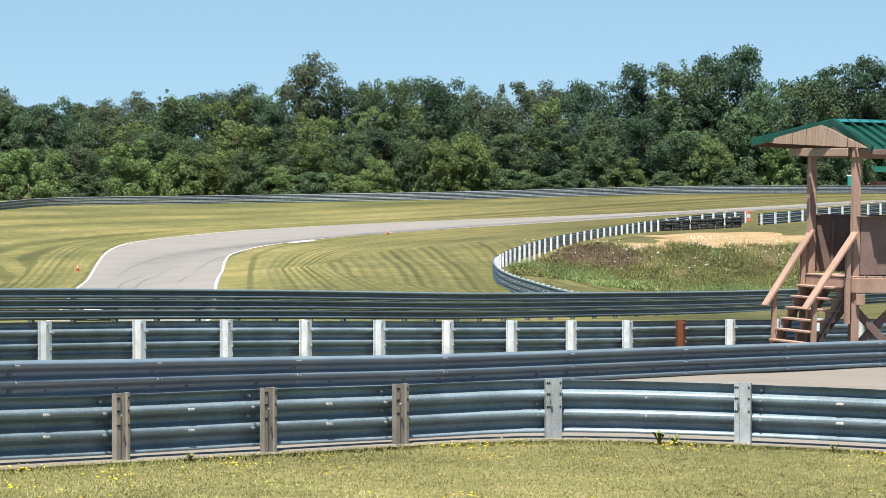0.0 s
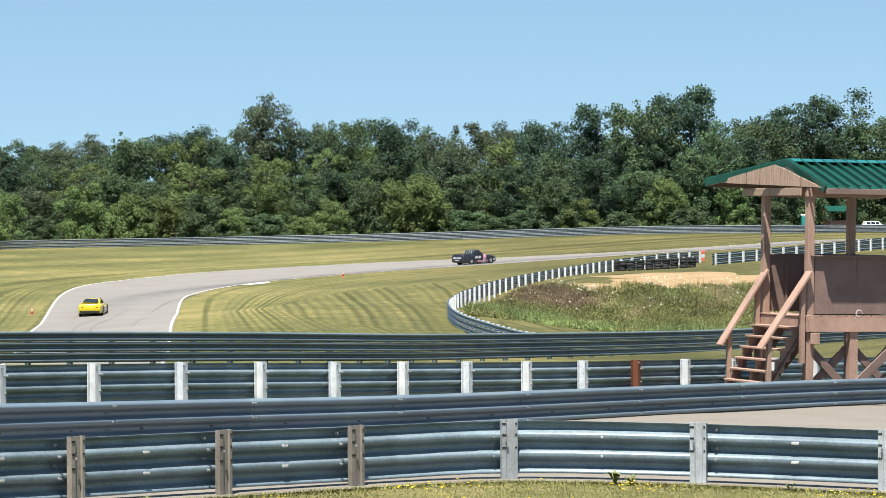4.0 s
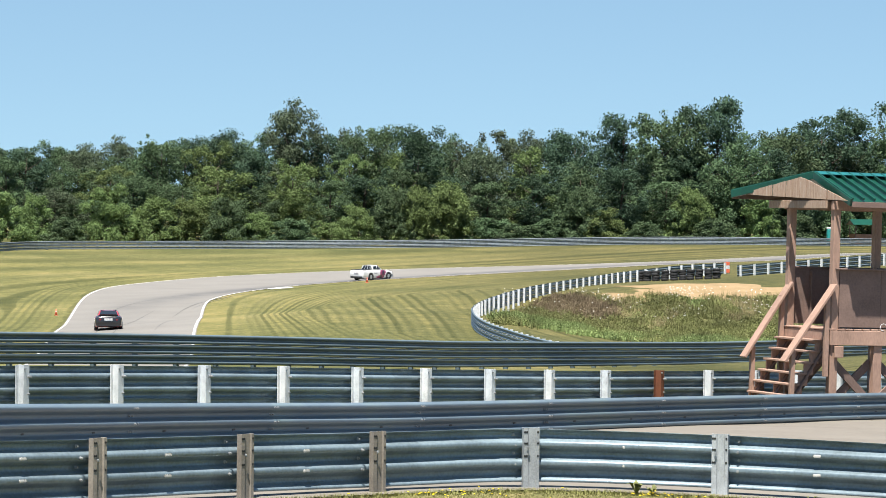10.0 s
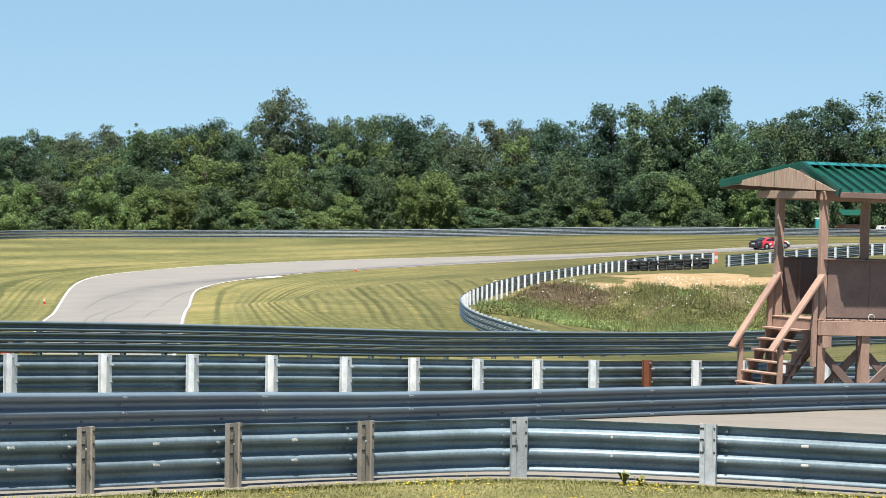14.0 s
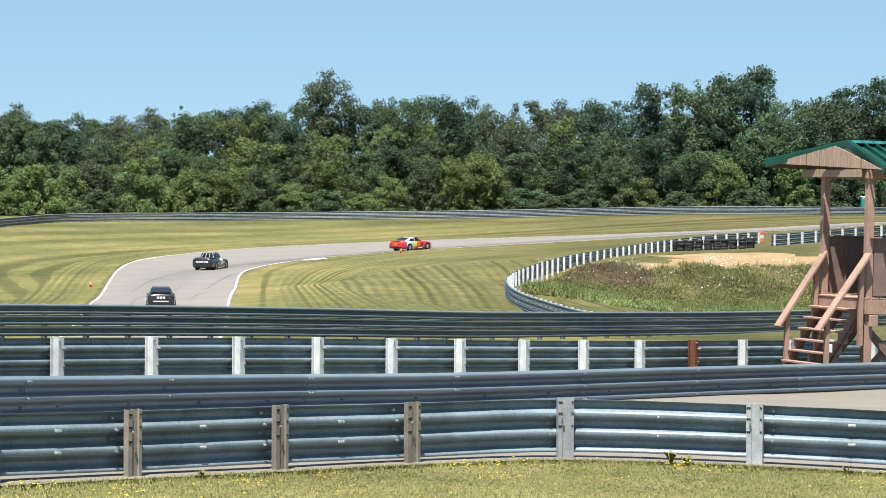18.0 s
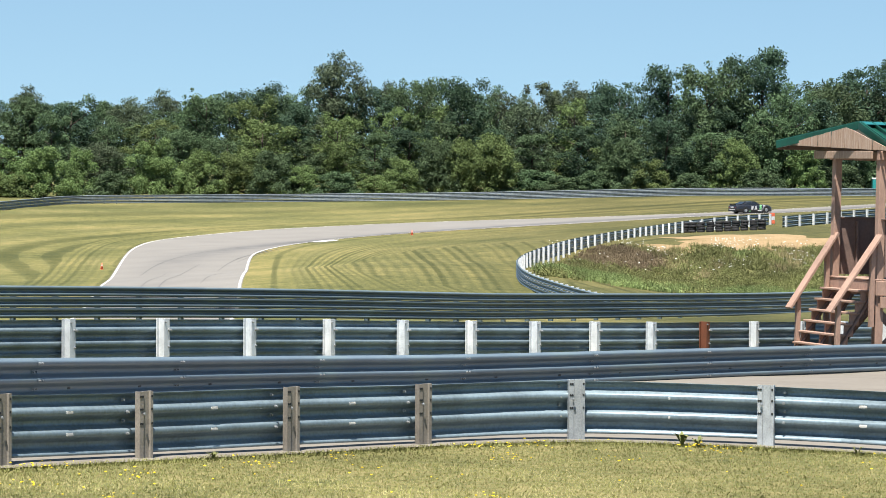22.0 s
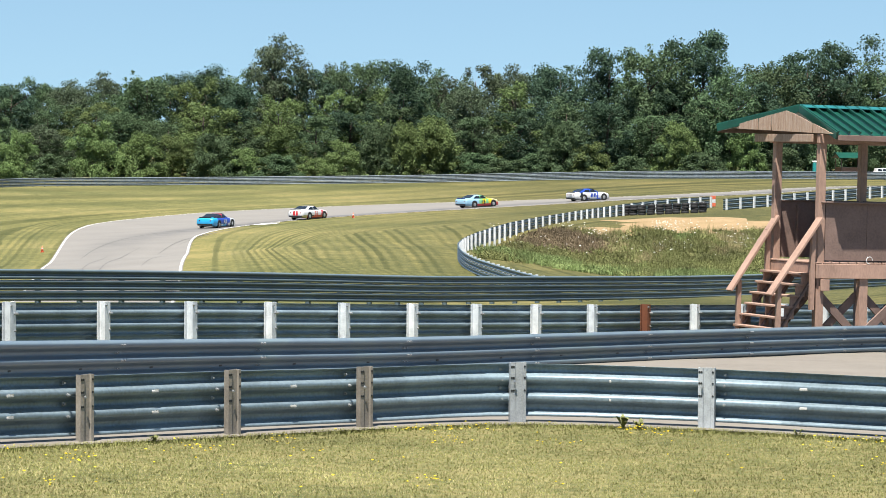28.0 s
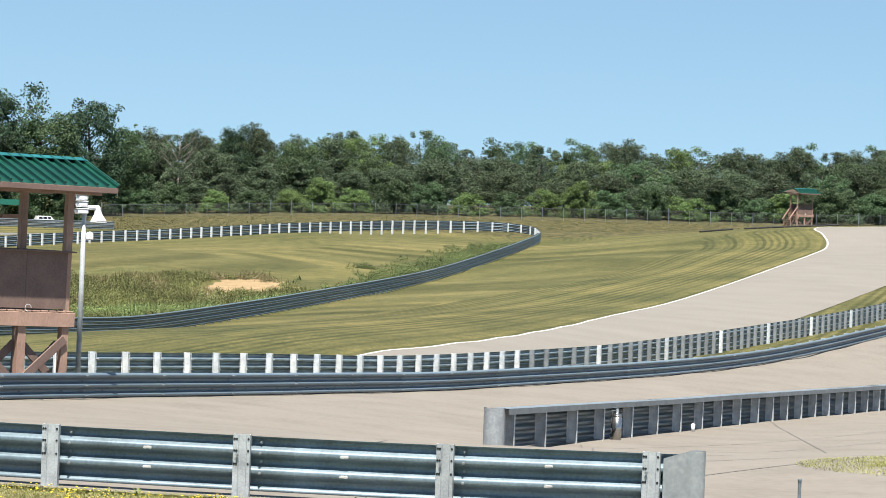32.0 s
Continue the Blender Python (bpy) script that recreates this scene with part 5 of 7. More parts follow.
    plate("spoiler", t, [(-2.27, -half, z), (-2.27, half, z), (-2.33, half, z + rise), (-2.33, -half, z + rise)], spoiler or TRIM, "", 0.012)
    return t


def banded(*stops):
    """Paint by place along the car, the bands leaning back: (x below which, paint of the lower flank, paint of the shoulder, paint above)."""
    def pick(c, n):
        for x, low, high, roof in stops:
            if c.x - 0.35 * (c.z - 0.5) < x:
                return low if c.z < 0.45 else high if c.z < 1.0 else roof
        return stops[-1][1]
    return pick


def build_cars():
    cars = {}
    word = [(-0.70, -0.46), (-0.41, -0.18), (-0.13, 0.10), (0.15, 0.40), (0.45, 0.70)]
    small = [(-0.34, -0.14), (-0.10, 0.10), (0.14, 0.34)]
    cars["dark_truck"] = race_car("black racing truck with white lettering on its tailgate", [BLACK, PINK, WHITE], banded((0.35, 0, 0, 0), (0.75, 2, 1, 0), (1.15, 1, 0, 0), (9, 0, 0, 0)), True, letters=word, tail=[(-0.3, 0.3, 0.46, 0.54, WHITE)],
                                  patches=[(-0.75, -0.35, 0.62, 0.82, 0.05, WHITE), (-0.28, 0.02, 0.60, 0.84, 0.05, WHITE), (-0.5, 0.3, 0.24, 0.40, 0.1, PINK), (1.85, 2.0, 0.3, 0.5, 0.0, WHITE)])
    cars["yellow"] = race_car("bright yellow racing car with black nose and white number", [YELLOW, BLACK, WHITE], banded((-0.3, 0, 0, 0), (0.0, 0, 0, 1), (0.5, 0, 0, 0), (0.9, 0, 1, 0), (1.3, 1, 0, 1), (9, 1, 1, 1)), number="6", num_mat=WHITE, spoiler=YELLOW,
                              patches=[(-0.42, -0.30, 0.25, 0.80, 0.08, BLACK), (0.32, 0.44, 0.25, 0.80, 0.08, BLACK), (0.55, 0.85, 0.24, 0.40, 0.1, WHITE), (-0.85, -0.5, 0.24, 0.38, 0.0, BLACK)], top=[(-0.8, 0.15, 0.12, 0.42, BLACK), (-0.8, 0.15, -0.42, -0.12, BLACK)])
    cars["white_truck"] = race_car("white racing truck with purple splashes on its flank", [WHITE, MAROON, PURPLE], banded((-0.15, 0, 0, 0), (0.15, 1, 0, 0), (0.45, 2, 1, 0), (0.75, 1, 2, 0), (1.0, 0, 1, 0), (9, 0, 0, 0)), True, letters=small, letter_mat=GREY,
                                   patches=[(-0.72, -0.3, 0.62, 0.72, 0.0, GREY), (-0.5, 0.0, 0.24, 0.36, 0.1, MAROON), (1.9, 2.05, 0.3, 0.5, 0.0, PURPLE)], top=[(-0.55, -0.05, -0.25, 0.25, GREY)])
    cars["red_black"] = race_car("red and white racing car with black tail", [RED, BLACK, WHITE], banded((-1.9, 1, 1, 1), (-0.6, 0, 0, 0), (0.35, 0, 0, 1), (0.9, 0, 2, 1), (1.4, 2, 0, 2), (9, 1, 2, 2)), number="15", num_mat=WHITE, letters=small,
                                 patches=[(-0.95, -0.62, 0.5, 0.75, 0.15, WHITE), (0.5, 0.9, 0.24, 0.36, 0.1, BLACK), (-0.7, -0.3, 0.22, 0.32, 0.0, WHITE)], top=[(-0.8, -0.3, -0.3, 0.3, PINK)])
    cars["red"] = race_car("red racing car with pale blue rear quarter and yellow band", [RED, PALE_BLUE, YELLOW, ORANGE, WHITE], banded((-1.75, 0, 0, 4), (-1.2, 0, 4, 4), (-0.7, 1, 1, 4), (-0.45, 2, 2, 4), (-0.2, 3, 2, 0), (9, 0, 0, 0)), spoiler=RED,
                           tail=[(-0.22, 0.22, 0.50, 0.84, ORANGE), (-0.12, 0.12, 0.58, 0.76, YELLOW)], patches=[(-0.1, 0.3, 0.42, 0.78, 0.1, ORANGE), (0.42, 0.72, 0.45, 0.76, 0.1, BLACK), (0.0, 0.6, 0.22, 0.32, 0.0, WHITE), (1.85, 2.0, 0.3, 0.48, 0.0, YELLOW)])
    cars["black_truck"] = race_car("black racing truck with white flank panel and yellow skirt", [BLACK, WHITE, YELLOW], banded((-0.35, 0, 0, 0), (0.15, 0, 1, 0), (0.45, 0, 1, 1), (9, 0, 0, 0)), True, letters=word, top=[(-0.66, -0.56, -0.5, 0.5, YELLOW)],
                                   patches=[(-1.0, 1.0, 0.16, 0.23, 0.0, YELLOW), (-0.22, -0.06, 0.45, 0.78, 0.05, BLACK), (0.6, 0.9, 0.5, 0.66, 0.0, WHITE), (-0.9, -0.6, 0.5, 0.6, 0.0, WHITE)])
    cars["plum"] = race_car("black racing car with white side numbers and small decals", [BLACK, GREY, MINT], banded((0.55, 0, 0, 0), (0.8, 0, 2, 0), (1.0, 1, 0, 0), (1.25, 0, 1, 0), (9, 0, 0, 0)), letters=small, tail=[(-0.5, 0.5, 0.44, 0.52, WHITE)],
                            patches=[(-0.55, -0.28, 0.40, 0.80, 0.06, WHITE), (-0.12, 0.02, 0.40, 0.80, 0.12, WHITE), (0.10, 0.24, 0.40, 0.80, -0.08, WHITE), (-0.9, -0.6, 0.22, 0.30, 0.0, MINT), (0.3, 0.8, 0.22, 0.32, 0.0, WHITE)])
    cars["white_blue"] = race_car("white racing car with deep blue roof and shoulders", [WHITE, BLUE, BLACK], banded((-1.8, 0, 0, 1), (-1.45, 0, 2, 1), (-0.9, 0, 0, 1), (-0.6, 1, 0, 1), (0.4, 0, 0, 1), (0.6, 0, 1, 1), (9, 0, 0, 0)), letters=small, letter_mat=GREY,
                                  patches=[(-0.40, -0.12, 0.40, 0.80, 0.06, BLUE), (0.0, 0.28, 0.40, 0.80, 0.06, BLUE), (0.45, 0.62, 0.3, 0.6, 0.05, BLUE), (-0.9, -0.5, 0.24, 0.36, 0.0, BLACK), (0.4, 0.95, 0.2, 0.28, 0.0, BLUE)])
    cars["rainbow"] = race_car("pale blue, green and yellow racing car with red skirt", [PALE_BLUE, MINT, YELLOW, RED, CREAM], banded((-1.0, 0, 0, 0), (-0.6, 3, 0, 0), (-0.1, 3, 1, 1), (0.3, 3, 2, 1), (0.7, 3, 1, 2), (1.2, 3, 2, 4), (9, 3, 4, 4)), number="12", num_mat=BLACK, spoiler=BLUE)
    cars["white_red"] = race_car("white racing car with red skirt and rear stripe", [WHITE, RED, CREAM], banded((-1.6, 2, 0, 0), (-0.9, 1, 0, 0), (0.9, 1, 0, 0), (1.2, 1, 1, 0), (9, 1, 0, 0)), number="51", num_mat=RED, spoiler=WHITE, tail=[(-0.26, -0.06, 0.44, 0.88, RED), (0.06, 0.26, 0.44, 0.88, RED)],
                                 top=[(-0.84, 0.15, 0.06, 0.24, RED), (-0.84, 0.15, -0.24, -0.06, RED)], patches=[(-0.85, -0.55, 0.3, 0.42, 0.0, BLACK), (1.85, 2.0, 0.3, 0.44, 0.0, BLACK)])
    cars["blue"] = race_car("light blue racing car with dark blue upper body and white number", [SKYBLUE, BLUE, WHITE, PURPLE, RED], banded((-1.6, 0, 0, 3), (-0.7, 0, 1, 3), (-0.3, 0, 1, 4), (0.25, 0, 1, 1), (0.6, 1, 1, 1), (1.0, 2, 1, 1), (1.3, 2, 2, 1), (1.6, 1, 2, 2), (9, 2, 2, 1)), number="43", num_mat=WHITE,
                            patches=[(-0.4, -0.24, 0.3, 0.75, 0.06, PURPLE), (0.5, 0.8, 0.24, 0.42, 0.05, WHITE), (-0.95, -0.6, 0.24, 0.34, 0.0, WHITE), (1.85, 2.0, 0.3, 0.46, 0.0, WHITE)], spoiler=PURPLE)
    cars["lime"] = race_car("fluorescent yellow racing car with orange number and white lettering", [LIME, WHITE, ORANGE, RED], banded((-0.75, 0, 0, 0), (-0.45, 2, 0, 0), (0.3, 3, 0, 0), (0.6, 2, 0, 0), (9, 0, 0, 0)), spoiler=GLASS_CLEAR, banner=LIME,
                            patches=[(-2.05 + 0.21 * k, -1.89 + 0.21 * k, 0.62, 0.80, 0.02, WHITE) for k in range(6)] + [(-0.45, -0.20, 0.42, 0.82, 0.06, ORANGE), (-0.08, 0.18, 0.42, 0.82, 0.06, RED), (0.35, 0.95, 0.60, 0.72, 0.05, ORANGE), (0.3, 0.9, 0.22, 0.34, 0.0, BLACK)],
                            top=[(-0.78, 0.12, 0.10, 0.40, WHITE), (-0.78, 0.12, -0.40, -0.10, BLUE)])
    hood = cars["lime"]
    for k, m in enumerate((WHITE, BLACK, WHITE)):
        plate("hood_stripe", hood, [(1.0 + 0.3 * k, -0.45, 0.905 - 0.035 * k), (1.22 + 0.3 * k, -0.45, 0.88 - 0.035 * k), (1.22 + 0.3 * k, 0.45, 0.88 - 0.035 * k), (1.0 + 0.3 * k, 0.45, 0.905 - 0.035 * k)], m)
    bm = bmesh.new()
    beam_between(bm, (-0.80, 0.42, 1.265), (-0.93, 0.42, 1.265), 0.03, 0.05)
    part("roof_fin", bm, LIME, hood)
    return cars


def car_rows(seen, hold_in, hold_out, aside=0.0):
    """Rows for a car that is s metres past the end of the approach at each time seen; it waits before and after far outside the view."""
    ts, ss = [t for t, s in seen], [s for t, s in seen]
    v0, v1 = (ss[1] - ss[0]) / (ts[1] - ts[0]), (ss[-1] - ss[-2]) / (ts[-1] - ts[-2])
    t_in = ts[0] - (ss[0] - hold_in) / v0
    t_out = ts[-1] + (hold_out - ss[-1]) / v1
    kt, ks = [t_in] + ts + [t_out], [hold_in] + ss + [hold_out]
    slope = np.gradient(np.array(ks), np.array(kt))

    def place(t):
        t = min(max(t, t_in), t_out)
        i = max(0, min(len(kt) - 2, int(np.searchsorted(kt, t)) - 1))
        h = kt[i + 1] - kt[i]
        u = (t - kt[i]) / h
        if i in (0, len(kt) - 2):
            return ks[i] + (ks[i + 1] - ks[i]) * u
        return ks[i] * (2 * u ** 3 - 3 * u * u + 1) + slope[i] * h * (u ** 3 - 2 * u * u + u) + ks[i + 1] * (3 * u * u - 2 * u ** 3) + slope[i + 1] * h * (u ** 3 - u * u)
    rows = []
    for t in sorted({0.0, 32.0} | {round(x * 0.2, 2) for x in range(161) if t_in - 0.3 < x * 0.2 < t_out + 0.3}):
        s = LEAD + place(t)
        p, q, r = RACE.at(s), RACE.at(s - 1.4), RACE.at(s + 1.4)
        # how far to the right of the usual line this car enters the bend
        off = Vector((r.y - q.y, q.x - r.x, 0)).normalized() * aside * max(0.0, min(1.0, (LEAD + 105 - s) / 40))
        p, q, r = p + off, q + off, r + off
        (zb, zf) = heights([(q.x, q.y), (r.x, r.y)])
        # the tail slides out a little at the turn-in
        slide = 4.5 * math.exp(-((s - LEAD - 95) / 28) ** 2)
        rows.append((t, pose(p.x, p.y, (zb + zf) / 2 + ROAD_LIFT, 0, -math.degrees(math.atan2(zf - zb, 2.8)), math.degrees(math.atan2(r.y - q.y, r.x - q.x)) - slide)))
    return rows


SEEN = {
    "dark_truck": [(1, 54.1), (1.5, 78.6), (2, 101.7), (2.5, 123.0), (3, 142.0), (3.5, 158.4)],
    "yellow": [(3.5, 53.3), (4, 85.2), (4.5, 110.3), (5, 130.4), (5.5, 147.6), (6, 164.0), (6.5, 181.4), (7, 201.9)],
    "white_truck": [(7.5, 53.6), (8, 82.1), (8.5, 104.1), (9, 122.5), (9.5, 139.4), (10, 156.3), (10.5, 173.8), (11, 191.6), (11.5, 208.9)],
    "red_black": [(10, 54.3), (10.5, 83.9), (11, 107.5), (11.5, 127.0), (12, 144.3), (12.5, 160.8), (13, 177.7), (13.5, 195.6)],
    "red": [(15.5, 58.3), (16, 81.9), (16.5, 102.1), (17, 120.6), (17.5, 138.7), (18, 157.1), (18.5, 175.6), (19, 193.8), (19.5, 210.2)],
    "black_truck": [(16.5, 50.5), (17, 75.1), (17.5, 96.5), (18, 116.0), (18.5, 134.3), (19, 152.2), (19.5, 169.8), (20, 187.4), (20.5, 204.6)],
    "plum": [(18, 45.1), (18.5, 71.4), (19, 94.5), (19.5, 114.9), (20, 133.3), (20.5, 150.4), (21, 167.1), (21.5, 184.3), (22, 202.9)],
    "white_blue": [(24.5, 53.5), (25, 80.1), (25.5, 102.3), (26, 121.5), (26.5, 139.0), (27, 155.7), (27.5, 172.2), (28, 189.2), (28.5, 206.9), (29, 225.4), (29.5, 244.5), (30, 263.8)],
    "rainbow": [(24.5, 23.9), (25, 58.3), (25.5, 85.4), (26, 107.4), (26.5, 125.8), (27, 142.3), (27.5, 157.9), (28, 173.7), (28.5, 190.3), (29, 208.1), (29.5, 227.3), (30, 247.8)],
    "white_red": [(25, 17.7), (25.5, 52.8), (26, 79.9), (26.5, 101.1), (27, 118.5), (27.5, 133.7), (28, 147.9), (28.5, 162.2), (29, 177.3), (29.5, 193.7), (30, 211.4), (30.5, 230.3), (31, 249.8)],
    "blue": [(26.5, 60.7), (27, 88.2), (27.5, 110.5), (28, 129.3), (28.5, 146.3), (29, 162.7), (29.5, 179.3), (30, 196.5), (30.5, 214.4), (31, 232.6), (31.5, 250.3)],
}
ASIDE = {"dark_truck": -1.4, "plum": 1.1, "red": -0.9}
# the car on the near track runs the other way, between the pale-posted rail and the far one
LIME_LINE = Line([(95, 215, 0), (60, 150, 0), (35.4, 112.3, 0), (18, 88, 0), (6.6, 72, 0), (2.1, 65.8, 0), (-2.6, 59.2, 0), (-7.2, 52.8, 0), (-13, 44.7, 0), (-24, 31, 0), (-50, 10, 0)], 1.0)


def motions():
    cars = build_cars()
    for i, (name, seen) in enumerate(SEEN.items()):
        walk(cars[name], car_rows(seen, -60.0 - 9.0 * i, 330.0 + 9.0 * (len(SEEN) - i), ASIDE.get(name, 0.0)))
    rows = []
    for k in range(0, 321):
        t = k * 0.1
        if not (k in (0, 320) or 12.0 <= t <= 20.0):
            continue
        s = LIME_S + 0.1 + (t - 16.6) * LIME_V
        s = max(2.0, min(LIME_LINE.length - 2.0, s))
        p, w = LIME_LINE.at(s), LIME_LINE.way(s)
        rows.append((t, pose(p.x, p.y, ground_z(p.x, p.y) + ROAD_LIFT, 0, 0, math.degrees(math.atan2(w.y, w.x)) + 5)))
    walk(cars["lime"], rows)


LIME_V = 42.5
LIME_S = float(LIME_LINE.s[np.argmin((LIME_LINE.p[:, 0] - 2.1) ** 2 + (LIME_LINE.p[:, 1] - 65.8) ** 2)])


# ---- markings and marks on the tracks ----
LINE_WHITE = mat("road_line_paint", (0.70, 0.69, 0.65), 0.8, scale=1.2, fine=8, bump=0.05, spread=0.9)
SKID = mat("rubber_skid_marks", (0.118, 0.113, 0.107), 0.9, scale=0.8, fine=9, bump=0, spread=0.9)
DIRT = mat("bare_tan_soil", (0.330, 0.235, 0.130), 0.95, dark=(0.215, 0.165, 0.085), light=(0.42, 0.315, 0.19), scale=0.8, fine=6, bump=0.4, spread=0.9, spec=0.1, bump_dist=0.05)
RUBBER = mat("old_tyre_rubber", (0.022, 0.022, 0.024), 0.8, scale=2, fine=20, bump=0.1, rand=0.25)
CONE_ORANGE = mat("orange_cone_plastic", (0.95, 0.20, 0.10), 0.5, bump=0)
BRICK_BROWN = mat("brown_cabin_wood", (0.34, 0.18, 0.13), 0.8, scale=2, fine=20, bump=0.1)
TOILET_TEAL = mat("teal_plastic", (0.02, 0.30, 0.30), 0.5, bump=0)
VAN_WHITE = mat("white_van_paint", (0.75, 0.75, 0.75), 0.3, bump=0)
CHAIN = mat("chain_link_wire", (0.142, 0.156, 0.156), 0.6, 0.3, bump=0)


def ribbon(name, pts, width, lift, material, n=60, taper=False):
    """A narrow band laid on the land along a line."""
    ln = Line(pts, 1.0)
    out = []
    for i in range(n + 1):
        s = ln.length * i / n
        p, w = ln.at(s), ln.way(s)
        r = Vector((w.y, -w.x, 0)).normalized()
        k = width * (math.sin(math.pi * min(1, max(0.03, i / n))) ** 0.5 if taper else 1) / 2
        out += [p - r * k, p + r * k]
    z = heights([(p.x, p.y) for p in out])
    return part_mesh(name, grid_mesh(name, [(p.x, p.y, h + lift) for p, h in zip(out, z)], n + 1, 2), material)


def inset(line_a, line_b, d):
    """A line d metres inside the first edge, towards the second."""
    a, b = Line(line_a, 1.0), Line(line_b, 1.0)
    out = []
    for i in range(121):
        p, q = a.at(a.length * i / 120), b.at(b.length * i / 120)
        w = a.way(a.length * i / 120)
        v = Vector((w.y, -w.x, 0)).normalized()
        out.append(p + v * (d if v.dot(q - p) > 0 else -d))
    return out


for pts, w in ((inset(ROAD_OUT, ROAD_IN, 0.16), 0.15), (inset(ROAD_IN, ROAD_OUT, 0.16), 0.16), (inset(TRACK_FAR, TRACK_NEAR, 0.14), 0.12)):
    tagged(ribbon("edge_line", pts, w, ROAD_LIFT + 0.008, LINE_WHITE, 320), "worn white painted edge line on the track", "road marking", kind="structure")
tagged(ribbon("concrete_patch", [(-14.0, 291.2, 0), (-12.3, 296.4, 0)], 1.8, 0.04, LINE_WHITE, 12, True), "pale concrete patch at the track's inner edge", "pavement", kind="structure")
for pts, w in (([(-19.0, 240, 0), (-18.9, 252, 0), (-18.2, 263, 0), (-16.9, 274, 0), (-14.9, 283, 0), (-12.0, 291, 0)], 0.14), ([(-18.3, 252, 0), (-17.6, 263, 0), (-16.3, 273, 0)], 0.09), ([(-18.9, 256, 0), (-17.9, 266, 0), (-16.6, 275, 0)], 0.10),
               ([(-21.4, 205, 0), (-22.3, 222, 0), (-22.9, 240, 0)], 0.10), ([(-19.9, 200, 0), (-20.9, 220, 0), (-21.5, 238, 0), (-21.3, 252, 0)], 0.10), ([(-24.6, 236, 0), (-24.9, 250, 0), (-24.3, 262, 0), (-22.8, 274, 0), (-20.4, 284, 0)], 0.12), ([(-17.6, 208, 0), (-18.0, 222, 0), (-18.1, 232, 0)], 0.08)):
    tagged(ribbon("skid_mark", pts, w, ROAD_LIFT + 0.006, SKID, 60, True), "dark curved rubber skid mark on the asphalt", "skid mark", kind="structure")
# joints and cracks in the lane
for k, (a, b) in enumerate((((2.5, 38), (30, 66)), ((4, 41.5), (36, 76)), ((10, 34), (27, 47)), ((8, 33.5), (12, 45)), ((13, 38.5), (20, 60)), ((20, 45), (32, 80)), ((9.0, 34.5), (15.2, 39.2)), ((12, 33), (24, 47)), ((16, 50), (26, 54)))):
    tagged(ribbon("paving_joint", [(*a, 0), ((a[0] + b[0]) / 2 + 0.1, (a[1] + b[1]) / 2, 0), (*b, 0)], 0.025, 0.031, SKID, 40), "dark joint in the concrete paving", "paving joint", kind="structure")


# ---- dirt banks and weeds round the ditch ----
def patch(name, cx, cy, rx, ry, turn, lift, material, seed, label):
    rng = random.Random(seed)
    ph = [rng.uniform(0, 6.28) for _ in range(6)]
    rows = []
    c, s = math.cos(radians(turn)), math.sin(radians(turn))
    n = 72
    for j in range(41):
        for i in range(n):
            a = i / n * 2 * math.pi
            k = (1 + 0.16 * math.sin(3 * a + ph[0]) + 0.12 * math.sin(5 * a + ph[1]) + 0.08 * math.sin(9 * a + ph[2]) + 0.05 * math.sin(17 * a + ph[3])) * j / 40
            u, v = rx * k * math.cos(a), ry * k * math.sin(a)
            rows.append((cx + u * c - v * s, cy + u * s + v * c))
    z = heights(rows)
    me = grid_mesh(name, [(x, y, h + lift * (1 - (i // n) / 40 * 0.8)) for i, ((x, y), h) in enumerate(zip(rows, z))], 41, n, closed=True)
    return tagged(part_mesh(name, me, material, smooth=True), label, "ground", kind="structure")


WEEDY = mat("weedy_rough_ground", (0.105, 0.110, 0.042), 0.95, dark=(0.060, 0.062, 0.026), light=(0.190, 0.165, 0.078), scale=0.5, fine=4, bump=0.6, spread=0.8, spec=0.1, bump_dist=0.1)
patch("ground_weeds", 26, 203, 17.5, 52, -20, 0.05, WEEDY, 4, "rough weedy slope of the ditch")
patch("ground_dirt", 24.0, 246.5, 8.6, 6.6, -10, 0.10, DIRT, 8, "bare tan soil bank above the ditch")
patch("ground_dirt_tongue", 16.2, 240.8, 4.2, 2.2, 14, 0.08, DIRT, 21, "bare tan soil running down beside the rail")
patch("ground_dirt_small", 52.6, 242.0, 3.6, 6.5, -20, 0.14, DIRT, 9, "bare tan soil patch among the weeds")


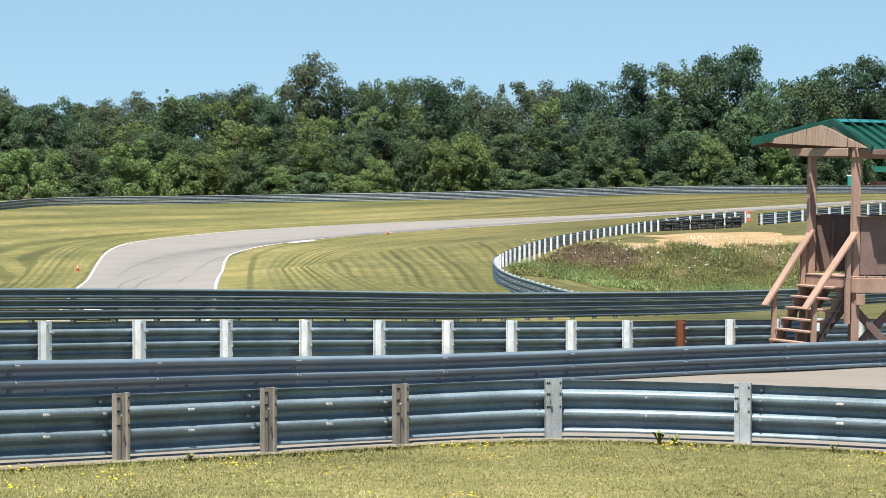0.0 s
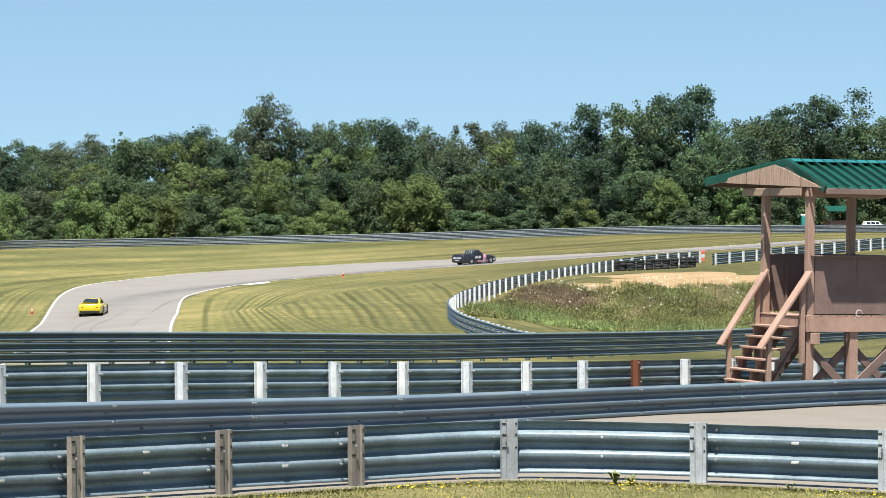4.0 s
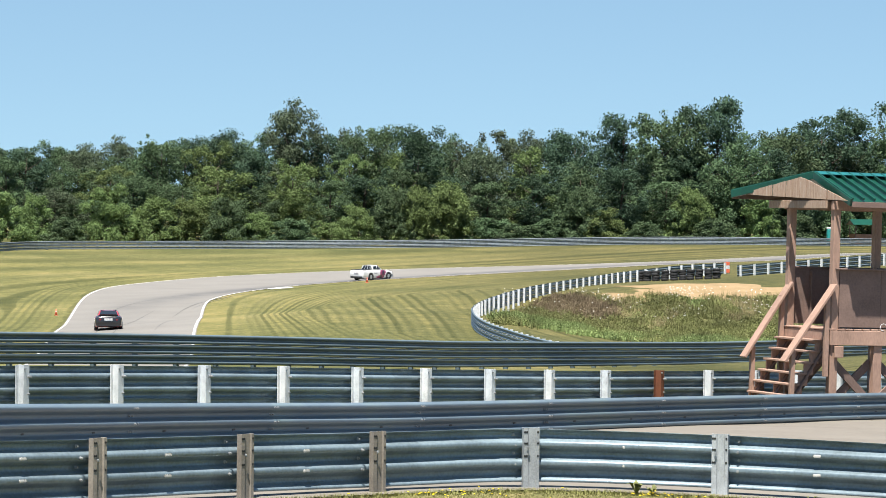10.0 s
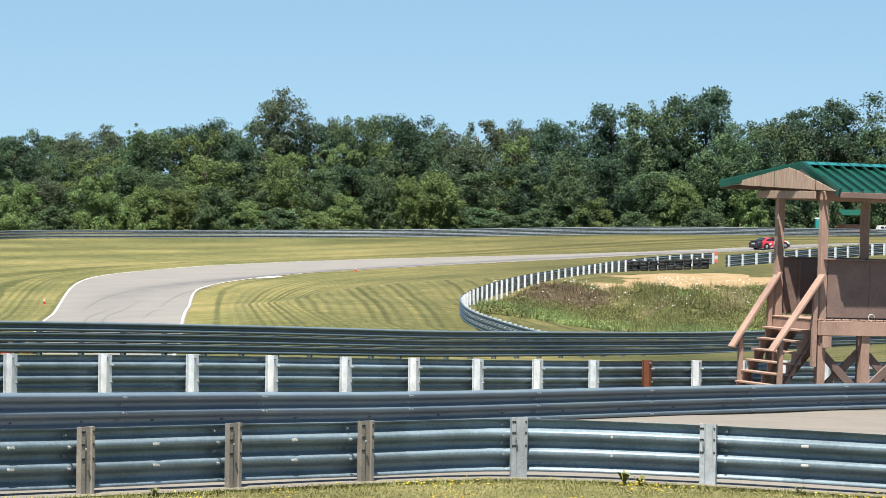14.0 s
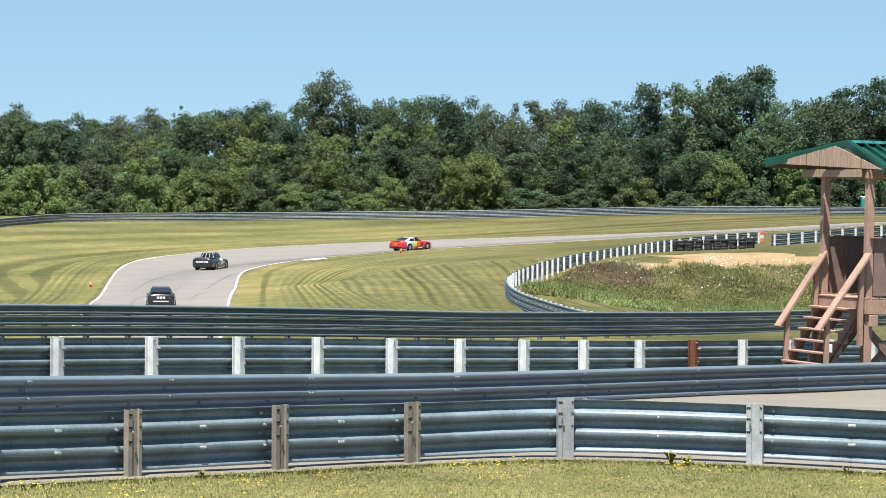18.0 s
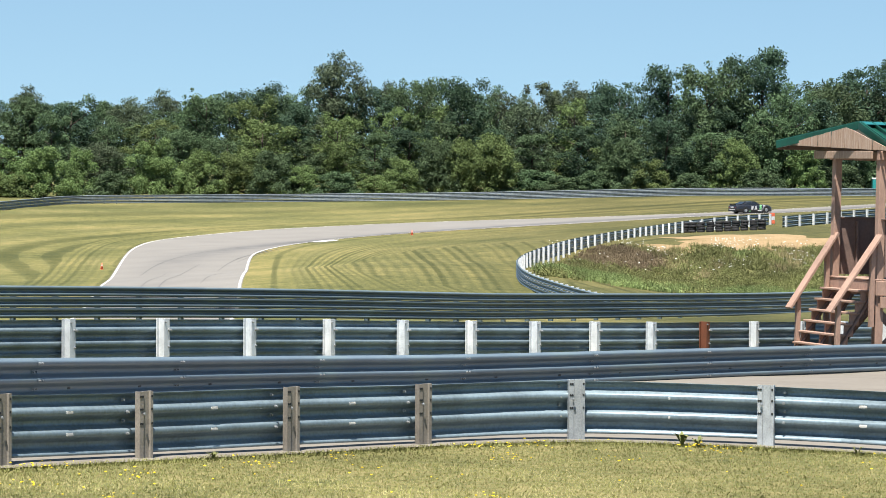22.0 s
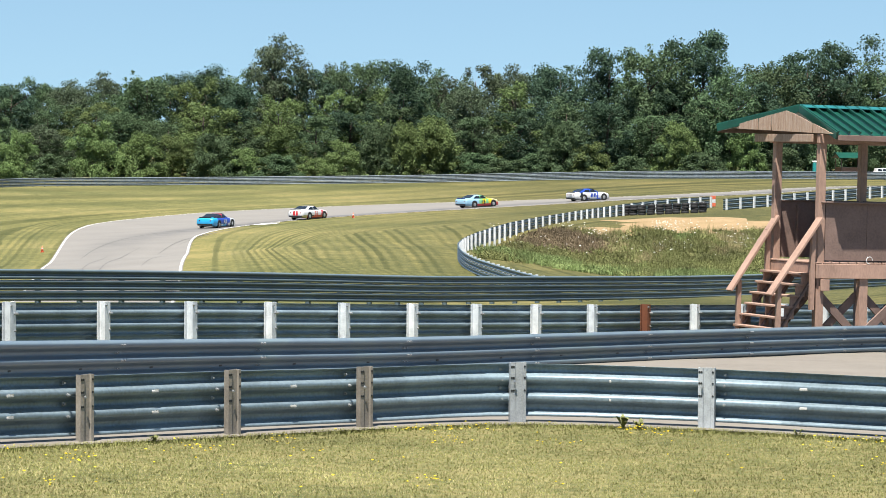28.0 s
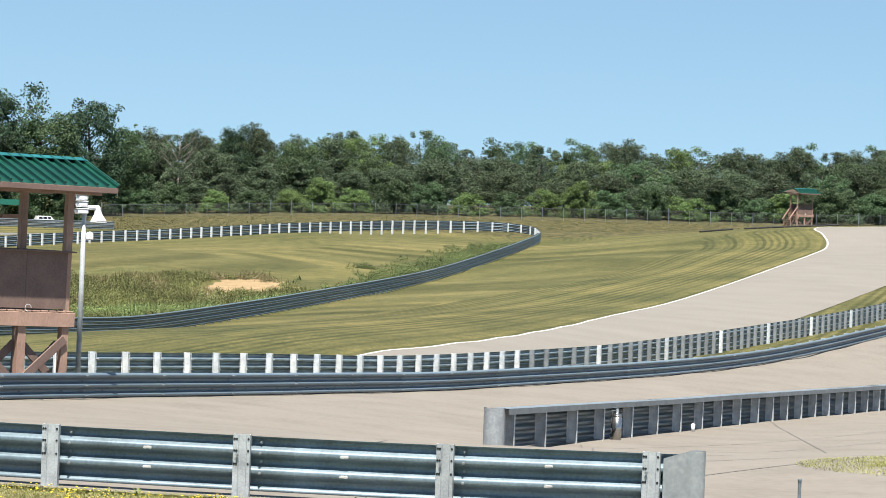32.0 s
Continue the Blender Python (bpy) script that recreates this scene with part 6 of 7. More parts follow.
def blades(name, spots, h0, h1, w, material, seed, lean=0.5, per=3, lift=0.0):
    """Tufts of upright blades, three or so to a spot."""
    rng = np.random.default_rng(seed)
    spots = np.array(spots)
    z = np.concatenate([heights(spots[i:i + 20000]) for i in range(0, len(spots), 20000)])
    base = np.repeat(np.c_[spots, z], per, axis=0)
    n = len(base)
    a = rng.random(n) * 6.283
    h = h0 + (h1 - h0) * rng.random(n) ** 1.3
    d = np.c_[np.cos(a), np.sin(a), np.zeros(n)]
    side = np.c_[-np.sin(a), np.cos(a), np.zeros(n)] * (w * (0.6 + 0.8 * rng.random(n)))[:, None] / 2
    base = base + d * (rng.random(n) * w * 2)[:, None] + np.c_[np.zeros(n), np.zeros(n), lift * rng.random(n)]
    tip = base + d * (h * lean * rng.random(n))[:, None] + np.c_[np.zeros(n), np.zeros(n), h * (0.25 + 0.75 * rng.random(n) if lift else 1.0)]
    vs = np.stack([base - side, base + side, tip], 1).reshape(-1, 3)
    me = bpy.data.meshes.new(name)
    me.vertices.add(3 * n)
    me.vertices.foreach_set("co", vs.ravel())
    me.loops.add(3 * n)
    me.loops.foreach_set("vertex_index", np.arange(3 * n, dtype=np.int32))
    me.polygons.add(n)
    me.polygons.foreach_set("loop_start", np.arange(0, 3 * n, 3, dtype=np.int32))
    me.update()
    return part_mesh(name, me, material)


def leafy(name, base, amount=0.35):
    m = mat(name, base, 0.7, 0.0, dark=tuple(c * 0.6 for c in base), light=tuple(c * 1.6 for c in base), scale=0.14, fine=0.6, bump=0, spread=0.6, island=amount, spec=0.2)
    return m


WEED_GREEN, WEED_DRY, WEED_BROWN = leafy("green_weeds", (0.165, 0.176, 0.062), 0.12), leafy("dry_weeds", (0.245, 0.212, 0.105), 0.12), leafy("brown_dead_weeds", (0.155, 0.118, 0.072), 0.12)
LITTER = leafy('dead_leaves', (0.075, 0.06, 0.045), 0.5)
WEED_BRIGHT = leafy('bright_green_weeds', (0.190, 0.250, 0.088), 0.14)
WEED_DARK = leafy('dark_green_weeds', (0.105, 0.138, 0.048), 0.14)
BANK = leafy('bank_grass', (0.155, 0.142, 0.056), 0.3)
rng_n = np.random.default_rng(11)


def scatter(n, cx, cy, rx, ry, turn, clump=0.0):
    r, a = np.sqrt(rng_n.random(n)), rng_n.random(n) * 6.283
    u, v = rx * r * np.cos(a), ry * r * np.sin(a)
    if clump:
        k = max(1, n // 25)
        ku, kv = rng_n.choice(u, k), rng_n.choice(v, k)
        idx = rng_n.integers(0, k, n)
        u, v = ku[idx] + rng_n.normal(size=n) * clump, kv[idx] + rng_n.normal(size=n) * clump * 2
    c, s = math.cos(radians(turn)), math.sin(radians(turn))
    return np.c_[cx + u * c - v * s, cy + u * s + v * c]


def clumps(name, spots, r0, r1, per, leaf, material, seed, tall=0.8):
    """Low leafy mounds on the land, each of many small leaves."""
    rng = np.random.default_rng(seed)
    spots = np.array(spots)
    z = heights(spots)
    r = np.repeat(r0 + (r1 - r0) * rng.random(len(spots)) ** 1.5, per)
    n = len(r)
    d = rng.normal(size=(n, 3))
    d /= np.linalg.norm(d, axis=1)[:, None]
    d[:, 2] = np.abs(d[:, 2])
    c = np.repeat(np.c_[spots, z], per, axis=0) + d * (r * (0.5 + 0.6 * rng.random(n)))[:, None] * np.array([1, 1, tall])
    nn = d * 1.2 + rng.normal(size=(n, 3)) * 0.4
    nn /= np.linalg.norm(nn, axis=1)[:, None]
    a = np.cross(nn, rng.normal(size=(n, 3)))
    a /= np.linalg.norm(a, axis=1)[:, None]
    b = np.cross(nn, a)
    k = (leaf * (0.5 + rng.random(n)))[:, None]
    vs = np.stack([c - a * k * 0.5, c + a * k * 0.5, c + b * k * 0.9 + np.array([0, 0, 0.3]) * k], 1).reshape(-1, 3)
    me = bpy.data.meshes.new(name)
    me.vertices.add(3 * n)
    me.vertices.foreach_set("co", vs.ravel())
    me.loops.add(3 * n)
    me.loops.foreach_set("vertex_index", np.arange(3 * n, dtype=np.int32))
    me.polygons.add(n)
    me.polygons.foreach_set("loop_start", np.arange(0, 3 * n, 3, dtype=np.int32))
    me.update()
    return part_mesh(name, me, material)


def bank_spots(n, x0, x1, v0, v1):
    """Spots on the near-facing bank of the ditch; v runs from its rim (0) to its foot (1)."""
    x, v = rng_n.uniform(x0, x1, n), rng_n.uniform(v0, v1, n)
    return np.c_[x, 241.5 + 0.24 * (x - 14) - 17.0 * v], v


def drifts(q):
    """Slow swell of growth over the bank, about -1 to 1."""
    x, y = q[:, 0], q[:, 1]
    return 0.45 * np.sin(0.55 * x + 0.21 * y + 1.0) + 0.35 * np.sin(1.3 * x - 0.34 * y) + 0.3 * np.sin(0.31 * y + 2.1 * np.sin(0.23 * x)) + 0.2 * np.sin(2.9 * x + 0.8 * y)


spots, v = bank_spots(5200, 4.5, 56, -0.02, 1.7)
order = np.argsort(inner_line.p[:, 1])
inside = spots[:, 0] > np.interp(spots[:, 1], inner_line.p[order, 1], inner_line.p[order, 0]) + 0.9
east = np.interp(spots[:, 1], [p[1] for p in TRACKSIDE], [p[0] for p in TRACKSIDE]) - 1.0
inside &= spots[:, 0] < east
inside &= np.hypot((spots[:, 0] - 52.3) / 3.4, (spots[:, 1] - 242.5) / 4.5) > 1.0
# the bare soil of the rim runs down between the first weeds
inside &= v > np.where((spots[:, 0] > 13) & (spots[:, 0] < 33), 0.16, 0.03) + 0.10 * drifts(spots)
spots, v = spots[inside], v[inside]
growth = drifts(spots) + rng_n.normal(size=len(spots)) * 0.25
brown = np.exp(-((spots[:, 0] - 11.0) / 3.0) ** 2 - ((v - 0.42) / 0.30) ** 2) * 2.2
bright = np.clip((v - 0.80) * 2.2, 0, 1.2) + 1.2 * np.exp(-((spots[:, 0] - 20.6) / 0.9) ** 2 - ((v - 0.30) / 0.2) ** 2)
kind = np.where(brown + 0.4 * growth > 0.75, 2, np.where(bright + 0.6 * growth > 0.95, 3, np.where(growth - 0.9 * v + 0.15 > 0.1, 1, 0)))
for k, name, m, r0, r1, label in ((0, "weed_mounds", WEED_GREEN, 0.25, 0.65, "mounds of leafy green weeds on the bank of the ditch"), (1, "dry_mounds", WEED_DRY, 0.18, 0.45, "dry straw-coloured weeds on the bank of the ditch"), (2, "brown_mounds", WEED_BROWN, 0.22, 0.5, "mounds of brown dead weeds in the ditch"), (3, "bright_mounds", WEED_BRIGHT, 0.25, 0.6, "thick bright green weeds at the foot of the bank")):
    tagged(clumps(name, spots[kind == k], r0, r1, 90, 0.085, m, 40 + k, 0.9), label, "weeds", kind="stuff")
    tall = np.repeat(spots[kind == k], 9, axis=0)
    tagged(blades(name.replace("mounds", "stalks"), tall + rng_n.normal(size=tall.shape) * 0.35, 0.25, 0.7, 0.035, m, 50 + k, 0.5, 3), label.replace("mounds of ", "upright stalks of "), "weeds", kind="stuff")
# a weed hedge behind the rail that climbs the slope
hedge = []
for s in np.linspace(s_of(track_line, 26, 157), s_of(track_line, 97, 310), 2600):
    p, w = track_line.at(float(s)), track_line.way(float(s))
    r = Vector((w.y, -w.x, 0)).normalized()
    q = p - r * (0.6 + abs(rng_n.normal()) * 2.6)
    hedge.append((q.x, q.y))
hedge += [tuple(v) for v in scatter(9, 68.7, 267.8, 0.7, 0.9, 0)] * 2
tagged(clumps("weed_hedge", hedge, 0.25, 0.65, 80, 0.08, WEED_DARK, 21, 1.1), "tall green weeds growing along the guard rail", "weeds", kind="stuff")


# rough grass on the bank below the eastern fence
bank_az, bank_d = rng_n.uniform(9.8, 28, 26000), rng_n.uniform(0, 1, 26000)
bank_d = np.interp(bank_az, [9, 11, 15, 17, 30], [458, 400, 368, 360, 366]) * (1 - bank_d) + 466 * bank_d
tagged(blades("bank_grass", np.c_[bank_d * np.sin(np.radians(bank_az)), bank_d * np.cos(np.radians(bank_az))], 0.03, 0.13, 0.12, BANK, 23, 2.0, 3), "rough uncut grass on the bank below the fence", "grass", kind="stuff")


def dots(name, spots, lo, hi, size, material, seed, lift=0.0):
    """Small flower heads at that height over the land."""
    rng = np.random.default_rng(seed)
    z = heights(spots)
    vs, fs = [], []
    for (x, y), h in zip(spots, z):
        r = size * rng.uniform(0.6, 1.3)
        c = np.array([x, y, h + rng.uniform(lo, hi)])
        k = len(vs)
        vs.append(tuple(c + [0, 0, r * 0.45]))
        for i in range(6):
            a = i * 1.0472
            vs.append(tuple(c + [r * math.cos(a), r * math.sin(a), 0]))
        vs.append(tuple(c - [0, 0, r * 0.5]))
        fs += [(k, k + 1 + i, k + 1 + (i + 1) % 6) for i in range(6)] + [(k + 7, k + 1 + (i + 1) % 6, k + 1 + i) for i in range(6)]
    me = bpy.data.meshes.new(name)
    me.from_pydata(vs, [], fs)
    return part_mesh(name, me, material)


PETAL_WHITE = leafy("white_petals", (0.75, 0.75, 0.70), 0.1)
PETAL_YELLOW = leafy("yellow_petals", (0.80, 0.62, 0.02), 0.15)
tagged(dots("white_flowers", np.concatenate([bank_spots(n, *b)[0] for n, b in ((80, (7, 32, 0.0, 0.9)), (60, (18.6, 20.6, 0.02, 0.26)), (24, (20.4, 22.2, 0.0, 0.2)), (40, (24.0, 26.2, 0.1, 0.6)), (24, (18.4, 21.0, 0.5, 0.7)), (20, (11.5, 13.5, 0.0, 0.15)), (24, (6.0, 8.0, 0.1, 0.4)), (26, (13.5, 15.0, 0.2, 0.4)))]), 0.35, 0.75, 0.058, PETAL_WHITE, 3), "white wild flowers scattered over the ditch", "flowers", kind="stuff")


# ---- foreground turf ----
TURF_GREEN, TURF_DRY = leafy("turf_blades", (0.265, 0.268, 0.092), 0.14), leafy("dry_turf_blades", (0.395, 0.355, 0.170), 0.12)
fl = front_line.p


def turf_spots(n, seed):
    """Spots on the grass between the camera and the front rail, denser towards the rail."""
    rng = np.random.default_rng(seed)
    x = rng.uniform(-5.5, 11.5, n)
    edge = np.interp(x, fl[:, 0], fl[:, 1]) - 0.30
    y = edge - rng.random(n) * np.clip(edge - 20.5, 1, 12)
    return np.c_[x, y]


tagged(blades("turf", turf_spots(90000, 31), 0.008, 0.024, 0.006, TURF_GREEN, 31, 0.9, 3), "short green grass blades", "grass", kind="stuff")
tagged(blades("dry_turf", turf_spots(80000, 32), 0.008, 0.022, 0.006, TURF_DRY, 32, 1.0, 3), "dry straw-coloured grass blades", "grass", kind="stuff")
# rougher grass at the foot of the rail
x = rng_n.uniform(-5.5, 11.0, 9000)
rough = np.c_[x, np.interp(x, fl[:, 0], fl[:, 1]) - 0.16 - np.abs(rng_n.normal(size=9000)) * 0.13]
tagged(blades("rail_grass", rough, 0.015, 0.055, 0.008, TURF_GREEN, 33, 1.2, 4), "uncut grass along the foot of the guard rail", "grass", kind="stuff")
# yellow flowers in drifts
k = 46
drift = turf_spots(k, 35)
drift[:, 1] = np.interp(drift[:, 0], fl[:, 0], fl[:, 1]) - 0.35 - np.abs(rng_n.normal(size=k)) * 2.2
idx = rng_n.integers(0, k, 560)
spots = drift[idx] + rng_n.normal(size=(560, 2)) * [0.13, 0.20]
east = rng_n.uniform(4.5, 11.5, 60)
east = np.c_[east, np.interp(east, fl[:, 0], fl[:, 1]) - 0.35 - np.abs(rng_n.normal(size=60)) * 0.9]
spots = np.concatenate([spots, turf_spots(110, 36), east[rng_n.integers(0, 60, 700)] + rng_n.normal(size=(700, 2)) * [0.16, 0.14]])
spots[:, 1] = np.minimum(spots[:, 1], np.interp(spots[:, 0], fl[:, 0], fl[:, 1]) - 0.3)
tagged(dots("yellow_flowers", spots, 0.03, 0.075, 0.012, PETAL_YELLOW, 5), "small yellow flowers in the turf", "flowers", kind="stuff")


def weed_plant(x, y, h, seed):
    rng = random.Random(seed)
    t = empty("weed", pose(x, y, ground_z(x, y)), "green leafy weed at the foot of the rail", "plant", "weeds at the rail")
    bm = bmesh.new()
    for i in range(14):
        a, L = rng.uniform(0, 6.28), h * rng.uniform(0.5, 1.0)
        p = Vector((0, 0, 0.01))
        q = Vector((math.cos(a) * L * 0.45, math.sin(a) * L * 0.45, L * 0.8))
        r = Vector((math.cos(a) * L * 0.8, math.sin(a) * L * 0.8, L * rng.uniform(0.6, 0.95)))
        s = Vector((-math.sin(a), math.cos(a), 0)) * L * 0.13
        f = [bm.verts.new(v) for v in (p, q - s, r, q + s)]
        bm.faces.new(f)
    part("leaves", bm, WEED_GREEN, t)
    return t


for i, (x, h) in enumerate(((2.2, 0.17), (2.35, 0.13), (3.9, 0.11), (-2.3, 0.10), (7.6, 0.15), (7.8, 0.12), (9.3, 0.17), (9.9, 0.15), (5.6, 0.10))):
    weed_plant(x, float(np.interp(x, fl[:, 0], fl[:, 1])) - 0.32, h, i)


# ---- fittings on the front rail ----
def rail_fittings():
    """Nuts at the beam joints, and the slots with pale reflectors between posts, on the side seen from the grass."""
    fp = [s_of(front_line, x, y) for x, y, z in FRONT[:-1]]
    rail = bpy.data.objects["guard_rail"]
    bm = bmesh.new()
    tube(bm, (0, 0.0, 0), (0, -0.03, 0), 0.010, n=6)
    tube(bm, (0, 0.0, 0), (0, -0.008, 0), 0.016, n=8)
    nut = bpy.data.meshes.new("bolt")
    bm.to_mesh(nut)
    bm.free()
    bm = bmesh.new()
    box(bm, pose(0, 0, 0), 0.085, 0.008, 0.028, 0.007)
    slot = bpy.data.meshes.new("slot")
    bm.to_mesh(slot)
    bm.free()
    for i, s in enumerate(fp):
        w = front_line.way(s)
        yaw = math.degrees(math.atan2(w.y, w.x))
        r = Vector((-w.y, w.x, 0)).normalized()
        for dx in (-0.16, 0.17):
            if (dx > 0) != (i >= 6):
                continue
            for k in range(4):
                p = front_line.at(s + dx) + r * (0.088 if k % 2 else 0.15) - Vector((0, 0, (0.06, 0.165, 0.25, 0.36)[k]))
                part_mesh("bolt", nut, ZINC, rail, m=Matrix.Translation(p) @ pose(0, 0, 0, 0, 0, yaw))
        p = front_line.at(s) - r * 0.012 - Vector((0.04 * w.x, 0.04 * w.y, 0.18))
        part_mesh("bolt", nut, BOLT, rail, m=Matrix.Translation(p) @ pose(0, 0, 0, 0, 0, yaw) @ Matrix.Diagonal((1.0, 0.5, 1.0, 1)))
        if i + 1 < len(fp):
            q = (s + fp[i + 1]) / 2
            for dz in (0.160, 0.354):
                p = front_line.at(q) + Vector((-front_line.way(q).y, front_line.way(q).x, 0)) * 0.087 - Vector((0, 0, dz))
                part_mesh("slot", slot, LINE_WHITE, rail, "pale slot in the beam", m=Matrix.Translation(p) @ pose(0, 0, 0, 0, 0, yaw))
    # bolt holes in the flanges of the channel posts
    bm = bmesh.new()
    tube(bm, (0, 0.001, 0), (0, 0.004, 0), 0.011, n=8)
    hole = bpy.data.meshes.new("bolt_hole")
    bm.to_mesh(hole)
    bm.free()
    for ob in [o for o in rail.children if o.name.startswith("post")]:
        for x in (-0.068, 0.050, 0.072):
            for z in (-0.045, -0.16, -0.29):
                part_mesh("bolt_hole", hole, BOLT, rail, m=ob.matrix_basis @ pose(x, 0, z))
    # the long bolts that stand out of the pale posts
    rail = bpy.data.objects["guard_rail.002"]
    for ob in [o for o in rail.children if o.name.startswith("post")][:26]:
        m = ob.matrix_basis
        for dx, dz, mm in ((-0.045, -0.17, BOLT), (0.04, -0.05, ZINC), (-0.04, -0.42, ZINC)):
            part_mesh("bolt", nut, mm, rail, m=m @ pose(dx, 0.081, dz, 0, 0, 180) @ Matrix.Diagonal((1.5, 2.0, 1.5, 1)) if mm is BOLT else m @ pose(dx, 0.081, dz, 0, 0, 180))
    # the middle rail's lap joints, bolts and slots
    rail = bpy.data.objects["guard_rail.001"]
    n = round(mid_line.length / 3.81)
    bm = bmesh.new()
    box(bm, pose(0, 0, 0), 0.07, 0.012, 0.022, 0.004)
    hole = bpy.data.meshes.new("slot")
    bm.to_mesh(hole)
    bm.free()
    for k in range(1, n):
        s = mid_line.length * k / n
        part_mesh("lap_joint", beam_mesh(mid_line, s + 0.14, s + 0.156, 1, THRIE, 0.0, 0.183, 0.02), BOLT, rail, "dark edge of the lapped beam")
        for ds in (0.03, 0.10):
            for d, o in ((0.059, 0.086), (0.156, 0.005), (0.253, 0.086), (0.350, 0.005), (0.447, 0.086)):
                q, w = mid_line.at(s + ds), mid_line.way(s + ds)
                r = Vector((w.y, -w.x, 0)).normalized()
                part_mesh("bolt", nut, ZINC, rail, m=Matrix.Translation(q + r * (0.18 + o) - Vector((0, 0, d))) @ pose(0, 0, 0, 0, 0, math.degrees(math.atan2(w.y, w.x))))
        for ds in (1.0, 2.9):
            q, w = mid_line.at(s + ds), mid_line.way(s + ds)
            r = Vector((w.y, -w.x, 0)).normalized()
            part_mesh("slot", hole, BOLT, rail, "dark bolt slot", m=Matrix.Translation(q + r * 0.19 - Vector((0, 0, 0.350))) @ pose(0, 0, 0, 0, 0, math.degrees(math.atan2(w.y, w.x))))


rail_fittings()


STEEL_SPANGLE = mat("spangled_galvanised_steel", (0.40, 0.43, 0.445), 0.45, 0.1, dark=(0.32, 0.35, 0.365), light=(0.52, 0.545, 0.555), scale=7, fine=22, bump=0.03, spread=0.7)


def bullnose(m, height, radius, parent, label):
    """The rounded end piece of a rail: a flared plate that turns round a drum."""
    bm = bmesh.new()
    n = 20
    ring = [(-radius * 2.6, -radius * 0.55), (-radius * 1.7, -radius * 0.62), (-radius * 1.0, -radius * 0.85)]
    ring += [(radius * math.cos(a), radius * math.sin(a)) for a in [math.pi * (-0.6 + 1.2 * i / n) for i in range(n + 1)]]
    ring += [(-radius * 1.0, radius * 0.85), (-radius * 2.0, radius * 0.7)]
    lift = [min(1.0, 0.72 + 0.28 * max(0.0, (x + radius * 2.6) / (radius * 2.2))) for x, y in ring]
    rows = [[bm.verts.new((x, y, -height * (0.5 + (k / 6 - 0.5) * f))) for (x, y), f in zip(ring, lift)] for k in range(7)]
    for lo, hi in zip(rows, rows[1:]):
        for i in range(len(ring) - 1):
            bm.faces.new((lo[i], lo[i + 1], hi[i + 1], hi[i]))
    return part("end_piece", bm, STEEL_SPANGLE, parent, label, smooth=True, m=m)


rail_one = bpy.data.objects["guard_rail"]
w = front_line.way(front_line.length - 0.05)
e = front_line.at(front_line.length)
bullnose(Matrix.Translation(e + w * 0.07 + Vector((-w.y, w.x, 0)) * 0.10 + Vector((0, 0, 0.035))) @ pose(0, 0, 0, 0, 0, math.degrees(math.atan2(w.y, w.x))), 0.60, 0.11, rail_one, "rounded galvanised end piece")

# the rail that begins beyond the gap, seen from behind
gate_line = Line(GATE)
gate_posts = [0.7, 3.7, 6.9, 9.7, 12.6, 15.25, 17.85, 20.5, 22.9, 25.1] + [27.1 + 1.65 * i for i in range(int((gate_line.length - 27.1) / 1.65))]
gate_rail = guard_rail(gate_line, "steel guard rail with capped top beside the concrete lane", -1, [0.03], corrugated(4), STEEL_DARK, [STEEL_PALE], i_post(0.95, 0.20, 0.09), gate_posts, offset=0.12, above=-0.01)
cap_me = beam_mesh(gate_line, 0.0, gate_line.length, -1, [(-0.14, 0.11), (-0.14, 0.0), (0.20, 0.0), (0.20, 0.10)], -0.02, 0.0, 1.0)
part_mesh("top_cap", cap_me, STEEL, gate_rail, "flat steel cap along the top")
w = gate_line.way(0.1)
bullnose(Matrix.Translation(gate_line.at(0) - w * 0.05 + Vector((-w.y, w.x, 0)) * 0.12 + Vector((0, 0, 0.03))) @ pose(0, 0, 0, 0, 0, math.degrees(math.atan2(w.y, w.x)) + 180), 0.72, 0.19, gate_rail, "rounded galvanised end piece")


def extinguisher(x, y):
    t = empty("fire_extinguisher", pose(x, y, ground_z(x, y)), "polished steel fire extinguisher with black hose beside the rail", "fire extinguisher")
    bm = bmesh.new()
    tube(bm, (0, 0, 0), (0, 0, 0.52), 0.10, 0.10, 20)
    tube(bm, (0, 0, 0.52), (0, 0, 0.57), 0.10, 0.075, 20)
    tube(bm, (0, 0, 0.57), (0, 0, 0.60), 0.075, 0.03, 20)
    part("cylinder", bm, CHROME, t, smooth=True)
    bm = bmesh.new()
    tube(bm, (0, 0, 0), (0, 0, 0.025), 0.103, 0.103, 20)
    part("foot_ring", bm, STEEL_POST, t)
    bm = bmesh.new()
    tube(bm, (0, 0, 0.60), (0, 0, 0.68), 0.03, 0.03, 10)
    part("valve", bm, STEEL_POST, t)
    for z0, z1 in ((0.69, 0.73), (0.66, 0.65)):
        bm = bmesh.new()
        beam_between(bm, (0.03, 0, z0), (-0.14, 0, z1), 0.03, 0.012)
        part("lever", bm, STEEL_BRIGHT, t)
    bm = bmesh.new()
    pts = [Vector(v) for v in ((-0.03, 0, 0.65), (-0.10, -0.01, 0.62), (-0.135, -0.01, 0.50), (-0.125, -0.01, 0.28), (-0.13, -0.01, 0.08))]
    for v, w_ in zip(pts, pts[1:]):
        tube(bm, v, w_, 0.014, n=8)
    tube(bm, pts[-1], pts[-1] - Vector((0, 0, 0.08)), 0.016, 0.022, 8)
    part("hose", bm, RUBBER, t, "black rubber hose", smooth=True)


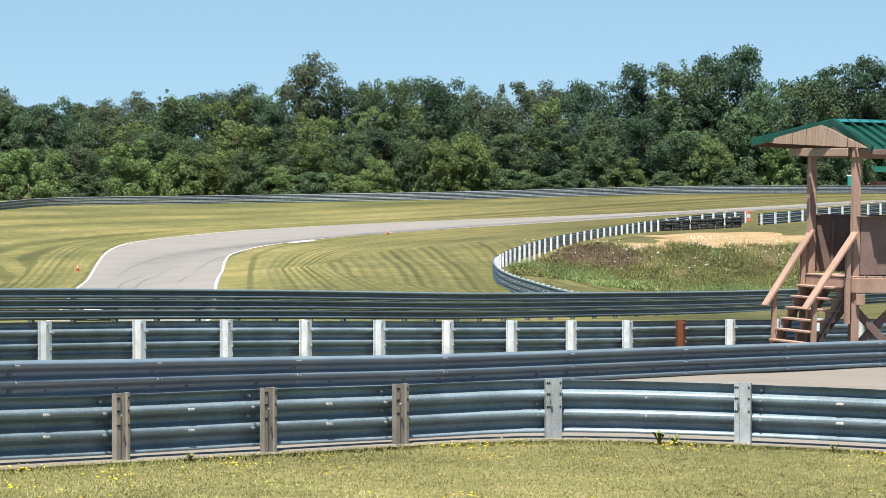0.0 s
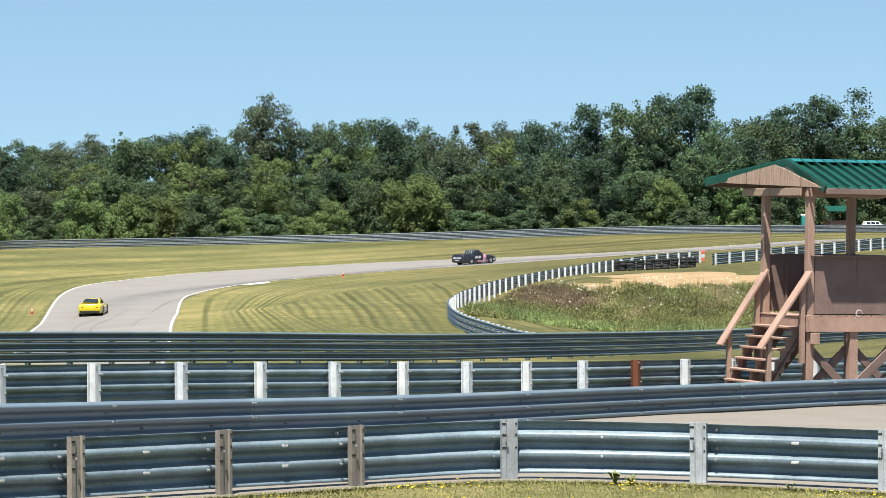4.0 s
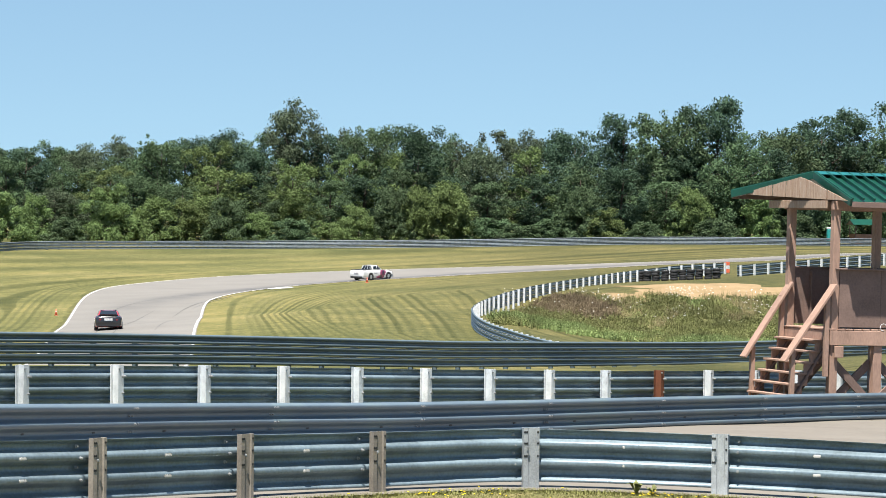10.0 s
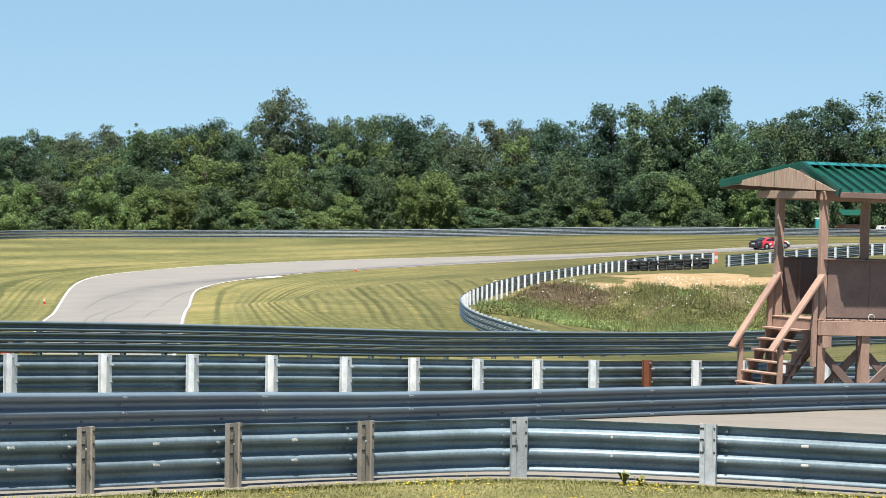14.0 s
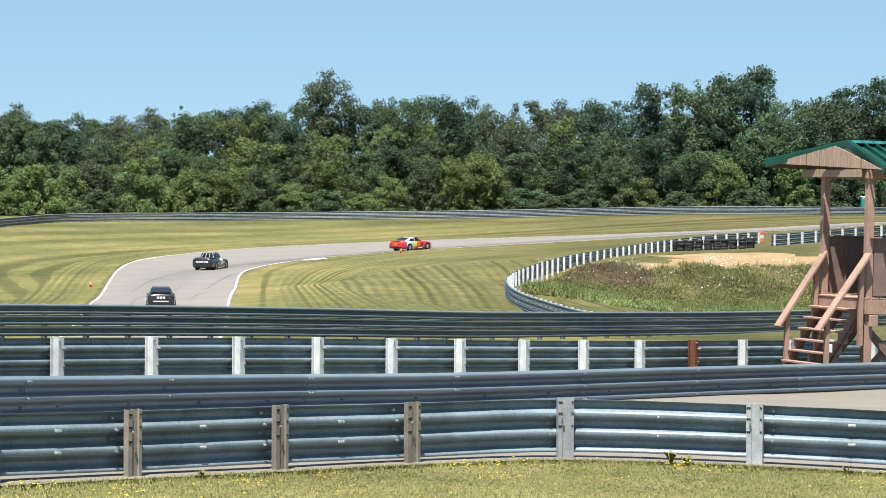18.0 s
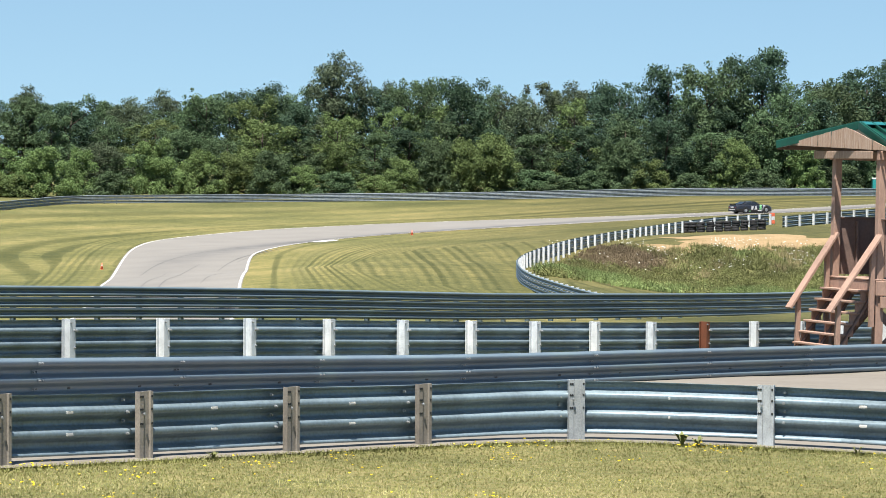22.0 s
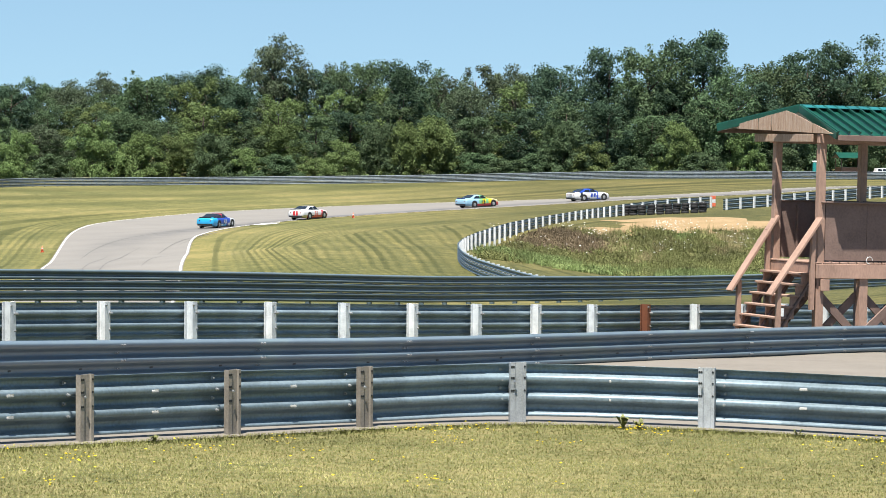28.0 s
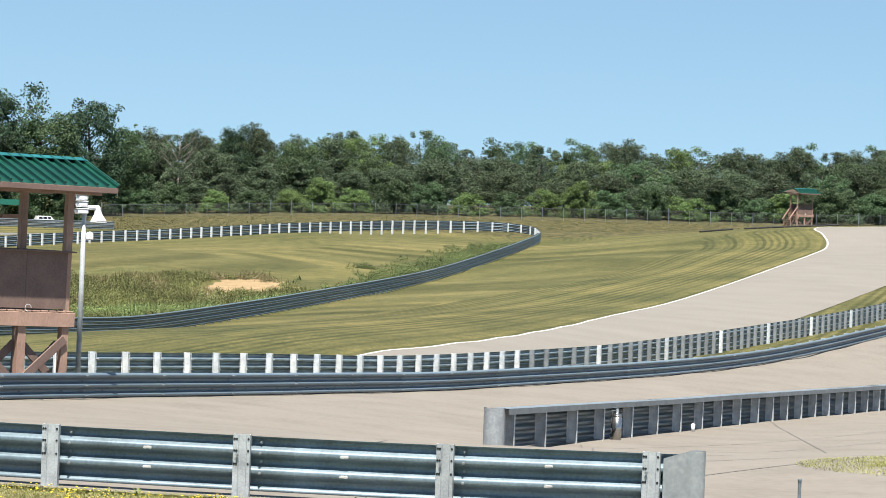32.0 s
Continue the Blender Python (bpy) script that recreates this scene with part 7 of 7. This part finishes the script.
CHROME = mat("polished_steel", (0.55, 0.55, 0.54), 0.22, 0.9, scale=8, fine=50, bump=0.03)
gw = gate_line.way(5.5)
gp = gate_line.at(10.3) + Vector((gw.y, -gw.x, 0)) * 0.25
extinguisher(gp.x, gp.y)
gp = gate_line.at(18.7) + Vector((gw.y, -gw.x, 0)) * 0.22
t = empty("white_cup", pose(gp.x, gp.y, ground_z(gp.x, gp.y)), "small white plastic container by the rail post", "container")
bm = bmesh.new()
tube(bm, (0, 0, 0), (0, 0, 0.20), 0.045, 0.05, 12)
part("body", bm, WHITE_PAINT, t, smooth=True)
bm = bmesh.new()
tube(bm, (0, 0, 0.20), (0, 0, 0.23), 0.035, 0.03, 12)
part("cap", bm, WHITE_PAINT, t)
t = empty("marker_stake", pose(11.4, 27.64, ground_z(11.4, 27.64)), "short grey steel marker stake in the grass", "stake")
bm = bmesh.new()
tube(bm, (0, 0, -0.1), (0, 0, 0.42), 0.018, 0.018, 8)
part("shaft", bm, STEEL, t)
bm = bmesh.new()
tube(bm, (0, 0, 0.42), (0, 0, 0.44), 0.022, 0.022, 8)
part("cap", bm, STEEL, t)
patch("ground_island", 18.55, 36.0, 4.3, 3.4, 35, 0.05, GRASS, 14, "patch of rough grass in the concrete")
isl = scatter(34000, 18.55, 36.0, 4.1, 3.2, 35)
tagged(blades("island_grass", isl, 0.015, 0.055, 0.011, TURF_GREEN, 41, 1.3, 3), "rough grass on the island in the paving", "grass", kind="stuff")

# dead leaves and twigs on the concrete, and the dirt caught under the middle rail
litter = np.c_[rng_n.uniform(6, 34, 520), rng_n.uniform(33, 84, 520)]
litter = litter[(litter[:, 1] > 31 + litter[:, 0] * 0.2) & (litter[:, 1] < 42 + litter[:, 0] * 1.2)]
tagged(blades("leaf_litter", litter, 0.01, 0.03, 0.035, LITTER, 51, 4.0, 1, 0.0), "dead brown leaves and twigs on the concrete", "leaf litter", kind="stuff")
under = []
for s in rng_n.uniform(0, mid_line.length, 9000):
    q, w = mid_line.at(float(s)), mid_line.way(float(s))
    r = Vector((w.y, -w.x, 0)).normalized()
    q = q + r * (0.1 + abs(rng_n.normal()) * 0.22)
    under.append((q.x, q.y))
tagged(blades("rail_dirt", under, 0.006, 0.03, 0.04, LITTER, 52, 3.0, 2, 0.0), "dark dirt and dead weeds caught under the guard rail", "weeds", kind="stuff")


# ---- cones, tyres, far buildings ----
def cone(x, y):
    t = empty("traffic_cone", pose(x, y, ground_z(x, y)), "orange traffic cone on the grass by the track", "traffic cone", "traffic cones")
    bm = bmesh.new()
    box(bm, pose(0, 0, 0.015), 0.30, 0.30, 0.03, 0.01)
    part("base", bm, CONE_ORANGE, t)
    bm = bmesh.new()
    tube(bm, (0, 0, 0.03), (0, 0, 0.50), 0.12, 0.03, 14)
    part("body", bm, CONE_ORANGE, t, smooth=True)
    bm = bmesh.new()
    tube(bm, (0, 0, 0.30), (0, 0, 0.35), 0.072, 0.063, 14)
    part("band", bm, WHITE_PAINT, t)


cone(-28.9, 249.2)
cone(-5.3, 303.5)


def tyre_mesh(r=0.34, w=0.22):
    bm = bmesh.new()
    prof = [(0.19, -w / 2 + 0.03), (0.25, -w / 2), (r - 0.03, -w / 2), (r, -w / 4), (r, w / 4), (r - 0.03, w / 2), (0.25, w / 2), (0.19, w / 2 - 0.03)]
    n = 16
    rings = [[bm.verts.new((q * math.cos(2 * math.pi * i / n), q * math.sin(2 * math.pi * i / n), z)) for q, z in prof] for i in range(n)]
    for i in range(n):
        for j in range(len(prof)):
            a, b = rings[i], rings[(i + 1) % n]
            bm.faces.new((a[j], b[j], b[(j + 1) % len(prof)], a[(j + 1) % len(prof)]))
    me = bpy.data.meshes.new("tyre")
    bm.to_mesh(me)
    bm.free()
    return me


TYRE_ME = tyre_mesh()
rng_y = random.Random(9)
tyre_line = Line([(18.5, 267.6, 0), (20.6, 266.4, 0), (22.8, 266.0, 0), (24.9, 266.6, 0)])
n_st = int(tyre_line.length / 0.68)
for i in range(n_st):
    q = tyre_line.at(tyre_line.length * i / (n_st - 1)) + Vector((rng_y.uniform(-0.08, 0.08), rng_y.uniform(-0.3, 0.3), 0))
    t = empty("tyre_stack", pose(q.x, q.y, ground_z(q.x, q.y)), "stack of worn black tyres against the guard rail", "tyre stack", "tyre wall")
    for k in range(4):
        part_mesh("tyre", TYRE_ME, RUBBER, t, m=pose(rng_y.uniform(-.04, .04), rng_y.uniform(-.04, .04), 0.11 + 0.22 * k, 0, 0, rng_y.uniform(0, 90)))
    if rng_y.random() < 0.3:
        bm = bmesh.new()
        box(bm, pose(rng_y.uniform(-.15, .15), 0, 0.90), 0.2, 0.12, 0.03, 0.01)
        part("rag", bm, WHITE_PAINT, t, "scrap of white sheet")
t = empty("barrier_board", pose(27.05, 279.7, ground_z(27.05, 279.7), 0, 0, 20), "orange and white striped board at the rail's end", "barrier board")
for k, m_ in enumerate((CONE_ORANGE, WHITE_PAINT, CONE_ORANGE)):
    bm = bmesh.new()
    box(bm, pose(0, 0, 0.25 + 0.32 * k), 0.5, 0.06, 0.31, 0.01)
    part("panel", bm, m_, t)
for dx in (-0.2, 0.2):
    bm = bmesh.new()
    box(bm, pose(dx, 0.06, 0.5), 0.07, 0.05, 1.0)
    part("leg", bm, WHITE_PAINT, t)


def chain_fence():
    """A wire fence on steel posts along the foot of the eastern woods."""
    pts = [Vector((*polar(a, 466), 0)) for a in np.linspace(9.6, 29, 30)]
    ln = Line([tuple(p) for p in pts], 1.0)
    thing = empty("chain_link_fence", pose(0, 0, 0), "grey chain-link fence on steel posts before the woods", "fence")
    n = int(ln.length / 3.05)
    bm = bmesh.new()
    tube(bm, (0, 0, -0.2), (0, 0, 1.9), 0.045, n=6)
    tube(bm, (0, 0, 1.9), (0, 0, 1.95), 0.055, 0.02, 6)
    post_me = bpy.data.meshes.new("fence_post")
    bm.to_mesh(post_me)
    bm.free()
    tops = []
    for i in range(n + 1):
        p = ln.at(ln.length * i / n)
        p.z = ground_z(p.x, p.y)
        tops.append(p)
        part_mesh("fence_post", post_me, STEEL, thing, m=Matrix.Translation(p) @ Matrix.Diagonal((1.6 if i % 9 == 0 else 1, 1.6 if i % 9 == 0 else 1, 1.12 if i % 9 == 0 else 1, 1)))
    for p, q in zip(tops, tops[1:]):
        vs, fs = [], []

        def strand(a, b, w=0.011):
            k = len(vs)
            d = Vector((0, 0, w)) if abs((b - a).z) < 0.5 * (b - a).length else Vector((w, 0, 0))
            vs.extend(tuple(v) for v in (a - d, b - d, b + d, a + d))
            fs.append((k, k + 1, k + 2, k + 3))
        up = Vector((0, 0, 1.8))
        strand(p + up, q + up, 0.025)
        for j in range(13):
            u = j / 12
            v = min(1.0, u + 0.5)
            strand(p.lerp(q, u), p.lerp(q, v) + up * ((v - u) / 0.5))
            v = max(0.0, u - 0.5)
            strand(p.lerp(q, u), p.lerp(q, v) + up * ((u - v) / 0.5))
        me = bpy.data.meshes.new("mesh_panel")
        me.from_pydata(vs, [], fs)
        part_mesh("mesh_panel", me, CHAIN, thing)


chain_fence()
fx, fy = 140.5, 344.5
far_tower = copy_thing(near_tower, Matrix.Translation((fx, fy, ground_z(fx, fy))) @ pose(0, 0, 0, 0, 0, 5))


def rubber_mat(az0, az1, d):
    """A long roll of black rubber belting laid along the crest, in lengths."""
    a, b = Vector((*polar(az0, d), 0)), Vector((*polar(az1, d + 3), 0))
    t = empty("rubber_barrier", pose(a.x, a.y, 0), "low black rubber belting laid along the crest of the track", "barrier", "rubber barriers")
    n = max(2, round((b - a).length / 1.6))
    for i in range(n):
        p, q = a.lerp(b, i / n), a.lerp(b, (i + 0.94) / n)
        p.z, q.z = ground_z(p.x, p.y) + 0.09, ground_z(q.x, q.y) + 0.09
        bm = bmesh.new()
        tube(bm, p - a, q - a, 0.11, 0.10, 10)
        part("roll", bm, RUBBER, t, smooth=False)


rubber_mat(20.45, 21.05, 346)
rubber_mat(21.25, 22.95, 349)


def cabin(x, y, turn):
    z = ground_z(x, y)
    t = empty("marshal_cabin", pose(x, y, z, 0, 0, turn), "small brown roofed cabin with open sides at the woods' edge", "cabin")
    for px in (-1.6, 1.6):
        for py in (-1.2, 1.2):
            timber("post", t, (px, py, 0), (px, py, 2.5), 0.14, 0.14, WOOD_DARK, (0, 1, 0))
    for a, b in (((-1.6, -1.2), (1.6, -1.2)), ((1.6, -1.2), (1.6, 1.2)), ((-1.6, 1.2), (1.6, 1.2)), ((-1.6, -1.2), (-1.6, 1.2))):
        slab("wall_panel", t, [(a[0], a[1], 0.05), (b[0], b[1], 0.05), (b[0], b[1], 1.3), (a[0], a[1], 1.3)], 0.05, BRICK_BROWN)
        timber("sill", t, (a[0], a[1], 1.33), (b[0], b[1], 1.33), 0.12, 0.05, WOOD)
    for s in (1, -1):
        slab("roof_slope", t, [(-2.1, 0, 3.35), (2.1, 0, 3.35), (2.1, s * 1.8, 2.6), (-2.1, s * 1.8, 2.6)], 0.05, ROOF_GREEN)
    slab("gable", t, [(-1.9, -1.6, 2.62), (-1.9, 1.6, 2.62), (-1.9, 0, 3.28)], 0.04, WOOD_BARE)
    slab("gable", t, [(1.9, -1.6, 2.62), (1.9, 1.6, 2.62), (1.9, 0, 3.28)], 0.04, WOOD_BARE)


cabin(*polar(7.97, 440), 12)
x, y = polar(7.38, 438)
t = empty("portable_toilet", pose(x, y, ground_z(x, y)), "teal plastic portable toilet with white roof", "portable toilet")
bm = bmesh.new()
box(bm, pose(0, 0, 1.0), 1.1, 1.1, 2.0, 0.05)
part("body", bm, TOILET_TEAL, t)
bm = bmesh.new()
box(bm, pose(0, 0, 2.12), 1.15, 1.15, 0.22, 0.1)
part("roof", bm, WHITE_PAINT, t)
bm = bmesh.new()
box(bm, pose(0, -0.56, 0.98), 0.7, 0.04, 1.75, 0.01)
part("door", bm, TOILET_TEAL, t)


def parked_van(x, y, turn):
    t = empty("parked_van", pose(x, y, ground_z(x, y) + 0.05, 0, 0, turn) @ Matrix.Diagonal((0.66, 0.8, 0.66, 1)), "white passenger van parked behind the far rail", "van")
    spine = [(-2.5, 0.9, 0.4, 1.0), (-2.42, 0.97, 0.3, 1.12), (0.9, 0.98, 0.28, 1.1), (1.5, 0.96, 0.3, 1.05), (2.35, 0.92, 0.32, 0.9), (2.5, 0.8, 0.4, 0.7)]
    loft("body", t, [section(*s) for s in spine], [VAN_WHITE], lambda c, n: 0)
    rings = [[(x, 0.9, 1.0), (x, w, z - 0.06), (x, w * 0.7, z), (x, -w * 0.7, z), (x, -w, z - 0.06), (x, -0.9, 1.0)] for x, w, z in ((1.35, 0.86, 1.08), (0.75, 0.76, 1.78), (-2.2, 0.76, 1.82), (-2.42, 0.86, 1.1))]
    loft("cabin", t, rings, [VAN_WHITE], lambda c, n: 0, smooth=False)
    for s in (1, -1):
        for x0, x1 in ((0.75, 0.0), (-0.1, -1.0), (-1.1, -2.0)):
            plate("side_window", t, [(x0, s * 0.885, 1.18), (x0 - 0.12, s * 0.81, 1.62), (x1 + 0.02, s * 0.81, 1.62), (x1, s * 0.885, 1.18)], CAR_GLASS)
        for wx in (1.55, -1.5):
            wheel(t, wx, s * 0.84, 0.33, 0.22)


vx, vy = polar(8.62, 441)
parked_van(vx, vy, 8)


motions()
